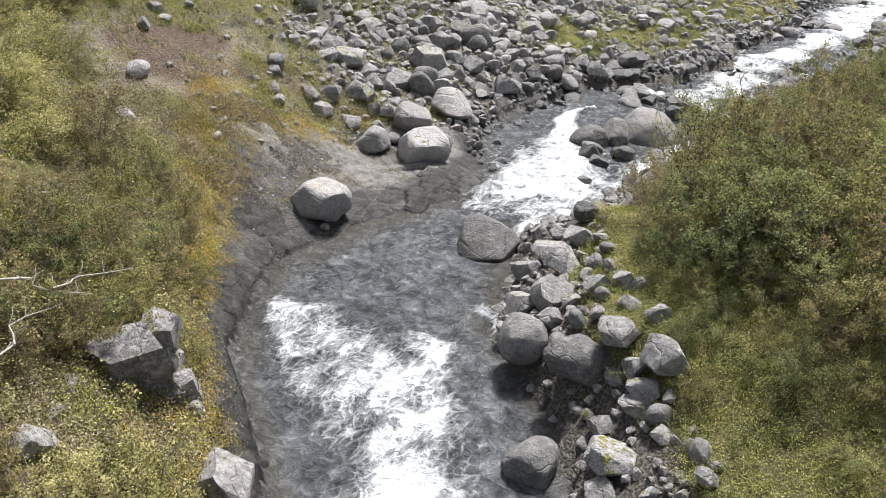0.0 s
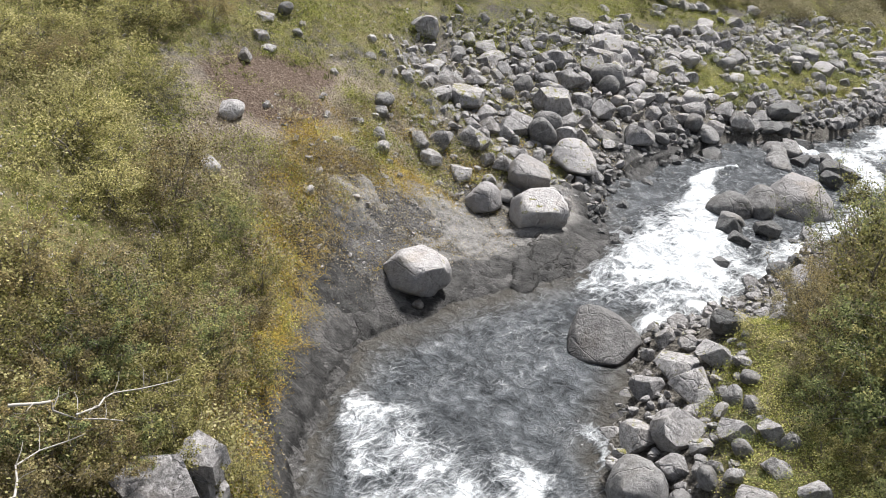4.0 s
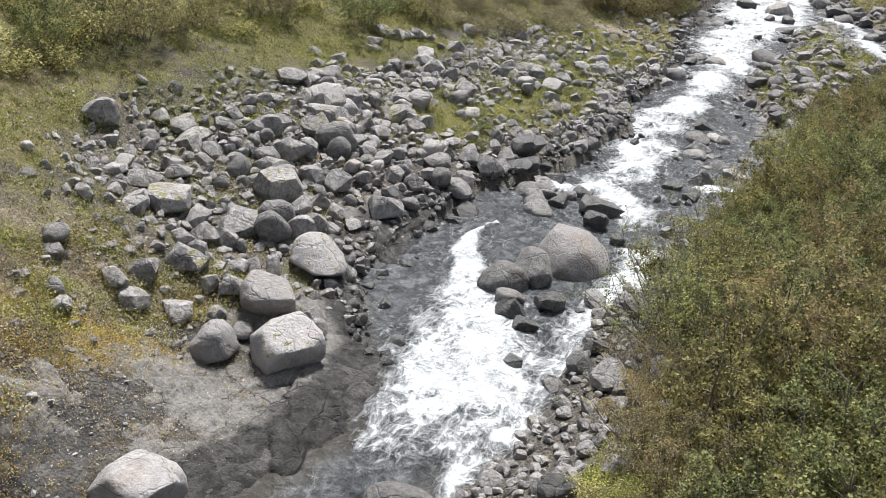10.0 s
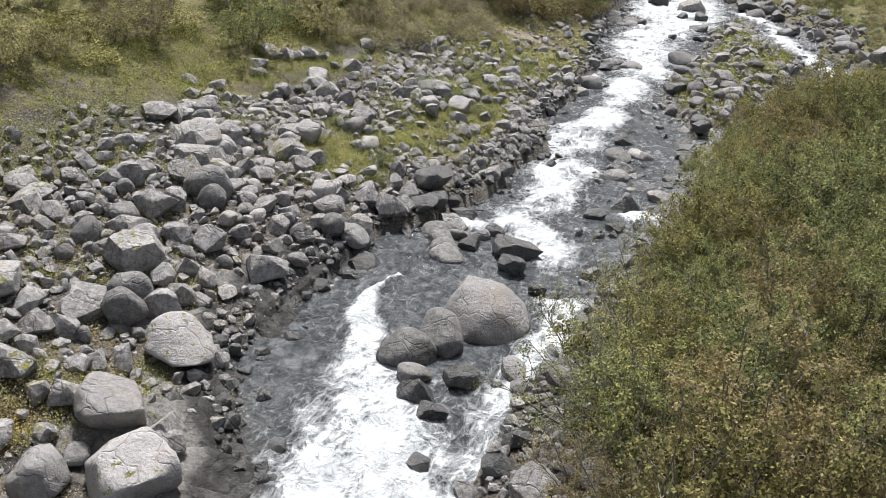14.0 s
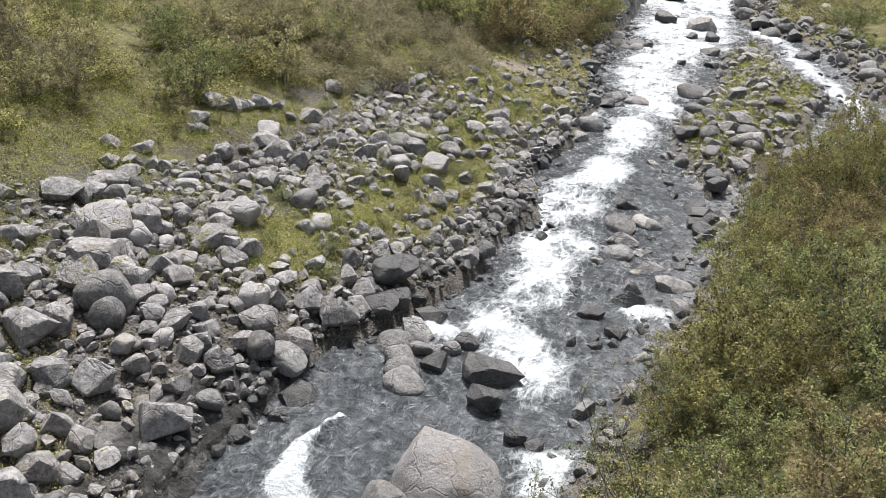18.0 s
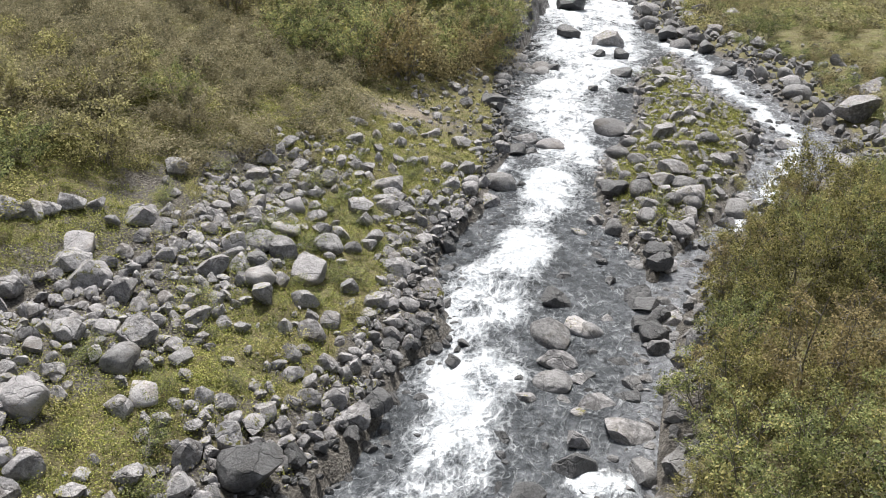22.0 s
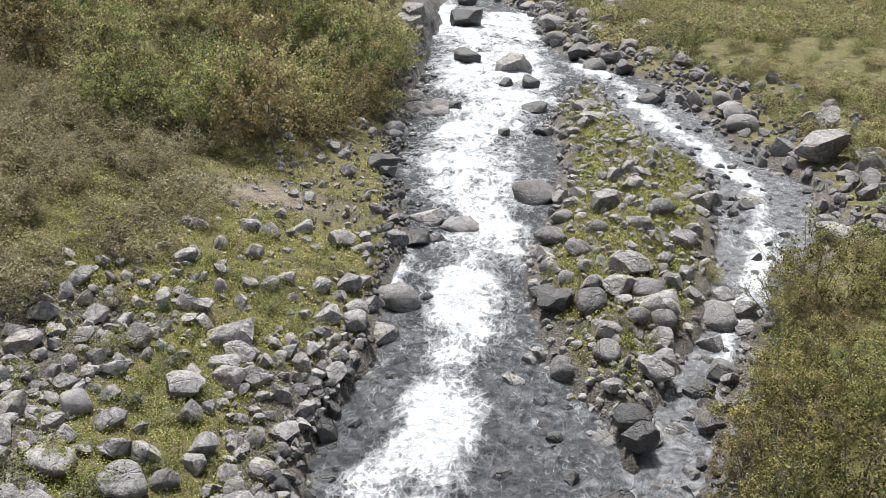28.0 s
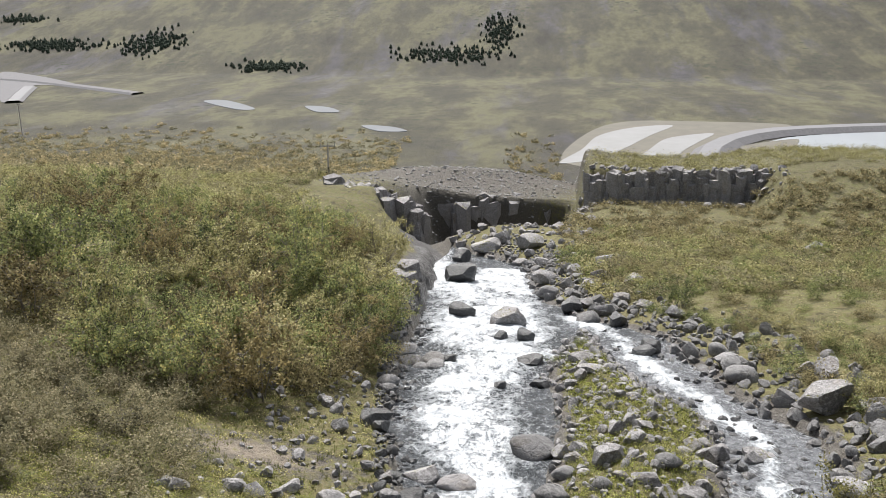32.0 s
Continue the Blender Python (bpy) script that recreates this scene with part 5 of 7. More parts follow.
boulders("far rapids rocks", [(-22.54, 123.64, 2.92, 0.86, "w"), (-16.51, 100.19, 2.45, 0.70, "m"), (-20.13, 103.42, 1.94, 0.72, "w"), (-15.11, 95.39, 1.13, 0.95, "w"), (-16.80, 95.26, 0.94, 0.88, "w"), (-24.53, 141.83, 2.38, 0.85, "w"), (-22.22, 89.07, 1.54, 0.67, "a"), (-20.79, 86.53, 0.98, 0.50, "r"), (-19.98, 86.59, 1.30, 0.45, "r"), (-19.36, 88.23, 0.84, 0.88, "w"), (-21.43, 80.37, 1.15, 0.62, "r"), (-16.01, 83.02, 0.60, 1.00, "w"), (-22.03, 148.52, 3.60, 0.50, "a"), (-19.98, 149.67, 2.17, 1.00, "a"), (-16.26, 144.66, 3.11, 0.67, "a"), (-11.58, 141.13, 1.33, 1.50, "a"), (-14.17, 121.15, 2.17, 0.88, "a"), (-13.81, 113.84, 1.98, 0.62, "r"), (-10.76, 103.04, 1.92, 0.56, "r")])
boulders("far rapids rocks", [(-8.04, 128.35, 2.35, 0.62, "a"), (-4.55, 102.30, 1.27, 0.83, "a"), (-9.43, 105.05, 1.76, 0.62, "a"), (-7.20, 93.31, 1.28, 1.00, "w"), (-0.72, 79.68, 2.16, 0.80, "m"), (2.17, 84.44, 1.29, 1.25, "m"), (0.93, 85.00, 1.62, 1.00, "m"), (1.13, 78.81, 1.29, 0.89, "a"), (15.95, 140.57, 2.89, 0.60, "m"), (-3.34, 91.76, 1.26, 0.86, "r"), (-5.19, 73.52, 0.74, 1.00, "a"), (-6.67, 73.01, 0.84, 1.14, "a"), (-6.81, 63.56, 0.93, 1.10, "a"), (-2.76, 69.42, 1.35, 0.58, "a"), (-12.27, 130.97, 1.81, 0.67, "a"), (-11.20, 124.70, 1.69, 0.67, "a"), (-10.39, 115.28, 1.76, 0.57, "a"), (-7.91, 108.93, 1.62, 0.57, "a"), (-6.44, 116.31, 1.53, 0.67, "a")])
boulders("far rapids rocks", [(-11.94, 107.21, 1.59, 0.85, "w"), (-8.77, 101.79, 1.26, 0.95, "w"), (-9.20, 120.30, 1.61, 0.73, "a"), (-14.66, 133.15, 1.85, 0.60, "a"), (-17.38, 139.97, 1.99, 0.53, "a"), (-6.32, 106.80, 1.36, 0.60, "a"), (-22.80, 89.53, 1.03, 0.47, "a")])


def scatter_stones(name, label, count, place, size, sub, mat, seed, cuts=13, hard=1.0, flat=(0.55, 0.95), sink=0.25, apart=0.0):
    """Many stones as one body of stuff; place(rng, n) gives arrays of x and y."""
    rng = np.random.default_rng(seed)
    shapes = [stone(seed * 31 + k, sub, cuts, hard, 0.2) for k in range(9)]
    fa = ICO[sub][1]
    cells = {}
    for x, y, w in PLACED:
        cells.setdefault((int(x // 2), int(y // 2)), []).append((x, y, w))
    px, py = place(rng, count * 8)
    pw = size[0] * (size[1] / size[0]) ** (rng.random(len(px)) ** 2.2)
    keep = []
    for i, (x, y, w) in enumerate(zip(px, py, pw)):
        if len(keep) >= count:
            break
        if apart:
            cx, cy = int(x // 2), int(y // 2)
            near = [q for a in (-1, 0, 1) for b in (-1, 0, 1) for q in cells.get((cx + a, cy + b), ())]
            if any((x - a) ** 2 + (y - b) ** 2 < (apart * 0.5 * (w + c)) ** 2 for a, b, c in near):
                continue
            cells.setdefault((cx, cy), []).append((x, y, w))
        keep.append(i)
    px, py, pw = px[keep], py[keep], pw[keep]
    pz = np.maximum(ground(px, py), water_z(px, py) - 0.1)
    co, faces = [], []
    for x, y, z, w in zip(px, py, pz, pw):
        turn = np.array(Euler((rng.uniform(-0.4, 0.4), rng.uniform(-0.4, 0.4), rng.uniform(0, 6.3))).to_matrix())
        s = np.array([0.5 * w, 0.5 * w * rng.uniform(0.6, 1), 0.5 * w * rng.uniform(*flat)])
        kind = rng.integers(9)
        faces.append(fa + len(co) * len(shapes[0]))
        co.append((shapes[kind] * s) @ turn.T + (x, y, z + s[2] * (1 - 2 * sink)))
    me = raw_mesh(name, np.concatenate(co), np.concatenate(faces), True, mat)
    me.set_sharp_from_angle(angle=radians(28))
    return tagged(new(name, me), label, "stones", kind="stuff")


def in_bank(side, ya, yb, da, db, thin=None):
    """A chooser of places at da to db from the water on one bank (-1 left, 1 right)."""
    def place(rng, n):
        y, d = rng.uniform(ya, yb, n), rng.uniform(da, db, n)
        x = at(LEFT, y) - d if side < 0 else at(RIGHT, y) + d
        ok = rng.random(n) < (thin(x, y, d) if thin else 1.0)
        return x[ok], y[ok]
    return place


def on_isle(rng, n):
    y = rng.uniform(56, 97, n)
    a, b = at(ISLE_L, y), at(ISLE_R, y)
    return a - 0.4 + (b - a + 0.8) * rng.random(n), y


def off_scar(rng, n):
    x, y = rng.uniform(-33, -18, n), rng.uniform(6, 30, n)
    ok = scar_at(x, y) < 0.3
    return x[ok], y[ok]


def field_thin(x, y, d):
    strip = smooth(36, 40, y) * smooth(1.2, 2.2, d) * smooth(6.0, 4.2, d)
    edge = smooth(11.6 - 0.04 * (y - 25), 8.4 - 0.04 * (y - 25), d + 1.2 * fnoise(x, y, 3, 44)) * smooth(24, 28.5, y + 0.22 * d) * smooth(62, 55, y)
    return edge * (1 - 0.96 * strip * smooth(-0.9, -0.3, fnoise(x, y, 5, 41))) * smooth(-0.75, -0.25, fnoise(x, y, 2.6, 43))


scatter_stones("boulder_heap", "tumbled grey basalt boulders lying close together", 1400, in_bank(-1, 20, 62, 0.2, 13, field_thin), (0.36, 0.95), 2, M_ROCK, 1, apart=0.78)
scatter_stones("cobbles", "grey cobbles between the boulders", 3200, in_bank(-1, 20, 66, 0.0, 12, field_thin), (0.10, 0.34), 1, M_ROCK, 2)
scatter_stones("bank_boulders", "grey boulders along the river bank", 420, in_bank(1, 6, 30, -0.3, 3.2, lambda x, y, d: smooth(3.4, 1.8, d)), (0.25, 0.70), 2, M_ROCK, 3, apart=0.75)
scatter_stones("bank_cobbles", "cobbles along the river bank", 900, in_bank(1, 4, 60, -0.5, 3.2, lambda x, y, d: smooth(3.0, 1.2, d)), (0.08, 0.28), 1, M_ROCK, 4)
scatter_stones("bank_rocks", "dark grey rocks along the bank below the thicket", 230, in_bank(1, 29, 64, -1.2, 1.5, lambda x, y, d: smooth(1.6, 0.2, np.abs(d))), (0.28, 1.1), 2, M_RIVER, 16, apart=0.75)
scatter_stones("island_stones", "grey stones heaped on the river island", 800, on_isle, (0.24, 0.85), 2, M_ROCK, 5, apart=0.72)
scatter_stones("edge_stones", "dark wet stones along the water", 950, in_bank(-1, 24, 100, -1.3, 0.8, lambda x, y, d: smooth(-1.4, -0.1, d)), (0.2, 0.65), 2, M_WET, 6, apart=0.7)
scatter_stones("shoal_stones", "wet stones standing in the shallow water", 560, in_bank(1, 40, 100, -4.5, 0.3, lambda x, y, d: np.where(bed_dist(x, y)[0] < 0, 0.7, 0.15)), (0.15, 0.6), 2, M_WET, 7, apart=0.9)
scatter_stones("far_bank_stones", "grey boulders along the far bank", 900, in_bank(1, 68, 150, -0.5, 9, lambda x, y, d: smooth(9, 2, d)), (0.35, 1.5), 2, M_RIVER, 8, apart=0.75)
scatter_stones("scree", "loose pebbles on the bare slope", 3600, off_scar, (0.03, 0.17), 1, M_PALE, 9, flat=(0.3, 0.6))
scatter_stones("gorge_scree", "grey scree over the gorge", 3600, lambda r, n: (r.normal(-27, 12, n), r.uniform(179, 222, n)), (0.14, 0.8), 1, M_ROCK, 12, flat=(0.35, 0.7), sink=0.35)
scatter_stones("ledge_rubble", "broken rubble at the foot of the gorge cliffs", 260, lambda r, n: (r.uniform(-27, -8, n), r.uniform(150, 172, n)), (0.5, 1.9), 2, M_CLIFF, 13, sink=0.4)
scatter_stones("meadow_stones", "grey stones lying in the grass", 260, in_bank(-1, 56, 80, 0.4, 9, lambda x, y, d: smooth(9, 3, d)), (0.2, 0.8), 2, M_ROCK, 10, apart=0.9)

# ---- plants ----
def leaf_quads(centres, length, rng, up=0.35, width=0.55, out=None):
    """One diamond leaf at each centre, turned at random about the way out of the crown."""
    n = len(centres)
    a = rng.normal(size=(n, 3)); a /= np.linalg.norm(a, axis=1, keepdims=True)
    nrm = rng.normal(size=(n, 3)); nrm[:, 2] = np.abs(nrm[:, 2]) + up
    if out is not None:
        nrm = 0.75 * nrm + 1.5 * out
    b = np.cross(nrm, a); b /= np.linalg.norm(b, axis=1, keepdims=True) + 1e-9
    s = (length * rng.uniform(0.6, 1.3, n))[:, None]
    co = np.stack([centres - a * s * 0.5, centres + b * s * width * 0.5, centres + a * s * 0.5, centres - b * s * width * 0.5], 1).reshape(-1, 3)
    return co, np.arange(4 * n).reshape(-1, 4)


def tubes(paths, sides=5):
    """Tapered tubes along paths of (x, y, z, radius) rows, as one mesh."""
    co, fa, base = [], [], 0
    for path in paths:
        path = np.asarray(path, float)
        for i, (x, y, z, r) in enumerate(path):
            ahead = path[min(i + 1, len(path) - 1), :3] - path[max(i - 1, 0), :3]
            ahead /= np.linalg.norm(ahead) + 1e-9
            u = np.cross(ahead, (0.31, 0.87, 0.2)); u /= np.linalg.norm(u) + 1e-9
            w = np.cross(ahead, u)
            for k in range(sides):
                t = 2 * math.pi * k / sides
                co.append((x, y, z) + r * (math.cos(t) * u + math.sin(t) * w))
        for i in range(len(path) - 1):
            for k in range(sides):
                p, q = base + i * sides + k, base + i * sides + (k + 1) % sides
                fa.append((p, q, q + sides, p + sides))
        base += len(path) * sides
    return np.array(co), np.array(fa)


def bush_shape(seed, tips, per_tip, leaf, spread_xy=1.0, tall=1.6, loose=0.2, twigs=60):
    """Stems that fork from the ground and the leaves round their tips."""
    rng = np.random.default_rng(seed)
    paths, ends = [], []
    lobes = [(rng.uniform(-0.55, 0.55), rng.uniform(-0.55, 0.55), rng.uniform(0.6, 1.0)) for _ in range(6)]
    stems = max(5, tips // 9)
    made = 0
    for s in range(stems):
        lx, ly, lh = lobes[s % 6]
        top = np.array([lx * spread_xy + rng.normal() * 0.2, ly * spread_xy + rng.normal() * 0.2, tall * lh * rng.uniform(0.55, 0.95)])
        foot = np.array([rng.normal() * 0.12, rng.normal() * 0.12, -0.15])
        bend = (foot + top) / 2 + rng.normal(size=3) * 0.1
        paths.append([(*foot, 0.028), (*bend, 0.02), (*top, 0.009)])
        for _ in range(tips // stems + 1):
            f = rng.uniform(0.35, 1.0)
            root = foot + (top - foot) * f
            way = rng.normal(size=3) * (0.9, 0.9, 0.55) + (lx * 0.6, ly * 0.6, 0.35)
            tip = root + way / np.linalg.norm(way) * rng.uniform(0.22, 0.55)
            tip[2] = max(tip[2], 0.08)
            ends.append(tip)
            if made < twigs:
                paths.append([(*root, 0.008), (*tip, 0.003)])
                made += 1
    ends = np.array(ends)
    pts = np.repeat(ends, per_tip, 0) + rng.normal(size=(len(ends) * per_tip, 3)) * loose * rng.uniform(0.4, 1.2, (len(ends) * per_tip, 1))
    pts = pts[pts[:, 2] > 0.0]
    hub = np.array([(lx * spread_xy * 0.8, ly * spread_xy * 0.8, 0.45 * tall * lh) for lx, ly, lh in lobes])
    off = pts[:, None] - hub[None]
    off = off[np.arange(len(pts)), (off ** 2).sum(-1).argmin(1)]
    off = off / (np.linalg.norm(off, axis=1, keepdims=True) + 0.05)
    return tubes(paths, 4), leaf_quads(pts, leaf, rng, out=off)


def tree_shape(seed, tall, wide, stems, per_twig, leaf, branches=7, twigs=4, lean=(0.0, 0.0)):
    """A many-stemmed small tree: bent stems, branches along them, twigs, and leaves strung along the twigs."""
    rng = np.random.default_rng(seed)
    paths, pts, outs = [], [], []
    for s in range(stems):
        a = 2 * math.pi * (s + rng.uniform(-0.35, 0.35)) / stems
        reach = wide * rng.uniform(0.15, 0.75)
        top = np.array([math.cos(a) * reach + lean[0], math.sin(a) * reach + lean[1], tall * rng.uniform(0.62, 1.0)])
        foot = np.array([math.cos(a) * 0.1 + rng.normal() * 0.05, math.sin(a) * 0.1 + rng.normal() * 0.05, -0.15])
        knee = foot + (top - foot) * (0.45, 0.45, 0.35) + rng.normal(size=3) * 0.09
        f = np.linspace(0, 1, 6)[:, None]
        line = (1 - f) ** 2 * foot + 2 * f * (1 - f) * knee + f ** 2 * top + rng.normal(size=(6, 3)) * 0.03 * (f > 0)
        r0 = 0.0125 * tall * rng.uniform(0.7, 1.2)
        paths.append([(*p, r0 * (1 - 0.8 * k / 5)) for k, p in enumerate(line)])
        for b in range(branches):
            g = rng.uniform(0.28, 1.0)
            root = np.array([np.interp(g * 5, np.arange(6), line[:, k]) for k in range(3)])
            away = root - (lean[0] * g, lean[1] * g, root[2])
            way = away / (np.linalg.norm(away) + 0.2) * 0.8 + rng.normal(size=3) * (0.6, 0.6, 0.35) + (0, 0, 0.35)
            way /= np.linalg.norm(way)
            size = wide * rng.uniform(0.28, 0.55) * (1.25 - 0.6 * g)
            mid, tip = root + way * size * 0.5 + rng.normal(size=3) * 0.04, root + way * size
            tip[2] = max(tip[2], 0.1)
            paths.append([(*root, r0 * 0.4), (*mid, r0 * 0.28), (*tip, r0 * 0.14)])
            for t in range(twigs):
                h = 1.0 if t == 0 else rng.uniform(0.25, 1.0)
                a0 = root + (tip - root) * h
                d = way * 0.7 + rng.normal(size=3) * 0.6 + (0, 0, 0.15)
                end = a0 + d / np.linalg.norm(d) * wide * rng.uniform(0.12, 0.26)
                paths.append([(*a0, r0 * 0.15), (*end, r0 * 0.07)])
                u = rng.uniform(0.05, 1.1, (per_twig, 1))
                cloud = a0 + (end - a0) * u + rng.normal(size=(per_twig, 3)) * 0.032 * wide
                pts.append(cloud)
                outs.append(np.repeat([d / np.linalg.norm(d) * 0.4 + way * 0.3], per_twig, 0))
    pts, outs = np.concatenate(pts), np.concatenate(outs)
    keep = pts[:, 2] > 0.03
    return tubes(paths, 4), leaf_quads(pts[keep], leaf, rng, 0.5, 0.62, out=outs[keep])


def bush(name, mat, label, category, shape):
    """A shrub: an empty at its foot, its stems and its crown."""
    (sc, sf), (lc, lf) = shape
    base = new(name)
    for part_name, me in (("trunk", raw_mesh("trunk", sc, sf, True, M_BARK)), ("crown", raw_mesh("crown", lc, lf, False, mat))):
        ob = new(part_name, me)
        ob.parent = base
    return tagged(base, label, category)


plant_rng = random.Random(11)
NEAR = [tree_shape(100 + k, 1.75, 1.25, 8, 25, 0.050) for k in range(5)]
SLOPE = [tree_shape(110 + k, 1.45, 1.3, 8, 23, 0.049) for k in range(4)]
THIN = [tree_shape(120 + k, 2.2, 1.5, 6, 15, 0.046, 7, 4, (-0.7, -0.1)) for k in range(3)]
LOW = [bush_shape(140 + k, 60, 20, 0.075, 1.15, 0.8, 0.13) for k in range(3)]
MID = [tree_shape(160 + k, 1.6, 1.3, 8, 18, 0.067) for k in range(4)]
STYLES = {
    "near_olive": (NEAR, M_OLIVE_SHADE, "dense olive-green willow bush on the bank"),
    "near_green": (NEAR, M_GREEN, "dense green downy birch bush with yellowing leaves"),
    "near_grey": (NEAR, M_GREY, "grey-brown twiggy willow bush over the boulders"),
    "near_rusty": (NEAR, M_RUSTY, "brownish autumn willow bush on the bank"),
    "slope_olive": (SLOPE, M_OLIVE, "olive-green willow bush on the steep slope"),
    "slope_rusty": (SLOPE, M_RUSTY, "brownish autumn willow bush on the steep slope"),
    "thin_green": (THIN, M_GREEN, "open slender birch bush with bare twigs"),
    "thin_rusty": (THIN, M_RUSTY, "brownish open willow bush with thin autumn leaves"),
    "thin_olive": (THIN, M_OLIVE_SHADE, "open willow bush with thin olive leaves"),
    "low_olive": (LOW, M_OLIVE, "low olive dwarf willow in the grass"),
    "low_green": (LOW, M_GREEN, "low bright green dwarf shrub in the grass"),
    "low_grey": (LOW, M_GREY, "low grey-brown dwarf willow scrub"),
    "mid_olive": (MID, M_KHAKI, "olive willow bush in the thicket"),
    "mid_green": (MID, M_GREEN, "green birch bush in the thicket"),
    "mid_rusty": (MID, M_RUSTY, "yellow-brown willow bush in the thicket"),
    "mid_grey": (MID, M_GREY, "grey-green willow bush in the thicket"),
}
MADE = {}


def plant(style, x, y, size, tall=1.0, group="", lift=0.0, turn=None):
    shapes, mat, label = STYLES[style]
    k = plant_rng.randrange(len(shapes))
    z = float(ground(x, y)) - 0.05 + lift
    m = pose(x, y, z, plant_rng.uniform(-6, 6), plant_rng.uniform(-6, 6), plant_rng.uniform(0, 360) if turn is None else turn)
    if (style, k) not in MADE:
        low = style.startswith("low")
        MADE[style, k] = bush("dwarf_shrub" if low else "birch_bush" if style.endswith("green") else "willow_bush", mat, label, "shrub" if low else "bush", shapes[k])
        ob = MADE[style, k]
        ob.matrix_world = m
    else:
        ob = copy_thing(MADE[style, k], m)
    ob.scale = (size, size, size * tall)
    if group:
        ob["group"] = group
    return ob


def chosen(place, count, gap, seed):
    """Places from a chooser, no closer to each other than gap."""
    rng, put, cells = np.random.default_rng(seed), [], {}
    px, py = place(rng, count * 40)
    for x, y in zip(px, py):
        cx, cy = int(x // gap), int(y // gap)
        if any((x - a) ** 2 + (y - b) ** 2 < gap * gap for i in (-1, 0, 1) for j in (-1, 0, 1) for a, b in cells.get((cx + i, cy + j), ())):
            continue
        cells.setdefault((cx, cy), []).append((x, y))
        put.append((float(x), float(y)))
        if len(put) == count:
            break
    return put, rng


def thicket(count, styles, place, size, group, gap, seed, tall=(0.85, 1.15)):
    """Bushes over an area, each a thing."""
    put, rng = chosen(place, count, gap, seed)
    for x, y in put:
        tone = float(fnoise(x, y, 6, 61)) * 0.5 + 0.5 + rng.uniform(-0.3, 0.3)
        plant(styles[int(np.clip(tone, 0, 0.999) * len(styles))], x, y, rng.uniform(*size), rng.uniform(*tall), group)


def thicket_stuff(name, label, count, mat, shapes, place, size, gap, seed, tall=(0.7, 1.0)):
    """Farther bushes over an area, their crowns joined."""
    put, rng = chosen(place, count, gap, seed)
    xy = np.array(put)
    z = ground(xy[:, 0], xy[:, 1])
    co, fa, n = [], [], 0
    for (x, y), h in zip(put, z):
        lc, lf = shapes[rng.integers(len(shapes))][1]
        s, t = rng.uniform(*size), rng.uniform(0, 6.3)
        c = lc * (s, s, s * rng.uniform(*tall))
        c = np.column_stack([c[:, 0] * math.cos(t) - c[:, 1] * math.sin(t) + x, c[:, 0] * math.sin(t) + c[:, 1] * math.cos(t) + y, c[:, 2] + h - 0.05])
        co.append(c); fa.append(lf + n); n += len(c)
    return tagged(new(name, raw_mesh(name, np.concatenate(co), np.concatenate(fa), False, mat)), label, "bushes", kind="stuff")


FAR_BUSH = [bush_shape(180 + k, 74, 16, 0.092, 1.1, 1.4, 0.15) for k in range(5)]
HEATH_BUSH = [bush_shape(190 + k, 34, 8, 0.20, 1.25, 0.9, 0.2) for k in range(5)]


def right_wood(rng, n):
    y = rng.uniform(17.5, 64, n)
    d0 = np.interp(y, [17.5, 20, 24, 28, 34, 38, 46, 58, 64], [6.0, 4.0, 3.2, 2.2, 2.3, 2.1, 1.6, 1.3, 1.6])
    d = d0 + np.abs(rng.normal(size=n)) * 4.6
    ok = d < 15
    return (at(RIGHT, y) + d)[ok], y[ok]


thicket(125, ["near_rusty", "near_olive", "near_olive", "near_green", "near_green", "near_green", "near_olive"], right_wood, (0.85, 1.75), "thicket on the shady bank", 1.1, 1)
# slender birches leaning out over the rapids
for k, (x, y, size) in enumerate(((-10.2, 27.6, 1.25), (-10.5, 29.6, 1.2), (-9.6, 31.6, 1.25), (-10.4, 33.6, 1.05), (-9.3, 28.6, 1.4), (-8.9, 30.6, 1.35), (-9.6, 36.5, 0.95), (-9.9, 25.4, 0.8), (-8.7, 24.0, 0.9), (-9.0, 21.8, 0.8), (-8.6, 26.4, 1.2), (-6.2, 62.5, 0.9), (-5.2, 65.0, 0.8))):
    plant(("thin_green", "thin_green", "thin_olive")[k % 3] if k < 7 or k > 9 else "thin_rusty", x, y, size, 1.0, "thicket on the shady bank", 0.0, (-15 + 31 * k) % 70 - 30)

for k, (x, y, s) in enumerate(((-9.3, 22.9, 0.85), (-8.9, 21.4, 0.9), (-8.2, 20.2, 0.85), (-7.6, 18.9, 0.7), (-8.0, 22.2, 1.0), (-7.4, 21.0, 1.0), (-9.6, 24.2, 0.7))):
    plant(("near_rusty", "near_grey")[k % 2], x, y, s, 0.85, "thicket on the shady bank")


for k in range(21):
    y = 36.0 + 1.3 * k
    plant(("near_olive", "near_green", "near_olive", "near_green", "near_rusty")[k % 5], float(at(RIGHT, y)) + 1.5 + 0.5 * math.sin(2.1 * k), y, 0.95 + 0.2 * math.sin(k), 0.95, "thicket on the shady bank")


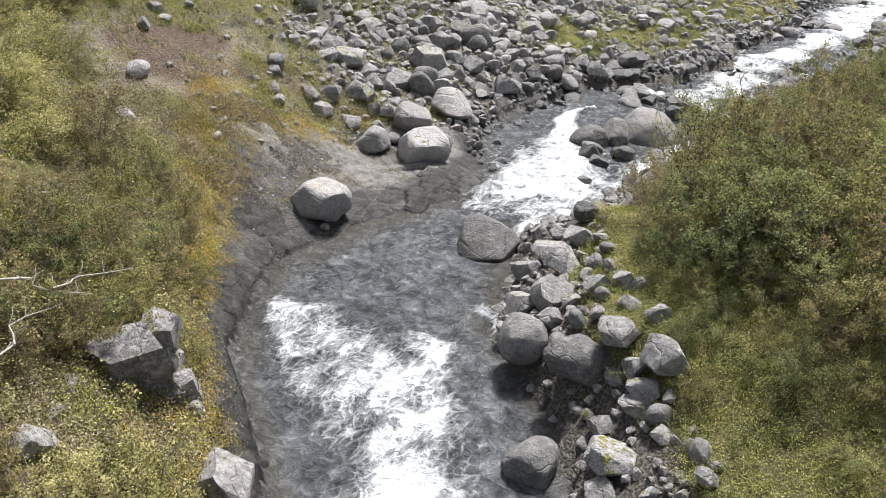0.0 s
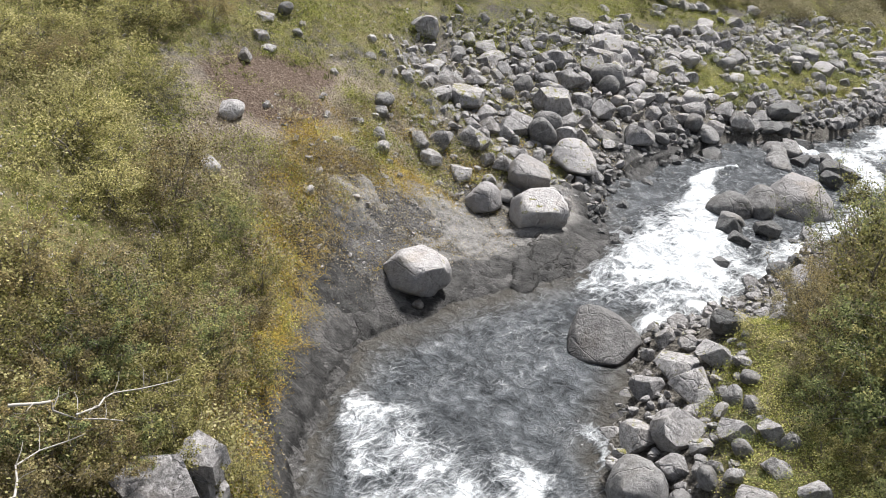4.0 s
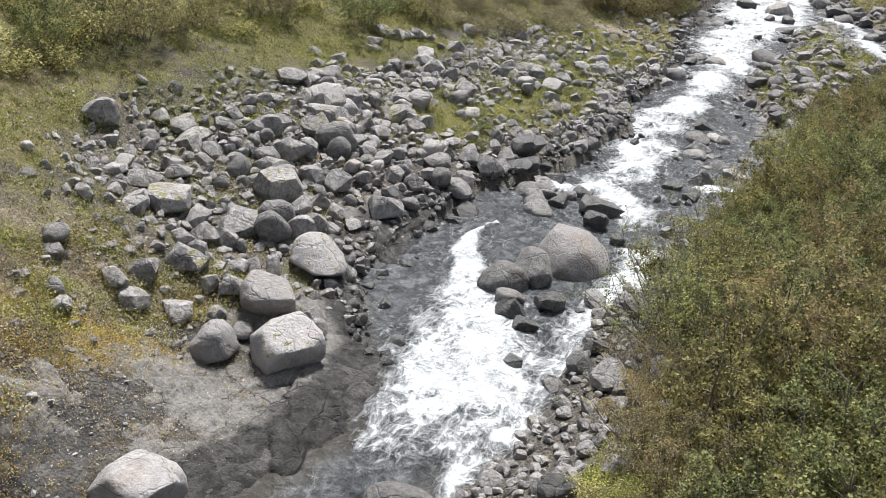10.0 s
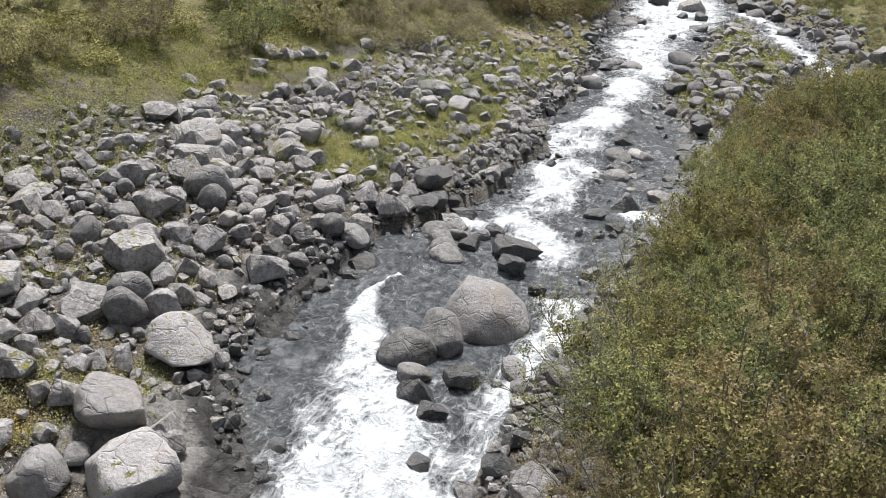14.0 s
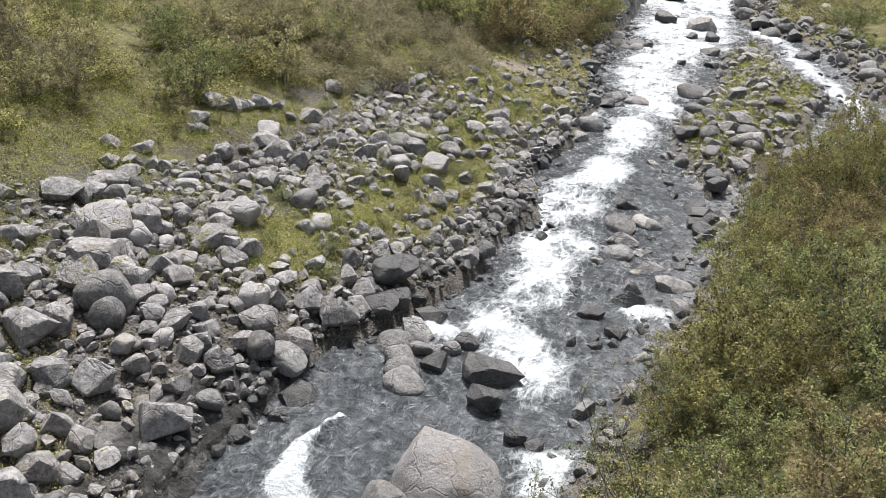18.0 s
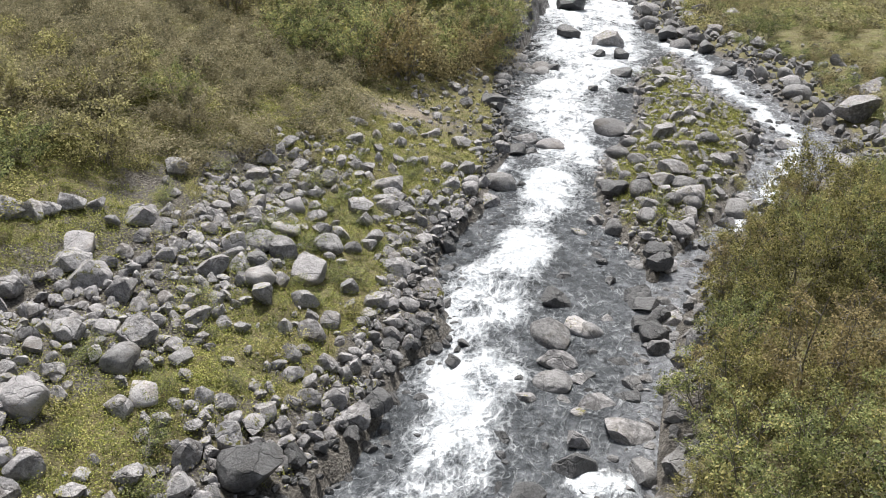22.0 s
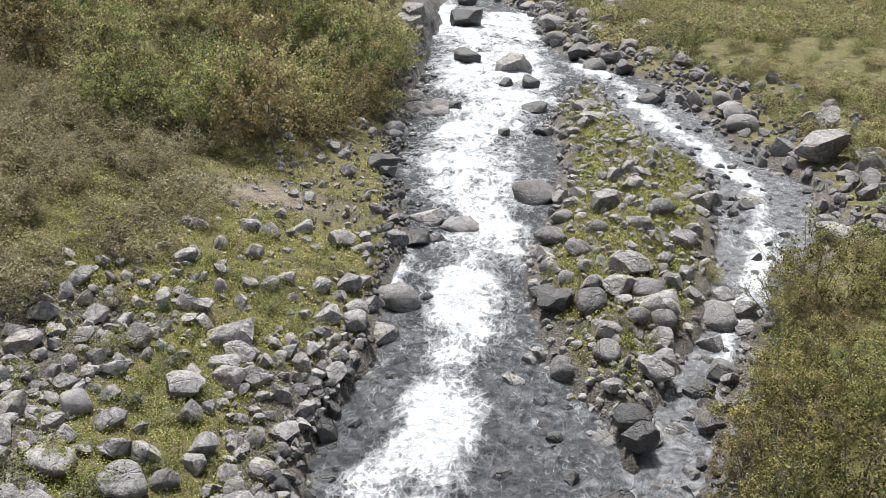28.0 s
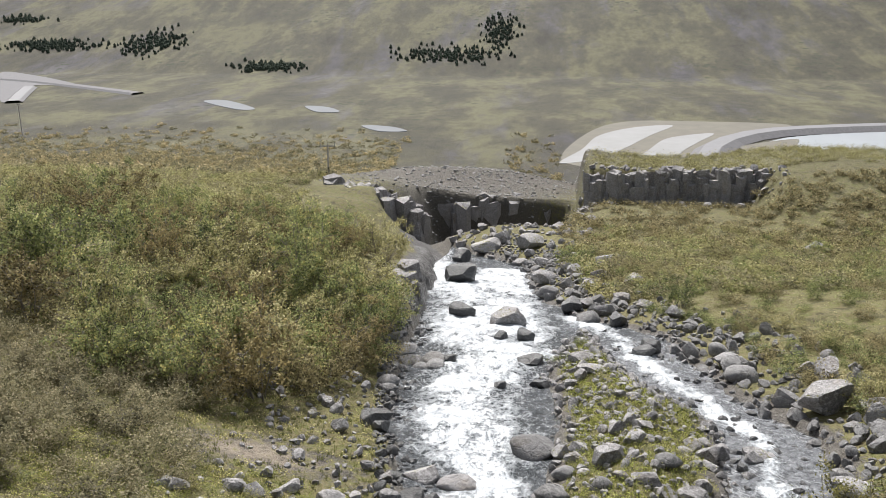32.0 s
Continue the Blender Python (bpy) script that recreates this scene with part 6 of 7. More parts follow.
for k, (x, y, s) in enumerate(((-6.7, 17.5, 0.9), (-6.1, 18.4, 1.1), (-5.0, 17.4, 1.0), (-5.7, 19.4, 1.2), (-4.0, 18.1, 1.2), (-3.0, 16.9, 1.1), (-1.8, 16.3, 1.1), (-3.4, 19.2, 1.3), (-3.9, 16.5, 0.8), (-2.2, 15.6, 0.8), (-7.4, 19.5, 0.9), (-7.2, 18.5, 0.7), (-4.8, 18.8, 1.2), (-0.8, 17.6, 1.3), (-2.0, 18.2, 1.3), (-0.6, 15.3, 0.8), (-4.7, 15.9, 0.55), (-5.6, 16.6, 0.6), (-2.6, 14.6, 0.6), (-1.2, 14.4, 0.65), (-5.2, 14.9, 0.5), (-4.3, 13.9, 0.45), (-1.0, 13.0, 0.5), (-3.3, 15.3, 0.55), (0.2, 13.9, 0.7), (-0.3, 12.2, 0.5))):
    plant(("near_green", "near_olive", "near_green", "near_olive", "near_rusty")[k % 5] if s > 0.65 else ("near_green", "near_olive")[k % 2], x, y, s, 0.9, "thicket on the shady bank" if s > 0.65 else "small bushes on the mossy bank")
for k, (x, y, s) in enumerate(((-13.7, 7.3, 0.85), (-14.0, 6.2, 0.9), (-13.5, 8.3, 0.7), (-15.9, 7.0, 0.95), (-16.4, 8.5, 1.0), (-15.8, 9.2, 0.85), (-15.0, 7.8, 0.85), (-14.5, 5.5, 0.8), (-15.2, 6.2, 0.9), (-13.6, 4.7, 0.7), (-16.8, 7.5, 1.0), (-17.0, 9.7, 1.0), (-16.3, 10.4, 0.7), (-17.6, 11.0, 0.9), (-18.6, 12.0, 0.8), (-17.4, 8.4, 1.0), (-18.4, 9.8, 1.0), (-18.2, 6.8, 1.1), (-19.5, 10.8, 1.0), (-20.2, 12.4, 0.8), (-16.6, 5.6, 1.0), (-13.9, 6.5, 0.6), (-13.6, 7.2, 0.5), (-14.2, 7.0, 0.7), (-14.0, 7.8, 0.6), (-14.6, 8.6, 0.7), (-14.0, 6.2, 0.6))):
    plant(("near_olive", "near_rusty", "near_olive", "near_green")[k % 4], x, y, s, 0.85, "bushes on the steep slope")


def left_slope(rng, n):
    x, y = rng.uniform(-34, -8, n), rng.uniform(-3, 19, n)
    d = at(LEFT, y) - x
    ok = d > np.interp(y, [1, 8, 11, 13, 19], [1.6, 2.0, 2.6, 4.2, 12.0])
    ok &= (x + 12.5) ** 2 + (y - 6.0) ** 2 > 3.2
    ok &= (blob(x, y, -24.9, 18.4, 4.0, 4.8) < 0.25) & (blob(x, y, -23.2, 15.4, 2.6, 2.6) < 0.3)
    return x[ok], y[ok]


thicket(135, ["slope_rusty", "slope_olive", "slope_olive", "low_olive", "slope_rusty", "slope_olive", "low_green"], left_slope, (0.6, 1.35), "bushes on the steep slope", 0.85, 2, (0.6, 0.95))


def grassy(xa, xb, ya, yb, least=0.45):
    def place(rng, n):
        x, y = rng.uniform(xa, xb, n), rng.uniform(ya, yb, n)
        ok = (zones(x, y)[0] + 0.5 * fnoise(x, y, 1.4, 66) > least) & (bed_dist(x, y)[0] > 0.6)
        return x[ok], y[ok]
    return place


BRUSH = [bush_shape(200 + k, 64, 13, 0.075, 1.1, 1.1, 0.12) for k in range(5)]
thicket_stuff("slope_brush", "khaki and olive willow brush over the slope", 190, M_KHAKI, BRUSH, left_slope, (0.6, 1.15), 0.8, 51, (0.6, 0.95))
thicket_stuff("slope_birch_brush", "olive brush with fresh leaves over the slope", 110, M_OLIVE, BRUSH, left_slope, (0.5, 1.1), 0.9, 52, (0.6, 0.95))


thicket_stuff("bank_brush", "low green brush on the mossy bank", 90, M_GREEN, BRUSH, grassy(-7, 4, 8, 18, 0.4), (0.3, 0.6), 0.55, 53, (0.5, 0.9))


def above_scree(rng, n):
    x, y = rng.uniform(-48, -29, n), rng.uniform(12, 60, n)
    edge = np.interp(y, [12, 14, 20, 28, 36, 44, 50, 60], [-29, -30, -32, -32, -32.5, -30.8, -30.0, -28.5])
    ok = x < edge
    return x[ok], y[ok]


thicket(110, ["mid_grey", "mid_olive", "low_olive", "mid_green", "mid_olive", "low_green"], above_scree, (0.9, 1.5), "bushes above the scree", 1.5, 3)
thicket_stuff("slope_scrub", "olive and grey willow scrub on the upper slope", 130, M_OLIVE, FAR_BUSH, above_scree, (0.8, 1.4), 0.9, 33, (0.5, 0.8))


def scrub(rng, n):
    x, y = rng.uniform(-46, -23.5, n), rng.uniform(52, 74, n)
    edge = np.interp(y, [52, 58, 64, 68, 71, 74], [-28, -26, -24.8, -25.8, -28.5, -26])
    ok = x < edge
    return x[ok], y[ok]


thicket(46, ["low_grey", "mid_grey", "mid_grey", "low_olive"], scrub, (0.8, 1.25), "low scrub on the flat bank", 1.3, 4, (0.55, 0.85))
thicket_stuff("flat_scrub", "grey-brown twiggy willow scrub on the flat bank", 230, M_GREY, FAR_BUSH, scrub, (0.75, 1.25), 0.8, 34, (0.6, 0.95))


def back_wood(rng, n):
    y = rng.uniform(72, 112, n)
    d0 = np.interp(y, [72, 76, 80, 90, 112], [8.0, 3.8, 1.6, 1.2, 2.4])
    x = at(LEFT, y) - d0 - rng.random(n) ** 1.6 * 30
    ok = ~((x > -29.5) & (y > 96) & (y < 109))
    return x[ok], y[ok]


thicket(88, ["mid_olive", "mid_green", "mid_green", "mid_olive", "mid_rusty", "mid_green"], back_wood, (1.5, 2.4), "thicket along the lower river", 1.9, 5)
thicket_stuff("back_thicket", "dense olive and brown bushes behind the river", 90, M_HEATH, FAR_BUSH, back_wood, (0.9, 1.7), 1.5, 35, (0.7, 1.0))
thicket_stuff("back_birches", "green birch bushes behind the river", 40, M_GREEN, FAR_BUSH, back_wood, (1.2, 1.9), 1.8, 36, (0.8, 1.1))


def right_heath(rng, n):
    y = rng.uniform(64, 140, n)
    d0 = np.interp(y, [64, 70, 84, 100, 140], [1.2, 2.2, 4.2, 4.0, 4.0])
    return at(RIGHT, y) + d0 + rng.random(n) ** 1.3 * 34, y


thicket(60, ["mid_olive", "mid_green", "mid_green", "low_green", "mid_olive"], right_heath, (1.0, 1.8), "heath bushes by the side channel", 2.0, 6, (0.6, 0.95))
thicket_stuff("side_birches", "green birch scrub beside the side channel", 170, M_GREEN, FAR_BUSH, right_heath, (0.7, 1.3), 1.2, 38, (0.5, 0.85))
thicket_stuff("side_heath", "olive heath scrub beside the side channel", 170, M_HEATH, FAR_BUSH, right_heath, (0.8, 1.5), 1.1, 37, (0.45, 0.8))
thicket(46, ["low_olive", "low_green", "low_green"], in_bank(-1, 38, 64, 1.6, 6.5), (0.35, 0.8), "dwarf shrubs in the grass strip", 1.0, 7, (0.7, 1.0))
thicket(34, ["low_olive", "low_green", "low_grey"], in_bank(-1, 47, 66, 2.5, 11), (0.35, 0.8), "dwarf shrubs among the boulders", 1.3, 10, (0.6, 0.9))
thicket(12, ["low_olive", "low_green"], on_isle, (0.35, 0.75), "dwarf shrubs on the island", 1.2, 8, (0.6, 0.9))
thicket(18, ["low_olive", "low_green"], in_bank(1, 8, 20, 2.8, 7), (0.4, 0.75), "dwarf shrubs on the mossy bank", 0.9, 9, (0.6, 0.9))


def leaf_carpet(name, label, count, place, leaf, mat, seed, clump=14, rad=0.16, up=0.05):
    """Low leafy growth close to the ground, as stuff."""
    rng = np.random.default_rng(seed)
    c = np.column_stack(place(rng, count * 6))[:count]
    xy = np.repeat(c, clump, 0) + rng.normal(size=(len(c) * clump, 2)) * rad
    z = ground(xy[:, 0], xy[:, 1]) + up + np.abs(rng.normal(size=len(xy))) * rad * 0.55
    co, fa = leaf_quads(np.column_stack([xy, z]), leaf, rng, 0.8)
    return tagged(new(name, raw_mesh(name, co, fa, False, mat)), label, "plants", kind="stuff")


def patchy(place, size, seed, least=0.0):
    """Only the places inside patches of that size."""
    def pick(rng, n):
        x, y = place(rng, n)
        ok = fnoise(x, y, size, seed) + 0.25 * rng.normal(size=len(x)) > least
        return x[ok], y[ok]
    return pick


leaf_carpet("slope_herbs", "low herbs and creeping willow on the slope", 7500, grassy(-36, -10, 0, 27, 0.4), 0.045, M_OLIVE, 21)
leaf_carpet("slope_moss", "yellow-green moss and herbs on the slope", 5200, patchy(grassy(-34, -9, 1, 24, 0.3), 1.1, 72, -0.05), 0.05, M_LIME, 27, 22, 0.13)
leaf_carpet("edge_moss", "orange moss along the wet rock", 2600, patchy(in_bank(-1, 3, 21, 0.7, 6.2, lambda x, y, d: smooth(1.6, 0.8, np.abs(d - 1.6 - 4.0 * smooth(11.5, 18.5, y)))), 0.8, 73, -0.15), 0.035, M_MOSS, 28, 24, 0.10, 0.02)
leaf_carpet("shelf_moss", "tufts of orange and yellow moss on the bedrock", 420, patchy(in_bank(-1, 15, 33, 1.6, 7.5), 1.3, 74, 0.1), 0.035, M_MOSS, 29, 26, 0.09, 0.03)
leaf_carpet("scree_straw", "dry straw and dead stalks on the slope", 4000, patchy(off_scar, 1.5, 75, 0.0), 0.05, M_STRAW, 30, 14, 0.14, 0.0)
leaf_carpet("field_moss", "yellow-green moss between the boulders", 4600, patchy(in_bank(-1, 24, 62, 1.5, 11.5), 1.7, 76, 0.05), 0.045, M_LIME, 46, 18, 0.14, 0.03)
leaf_carpet("bank_herbs", "green herbs on the mossy bank", 4200, grassy(-11, 4, 7, 26, 0.3), 0.045, M_GREEN, 22)
leaf_carpet("bank_moss", "bright yellow-green moss on the bank", 6000, patchy(grassy(-11, 4, 7, 24, 0.3), 1.2, 77, -0.3), 0.04, M_LIME, 47, 24, 0.13)
leaf_carpet("strip_herbs", "yellow-green herbs between the boulders", 6500, grassy(-34, -17, 34, 66, 0.35), 0.05, M_LIME, 23)
leaf_carpet("flat_herbs", "herbs and dwarf scrub on the flat bank", 2000, grassy(-45, -19, 56, 80, 0.5), 0.085, M_OLIVE, 24)
leaf_carpet("island_herbs", "grass and herbs on the island", 2000, grassy(-15, -5, 56, 98, 0.25), 0.07, M_LIME, 25, 20)
leaf_carpet("heath_herbs", "heath plants beside the side channel", 2200, grassy(-8, 26, 62, 130, 0.5), 0.085, M_KHAKI, 26, 18, 0.3)


def slope_face(rng, n):
    """The open strip of the steep slope between the bushes and the wet rock."""
    y = rng.uniform(2, 20.5, n)
    d = np.interp(y, [2, 10, 14, 17, 20.5], [1.3, 1.6, 2.9, 4.9, 6.4]) + rng.random(n) ** 1.3 * 4.5
    x = at(LEFT, y) - d
    ok = scar_at(x, y) < 0.15
    return x[ok], y[ok]


def rust_edge(rng, n):
    """Along the border of the wet rock."""
    y = rng.uniform(3, 20, n)
    return at(LEFT, y) - 1.4 - 4.2 * smooth(11.5, 18.5, y) - rng.uniform(-0.3, 1.3, n), y


def by_scree(rng, n):
    """The stony strip between the bare soil and the boulders."""
    return rng.uniform(-25.2, -20.8, n), rng.uniform(16.5, 23.5, n)


scatter_stones("slope_cobbles", "grey cobbles lying on the gravelly slope", 260, by_scree, (0.09, 0.38), 1, M_ROCK, 15, flat=(0.45, 0.8))
leaf_carpet("scree_moss", "orange moss among the cobbles", 26, by_scree, 0.045, M_MOSS, 86, 240, 0.22, 0.03)
leaf_carpet("scree_herbs", "yellow-green herbs among the cobbles", 30, by_scree, 0.05, M_LIME, 87, 220, 0.22, 0.03)
leaf_carpet("scree_tufts", "bleached grass among the cobbles", 46, by_scree, 0.055, M_STRAW, 88, 200, 0.26, 0.02)
leaf_carpet("green_cushions", "cushions of fresh green herbs on the slope", 80, slope_face, 0.055, M_LIME, 81, 420, 0.30, 0.04)
leaf_carpet("straw_cushions", "cushions of bleached grass on the slope", 190, slope_face, 0.06, M_STRAW, 82, 300, 0.30, 0.03)
leaf_carpet("heather_cushions", "grey-brown heather cushions on the slope", 60, slope_face, 0.05, M_HEATHER, 83, 420, 0.28, 0.05)
leaf_carpet("rust_cushions", "rust-red moss cushions beside the wet rock", 80, rust_edge, 0.045, M_MOSS, 84, 300, 0.22, 0.04)
leaf_carpet("upper_cushions", "bright green moss cushions at the top of the slope", 130, lambda r, n: (r.uniform(-40, -28.5, n), r.uniform(21, 46, n)), 0.07, M_LIME, 85, 260, 0.5, 0.05)


def blades(name, label, count, place, tall, mat, seed, tuft=9):
    """Tufts of thin grass blades, as stuff."""
    rng = np.random.default_rng(seed)
    c = np.column_stack(place(rng, count * 6))[:count]
    xy = np.repeat(c, tuft, 0) + rng.normal(size=(len(c) * tuft, 2)) * 0.05
    z = ground(xy[:, 0], xy[:, 1])
    h = tall * rng.uniform(0.5, 1.2, len(xy))
    t = rng.uniform(0, 2 * np.pi, len(xy))
    lean = np.column_stack([np.cos(t), np.sin(t)]) * (h * rng.uniform(0.2, 0.9, len(xy)))[:, None]
    side = np.column_stack([-np.sin(t), np.cos(t)]) * 0.011
    foot = np.column_stack([xy, z])
    co = np.stack([foot - np.column_stack([side, z * 0]), foot + np.column_stack([side, z * 0]), foot + np.column_stack([lean, h])], 1).reshape(-1, 3)
    return tagged(new(name, raw_mesh(name, co, np.arange(len(co)).reshape(-1, 3), False, mat)), label, "grass", kind="stuff")


blades("slope_grass", "tufts of dry yellow grass on the slope", 3000, grassy(-34, -14, 3, 28, 0.3), 0.16, M_GRASS, 31)
blades("strip_grass", "tufts of yellow-green grass by the boulders", 3600, grassy(-34, -17, 28, 74, 0.35), 0.16, M_GRASS, 32)
blades("bank_grass", "tufts of grass on the mossy bank", 2200, grassy(-11, 4, 6, 34, 0.4), 0.16, M_GRASS, 33)
blades("island_grass", "tufts of grass on the island", 1500, grassy(-15, -5, 56, 98, 0.35), 0.22, M_GRASS, 34)


def far_heath(ya, yb):
    def place(rng, n):
        y = ya + (yb - ya) * rng.random(n) ** 1.2
        x = -20 + rng.uniform(-1, 0.62, n) * (50 + (y - 112) * 0.78)
        d = bed_dist(x, y)[0]
        ok = (d > np.where(y < 140, 4, 16)) & (fnoise(x, y, 14, 71) > -0.6) & ~((x > -38 - 0.05 * (y - 180)) & (y > 180) & (y < 236)) & ~((x > -12) & (y > 236)) & ~((x > -42) & (y > 156) & (y < 190)) & (np.exp(-((x + 28) / 13) ** 2 - ((y - 200) / 20) ** 2) < 0.35)
        return x[ok], y[ok]
    return place


def fading(place, ya, yb):
    """Ever fewer places from ya to yb."""
    def pick(rng, n):
        x, y = place(rng, n)
        ok = rng.random(len(x)) < smooth(yb, ya, y)
        return x[ok], y[ok]
    return pick


leaf_carpet("far_heath", "olive heath and willow scrub on the plateau", 4200, far_heath(110, 230), 0.17, M_KHAKI, 41, 18, 0.8, 0.1)
thicket_stuff("plateau_bushes", "rounded olive willow bushes on the plateau", 640, M_KHAKI, HEATH_BUSH, far_heath(108, 230), (0.8, 1.7), 1.3, 48, (0.6, 1.0))
thicket_stuff("plateau_scrub", "brown-green willow bushes on the plateau", 460, M_GREY, HEATH_BUSH, far_heath(108, 230), (0.7, 1.5), 1.3, 49, (0.6, 1.0))
thicket_stuff("plateau_birches", "green birch scrub on the plateau", 260, M_GREEN, HEATH_BUSH, far_heath(108, 230), (0.7, 1.4), 1.3, 50, (0.6, 1.0))
leaf_carpet("plain_heath", "olive heath running out over the plain", 3600, fading(far_heath(200, 460), 280, 460), 0.3, M_HEATH, 43, 20, 1.5, 0.2)
leaf_carpet("plain_scrub", "brown scrub running out over the plain", 2600, fading(far_heath(200, 460), 280, 460), 0.45, M_GREY, 44, 20, 1.5, 0.1)
PLAIN_BUSH = [bush_shape(195 + k, 18, 4, 0.42, 1.3, 0.9, 0.22) for k in range(4)]
thicket_stuff("plain_bushes", "olive-brown willow bushes spread over the plain", 1500, M_HEATH, PLAIN_BUSH, fading(far_heath(190, 470), 300, 470), (1.0, 2.4), 2.0, 54, (0.5, 0.9))
thicket_stuff("plain_willows", "grey-brown willow bushes spread over the plain", 1100, M_GREY, PLAIN_BUSH, fading(far_heath(190, 470), 300, 470), (1.0, 2.2), 2.0, 55, (0.5, 0.9))
thicket_stuff("shoulder_heath", "olive heath bushes on the slope below the dark cliff", 420, M_HEATH, HEATH_BUSH, lambda r, n: (r.uniform(-12, 62, n), r.uniform(138, 173, n)), (0.8, 1.7), 1.3, 56, (0.5, 0.9))
thicket_stuff("shoulder_willows", "khaki willow bushes on the plateau round the cliff", 300, M_KHAKI, HEATH_BUSH, lambda r, n: (r.uniform(-7, 66, n), r.uniform(178, 214, n)), (0.7, 1.4), 1.5, 57, (0.4, 0.8))
scatter_stones("cliff_rubble", "broken basalt rubble along the foot and top of the cliff", 260, lambda r, n: (r.uniform(-10, 20, n), 175 + r.normal(0, 2.2, n)), (0.4, 1.6), 2, M_CLIFF, 14, sink=0.3)
leaf_carpet("cliff_heath", "heath on top of the dark cliff", 500, lambda r, n: (r.uniform(-8, 40, n), r.uniform(178, 205, n)), 0.2, M_KHAKI, 45, 26, 0.8, 0.1)

# ---- gorge, valley and distance ----
def part(name, co, fa, mat, parent, label="", smooth_faces=False):
    ob = new(name, raw_mesh(name, np.asarray(co, float), np.asarray(fa), smooth_faces, mat))
    ob.parent = parent
    return tagged(ob, label)


def crag(seed, tall, sides=6, rough=0.16):
    """A broken many-sided block about 2 across and tall high, in three courses, as points and faces."""
    rng = np.random.default_rng(seed)
    t = np.sort((np.arange(sides) + rng.uniform(-0.3, 0.3, sides)) * 2 * np.pi / sides)
    r = rng.uniform(0.8, 1.15, sides)
    co = []
    for k, z in enumerate((0.0, 0.34, 0.36, 0.68, 0.70, 1.0)):
        shift, grow = (rng.normal(size=2) * 0.07, rng.uniform(0.9, 1.06)) if k % 2 == 0 else (shift, grow)
        wear = rng.uniform(1 - rough, 1.0, sides) if k == 5 else rng.uniform(0.96, 1.03, sides)
        co += [(r[i] * wear[i] * grow * math.cos(t[i]) + shift[0], r[i] * wear[i] * grow * math.sin(t[i]) + shift[1], tall * (z + (rng.normal() * 0.05 if 0 < k else 0))) for i in range(sides)]
    co += [(0, 0, tall * 1.02), (0, 0, 0)]
    fa = []
    for k in range(5):
        for i in range(sides):
            p, q = k * sides + i, k * sides + (i + 1) % sides
            fa += [(p, q, q + sides), (p, q + sides, p + sides)]
    n = 6 * sides
    fa += [(5 * sides + i, 5 * sides + (i + 1) % sides, n) for i in range(sides)]
    return np.array(co, float), np.array(fa)


def cliff(label, points, tall, r, seed, rows=2, fall=0.5):
    """A broken wall of basalt columns along a line of (x, y, top height)."""
    rng = np.random.default_rng(seed)
    base = tagged(new("basalt_cliff"), label, "cliff")
    p = np.array(points, float)
    seg = np.r_[0, np.cumsum(np.hypot(*np.diff(p[:, :2], axis=0).T))]
    for row in range(rows):
        s = 0.0
        while s < seg[-1]:
            w = r * rng.uniform(0.5, 1.5)
            x, y, z = (np.interp(s + 0.5 * w, seg, p[:, k]) for k in range(3))
            top = z - (fall * tall * rng.random() ** 1.3 if row == 0 else 0.16 * tall * rng.random())
            y = y + row * r * 1.1 + rng.normal() * 0.3 * r
            low = z - tall
            c, fa = crag(int(rng.integers(9999)), 1.0, int(rng.integers(5, 8)))
            turn, lean = rng.uniform(-0.5, 0.5), rng.normal() * 0.05
            c = c * (0.85 * w + 0.15, r * rng.uniform(0.6, 1.1), top - low)
            c = np.column_stack([c[:, 0] * math.cos(turn) - c[:, 1] * math.sin(turn) + lean * c[:, 2] + x, c[:, 0] * math.sin(turn) + c[:, 1] * math.cos(turn) + y, c[:, 2] + low])
            part("column", c, fa, M_CLIFF, base)
            s += w * 0.95
    return base


cliff("dark columnar basalt cliff under the heath", [(-8.8, 174.9, -20.9), (-2, 174.8, -20.4), (8, 174.8, -19.9), (14, 174.8, -19.8), (18, 175.6, -20.4)], 5.0, 0.85, 1, 2, 0.6)
cliff("small broken basalt ledge in the heath", [(25, 166, -21.8), (29, 167, -21.6)], 2.5, 1.0, 2, 1)
cliff("grey basalt cliff at the head of the gorge", [(-47, 165.5, -20.6), (-41, 164.5, -21.4), (-36, 163.5, -22.4), (-33, 164, -25.0)], 7.0, 1.2, 3, 3, 0.3)
cliff("dark rock wall inside the gorge", [(-33, 187.5, -28.8), (-27, 189, -28.5), (-21, 190, -28.4), (-15, 190, -29.6), (-11, 189, -31)], 7.5, 1.4, 4, 3, 0.35)

# the square block of rock over the lower rapids
block = tagged(new("rock_outcrop"), "square cracked basalt outcrop standing over the rapids", "outcrop")
for k, (bx, by, bz, sx, sy, sz, tilt) in enumerate(((-25.6, 105.6, -14.6, 1.75, 1.5, 1.0, 8), (-26.6, 104.9, -16.4, 0.75, 1.2, 1.1, -3), (-25.2, 104.6, -16.5, 0.9, 1.1, 1.15, 2), (-23.9, 104.7, -15.9, 0.45, 1.2, 1.7, -8), (-24.6, 106.2, -14.0, 1.1, 1.2, 0.8, -6), (-27.6, 105.8, -15.2, 0.8, 1.0, 0.9, 5))):
    c, fa = crag(900 + k, 2.0, 5 + k % 2, 0.1)
    part("rock", [pose(bx, by, bz - sz, 4 - k, tilt, 14 * k) @ Vector(p) for p in c * (sx, sy, sz)], fa, M_CLIFF, block)


# rock faces standing out of the steep bank, and a heap of blocks under them
bank = tagged(new("rock_outcrop"), "grey cracked basalt outcrop in the steep bank under bushes", "outcrop")
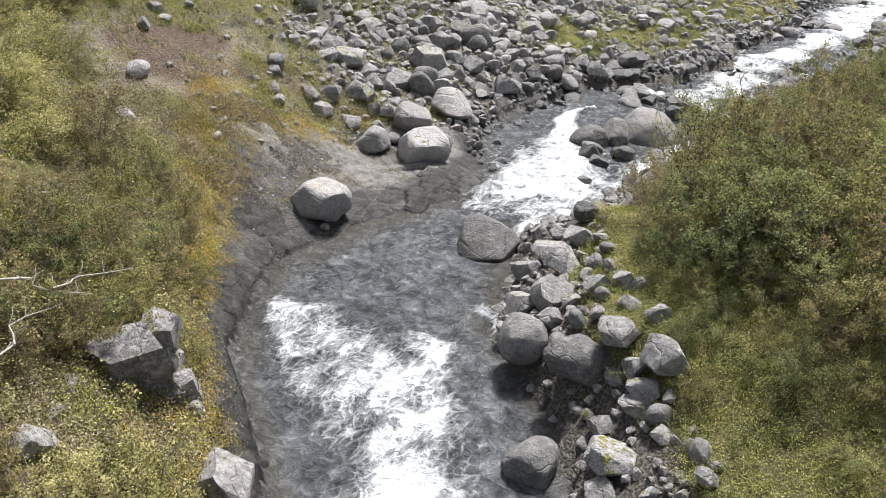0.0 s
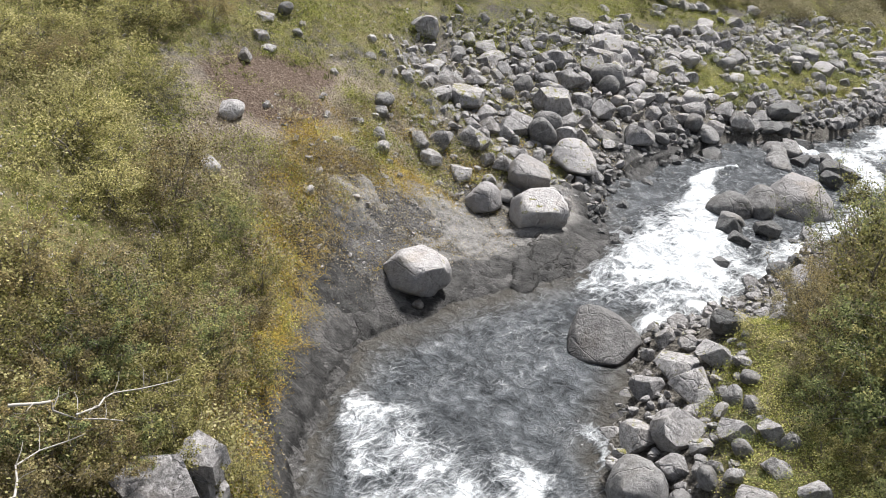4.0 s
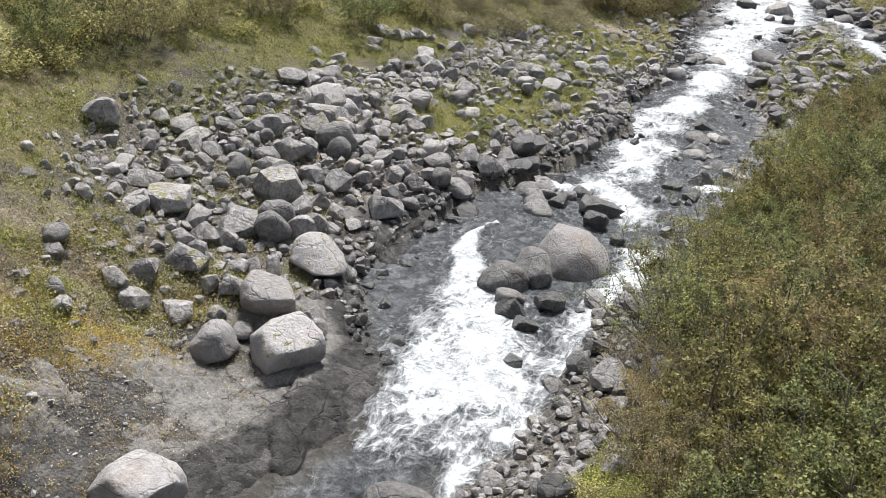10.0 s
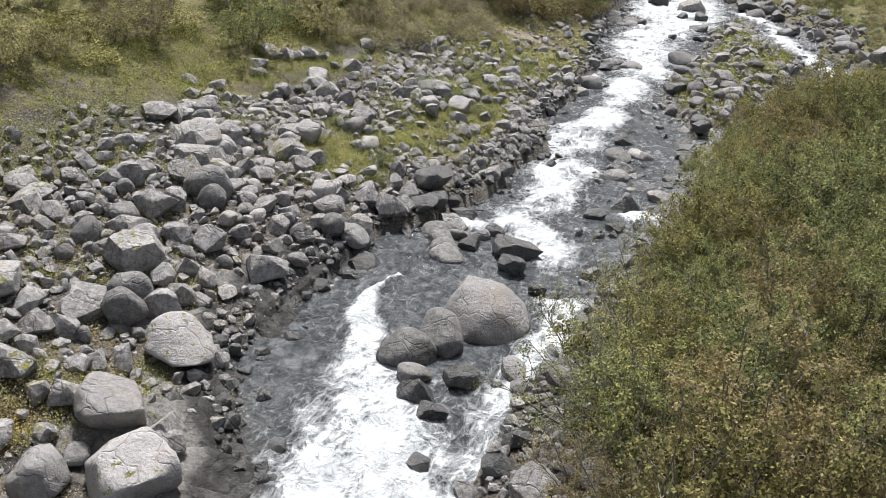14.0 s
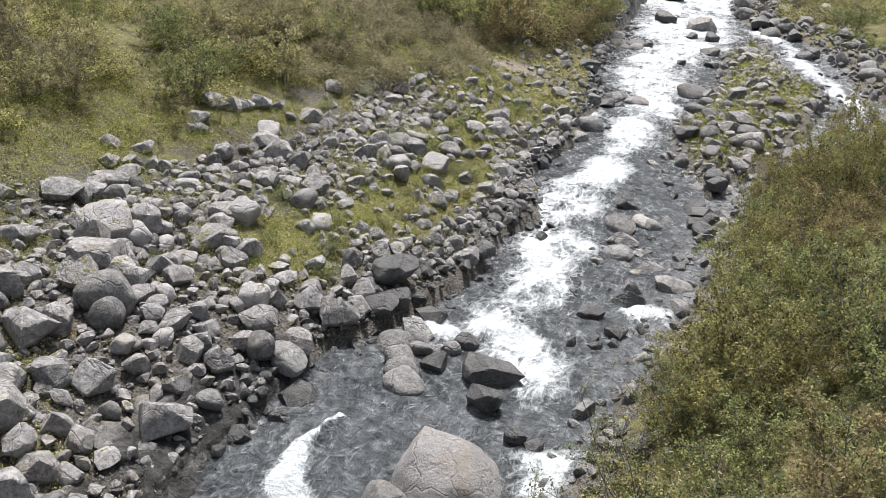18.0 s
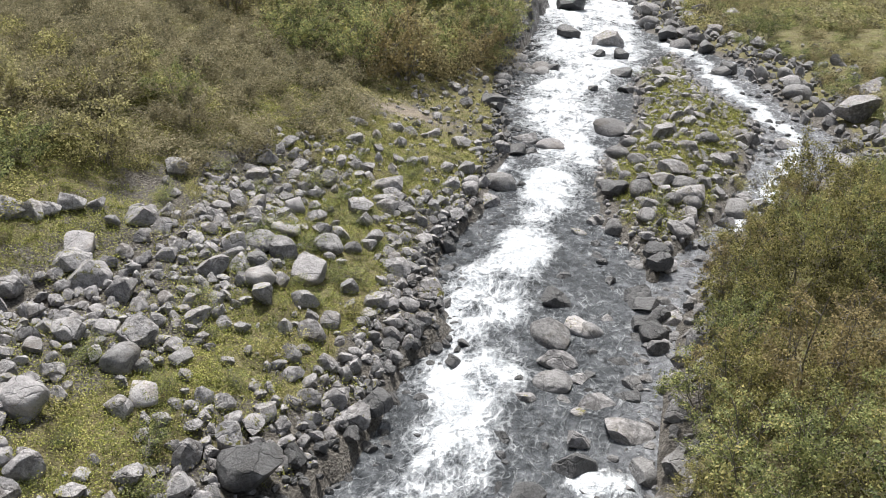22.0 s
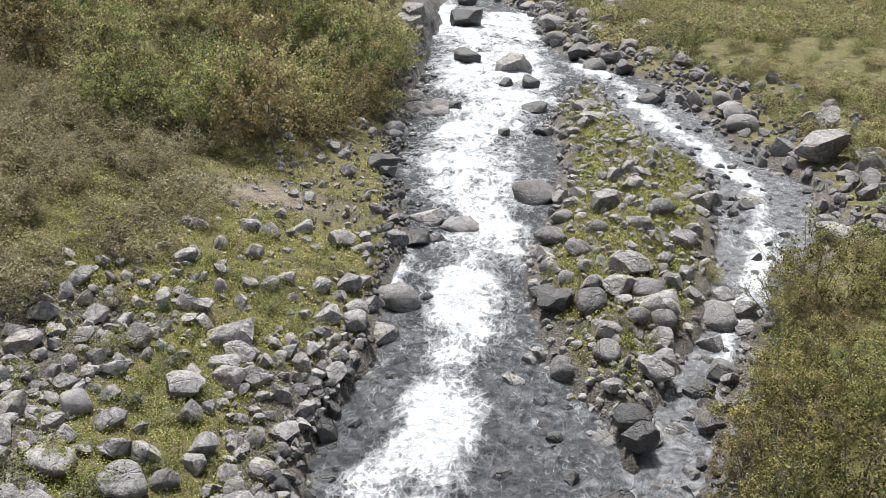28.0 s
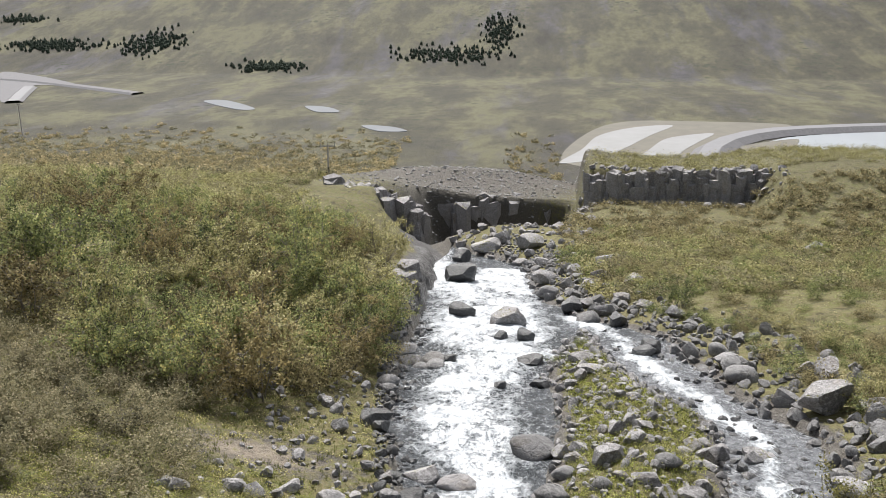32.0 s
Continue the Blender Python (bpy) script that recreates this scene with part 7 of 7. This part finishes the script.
for k, (bx, by, bz, sx, sy, sz, turn, tilt) in enumerate(((-13.0, 6.75, 2.4, 0.9, 0.7, 0.85, 20, 4), (-13.75, 6.1, 1.95, 0.42, 0.5, 0.66, 42, -3), (-12.45, 7.5, 1.6, 0.36, 0.34, 0.55, 10, 5), (-13.1, 5.35, 2.5, 0.34, 0.42, 0.6, 60, 2), (-12.75, 4.55, 2.35, 0.40, 0.46, 0.85, 35, -5), (-12.9, 3.7, 2.4, 0.5, 0.5, 0.7, 15, 4), (-13.3, 7.5, 2.5, 0.5, 0.5, 0.6, 65, 0))):
    c, fa = crag(940 + k, 2.0, 5 + k % 2, 0.12)
    part("rock", [pose(bx - 0.12, by + 0.1, bz - 0.35 - sz, tilt, -tilt, turn) @ Vector(p) for p in c * (sx, sy, sz)], fa, M_CLIFF, bank)


def closed_sheet(name, label, category, points, mat, z, rise=0.35):
    """A low flat body with a rounded outline through the points, its top at z."""
    p = np.array(points, float)
    out = []
    for i in range(len(p)):
        a, b, c, d = p[i - 1], p[i], p[(i + 1) % len(p)], p[(i + 2) % len(p)]
        for t in np.linspace(0, 1, 8, endpoint=False):
            out.append(0.5 * (2 * b + (c - a) * t + (2 * a - 5 * b + 4 * c - d) * t * t + (3 * b - a - 3 * c + d) * t ** 3))
    out = np.array(out)
    bm = bmesh.new()
    top = [bm.verts.new((x, y, z)) for x, y in out]
    low = [bm.verts.new((x, y, z - rise)) for x, y in out]
    bm.faces.new(top)
    for i in range(len(top)):
        bm.faces.new((low[i], low[(i + 1) % len(low)], top[(i + 1) % len(top)], top[i]))
    bmesh.ops.triangulate(bm, faces=bm.faces[:1])
    bmesh.ops.recalc_face_normals(bm, faces=bm.faces)
    me = bpy.data.meshes.new(name)
    bm.to_mesh(me); bm.free()
    me.materials.append(mat)
    return tagged(new(name, me), label, category, kind="structure")


def ribbon(name, label, points, width, mat, foot, foot_mat, kind="structure"):
    """A road on its embankment along (x, y, z)."""
    p = np.array(points, float)
    t = np.linspace(0, len(p) - 1, 12 * len(p))
    p = np.stack([np.interp(t, np.arange(len(p)), np.convolve(np.pad(p[:, k], 1, mode="edge"), (0.2, 0.6, 0.2), "valid")) for k in range(3)], -1)
    way = np.gradient(p[:, :2], axis=0)
    side = np.column_stack([-way[:, 1], way[:, 0]]) / (np.linalg.norm(way, axis=1)[:, None] + 1e-9)
    rows = [(-width / 2 - foot, -foot * 0.55), (-width / 2, 0), (width / 2, 0), (width / 2 + foot, -foot * 0.55)]
    co = np.concatenate([np.column_stack([p[:, :2] + side * o, p[:, 2] + h]) for o, h in rows])
    n = len(p)
    fa = np.array([(r * n + i, r * n + i + 1, (r + 1) * n + i + 1, (r + 1) * n + i) for r in range(3) for i in range(n - 1)])
    me = raw_mesh(name, co, fa, False, mat)
    me.materials.append(foot_mat)
    me.polygons.foreach_set("material_index", np.repeat([1, 0, 1], n - 1).astype(np.int32))
    return tagged(new(name, me), label, "road", kind=kind)


closed_sheet("silt_flat", "pale silt flat by the far lagoon", "silt", [(-12.3, 380.3), (-3.1, 409.1), (5.0, 442.4), (21.6, 465.6), (40.8, 474.0), (27.6, 444.7), (15.7, 416.1), (3.1, 390.8)], M_SAND, -61.75, 0.4)
closed_sheet("silt_flat", "pale silt flat beside the far road", "silt", [(15.9, 381.2), (24.6, 412.0), (35.6, 439.7), (56.4, 453.5), (46.4, 429.8), (36.4, 405.9), (30.6, 380.7)], M_SAND, -61.75, 0.4)
closed_sheet("lagoon", "pale grey lagoon across the valley", "lagoon", [(66.0, 416.3), (82.9, 441.8), (97.2, 451.8), (116.3, 459.6), (142.3, 465.3), (118.3, 395.3), (93.7, 395.9), (75.4, 389.7), (84.8, 411.0)], M_LAGOON, -61.75, 0.4)
closed_sheet("river_reach", "pale river bend in the valley", "river", [(-215.4, 532.3), (-204.1, 538.1), (-177.3, 509.0), (-185.1, 504.0)], M_REACH, -61.75, 0.4)
closed_sheet("river_reach", "pale river bend in the valley", "river", [(-152.0, 520.1), (-138.5, 517.0), (-128.3, 501.3), (-140.3, 500.1)], M_REACH, -61.75, 0.4)
closed_sheet("river_reach", "pale river reach in the valley", "river", [(-107.0, 459.2), (-92.8, 457.3), (-82.6, 445.5), (-95.7, 444.2)], M_REACH, -61.75, 0.4)
closed_sheet("gravel_flat", "grey gravel flat in the valley", "gravel", [(-426.6, 665.8), (-392.1, 653.4), (-326.9, 597.8), (-357.0, 595.0), (-332.2, 535.8), (-336.4, 525.6)], M_RUBBLE, -61.75, 0.4)
ribbon("road", "grey asphalt road on a rubble embankment", [(52.0, 322.0, -60.0), (47.0, 342.0, -59.6), (44.2, 359.2, -59.5), (43.1, 373.8, -59.5), (43.6, 391.0, -59.5), (48.7, 410.5, -59.5), (58.0, 429.7, -59.5), (70.2, 445.0, -59.5), (83.2, 455.3, -59.5), (96.9, 461.3, -59.5), (116.0, 468.0, -59.5), (145.7, 475.8, -59.5)], 7.0, M_ASPHALT, 4.0, M_RUBBLE)
ribbon("road", "gravel road across the valley", [(-401.6, 627.2, -60.8), (-381.5, 622.0, -60.8), (-346.9, 605.2, -60.8), (-301.2, 578.8, -60.8), (-260.0, 555.0, -60.8)], 6.0, M_RUBBLE, 2.0, M_RUBBLE)
ribbon("road", "grey side road in the valley", [(-318.7, 508.7, -60.6), (-338.3, 548.8, -60.6), (-356.0, 590.1, -60.6)], 6.0, M_ASPHALT, 2.0, M_RUBBLE)
closed_sheet("gravel_flat", "brown-grey gravel flat around the silt", "gravel", [(-11.2, 384.5), (0.3, 449.8), (20.3, 484.2), (55.9, 487.8), (96.6, 480.0), (61.4, 441.5), (43.3, 384.9), (16.9, 371.8)], M_GRIT, -61.85, 0.3)
closed_sheet("gravel_bar", "grey-brown gravel bar in the lagoon", "gravel", [(62.1, 419.1), (74.0, 432.0), (90.0, 441.6), (86.7, 426.7), (83.6, 412.7), (68.9, 404.1)], M_GRIT, -61.6, 0.4)


def pole(x, y, z, tall):
    """A wooden power pole with a crossarm and insulators."""
    base = tagged(new("power_pole"), "grey wooden power pole with a pale crossarm", "power pole", "power line")
    base.matrix_world = pose(x, y, z, 0, 0, 12)
    (c, f) = tubes([[(0, 0, -0.5, 0.2), (0, 0, tall * 0.5, 0.18), (0, 0, tall, 0.16)]], 8)
    part("post", c, f, M_POLE, base, "", True)
    (c, f) = tubes([[(-1.4, 0.1, tall - 0.5, 0.16), (0, 0.1, tall - 0.45, 0.16), (1.4, 0.1, tall - 0.5, 0.16)]], 4)
    part("crossarm", c, f, M_POLE, base)
    for k in (-1.25, 0, 1.25):
        (c, f) = tubes([[(k, 0.1, tall - 0.42, 0.06), (k, 0.1, tall - 0.2, 0.11), (k, 0.1, tall + 0.02, 0.05)]], 6)
        part("insulator", c, f, M_PAINT, base)
    return base


pole(-54.9, 197.1, -27.3, 6.0)
pole(-249.2, 406.8, -60.5, 14.5)


def spruces(name, label, count, place, tall, seed):
    """Dark conifers far away, each a ragged cone, as stuff."""
    rng = np.random.default_rng(seed)
    co, fa, n = [], [], 0
    while n < count:
        p = place(rng)
        x, y = p
        z, h = float(ground(x, y)), tall * rng.uniform(0.6, 1.2)
        ring = []
        for k, (zz, rr) in enumerate(((0.02, 0.34), (0.35, 0.40), (0.4, 0.26), (0.7, 0.28), (0.75, 0.15), (1.0, 0.02))):
            t = np.arange(7) * 2 * np.pi / 7 + rng.uniform(0, 1)
            ring.append(np.column_stack([x + h * rr * rng.uniform(0.7, 1.3, 7) * np.cos(t), y + h * rr * rng.uniform(0.7, 1.3, 7) * np.sin(t), np.full(7, z + zz * h)]))
        co.append(np.concatenate(ring))
        fa.append(np.array([(n * 42 + k * 7 + i, n * 42 + k * 7 + (i + 1) % 7, n * 42 + k * 7 + 7 + (i + 1) % 7, n * 42 + k * 7 + 7 + i) for k in range(5) for i in range(7)]))
        n += 1
    return tagged(new(name, raw_mesh(name, np.concatenate(co), np.concatenate(fa), False, M_SPRUCE)), label, "trees", kind="stuff")


spruces("far_woods", "dark spruce plantation on the far slope", 270, lambda r: (float(-345.7 + 13.2 * r.normal()), float(753.3 + 15.9 * r.normal())), 3.0, 50)
spruces("far_woods", "dark spruce plantation on the far slope", 240, lambda r: (float(-430.1 + 18.4 * r.normal()), float(744.8 + 8.1 * r.normal())), 3.0, 51)
spruces("far_woods", "dark spruce plantation on the far slope", 180, lambda r: (float(-226.8 + 11.8 * r.normal()), float(694.0 + 5.4 * r.normal())), 3.0, 52)
spruces("far_woods", "dark spruce plantation on the far slope", 180, lambda r: (float(-62.2 + 7.3 * r.normal()), float(782.6 + 24.9 * r.normal())), 3.0, 53)
spruces("far_woods", "dark spruce plantation on the far slope", 210, lambda r: (float(-99.3 + 19.3 * r.normal()), float(727.8 + 8.9 * r.normal())), 3.0, 54)
spruces("far_woods", "dark spruce plantation on the far slope", 120, lambda r: (float(-495.9 + 10.8 * r.normal()), float(815.5 + 4.6 * r.normal())), 3.0, 55)



# pale dead limbs over the steep bank
def dead_branch(points, r):
    """A bare forked branch lying in the bushes."""
    bend = random.Random(len(points) + int(100 * r))
    points = [q for a, b in zip(points, points[1:]) for q in (a, tuple(0.5 * (u + w) + bend.uniform(-0.15, 0.15) for u, w in zip(a, b)))] + [points[-1]]
    p = np.array(points, float)
    z = np.interp(np.arange(len(p)), (0, len(p) - 1), ground(p[[0, -1], 0], p[[0, -1], 1]))
    rows = [(x, y, h + l, r * (1 - 0.8 * k / len(p))) for k, ((x, y, l), h) in enumerate(zip(points, z))]
    forks = [rows]
    for k in range(1, len(rows) - 1):
        x, y, h, q = rows[k]
        ax, ay, az = bend.uniform(-0.5, 0.5), bend.uniform(-0.5, 0.5), bend.uniform(0.0, 0.25)
        forks.append([(x, y, h, q * 0.6), (x + 0.5 * ax + bend.uniform(-0.1, 0.1), y + 0.5 * ay, h + az, q * 0.4), (x + ax, y + ay + bend.uniform(-0.15, 0.15), h + az, q * 0.15)])
    c, f = tubes(forks, 5)
    return tagged(new("branch", raw_mesh("branch", c, f, True, M_PALEWOOD)), "pale bare dead branch lying across the bushes", "branch")


M_PALEWOOD = simple("bleached wood", (0.42, 0.40, 0.37), 0.85, (0.26, 0.24, 0.21), 10)
dead_branch([(-14.3, 5.3, 1.4), (-14.3, 5.9, 1.4), (-14.0, 6.1, 1.4), (-13.8, 6.7, 1.4)], 0.028)
dead_branch([(-12.8, 4.4, 1.2), (-13.3, 4.9, 1.2), (-13.8, 5.4, 1.2), (-13.8, 6.1, 1.2)], 0.024)
dead_branch([(-14.0, 6.1, 1.4), (-14.4, 6.7, 1.4), (-14.5, 7.4, 1.4), (-14.6, 8.1, 1.4)], 0.02)
dead_branch([(-8.6, 28.2, 1.2), (-9.6, 29.0, 1.4), (-10.6, 29.4, 1.2)], 0.025)
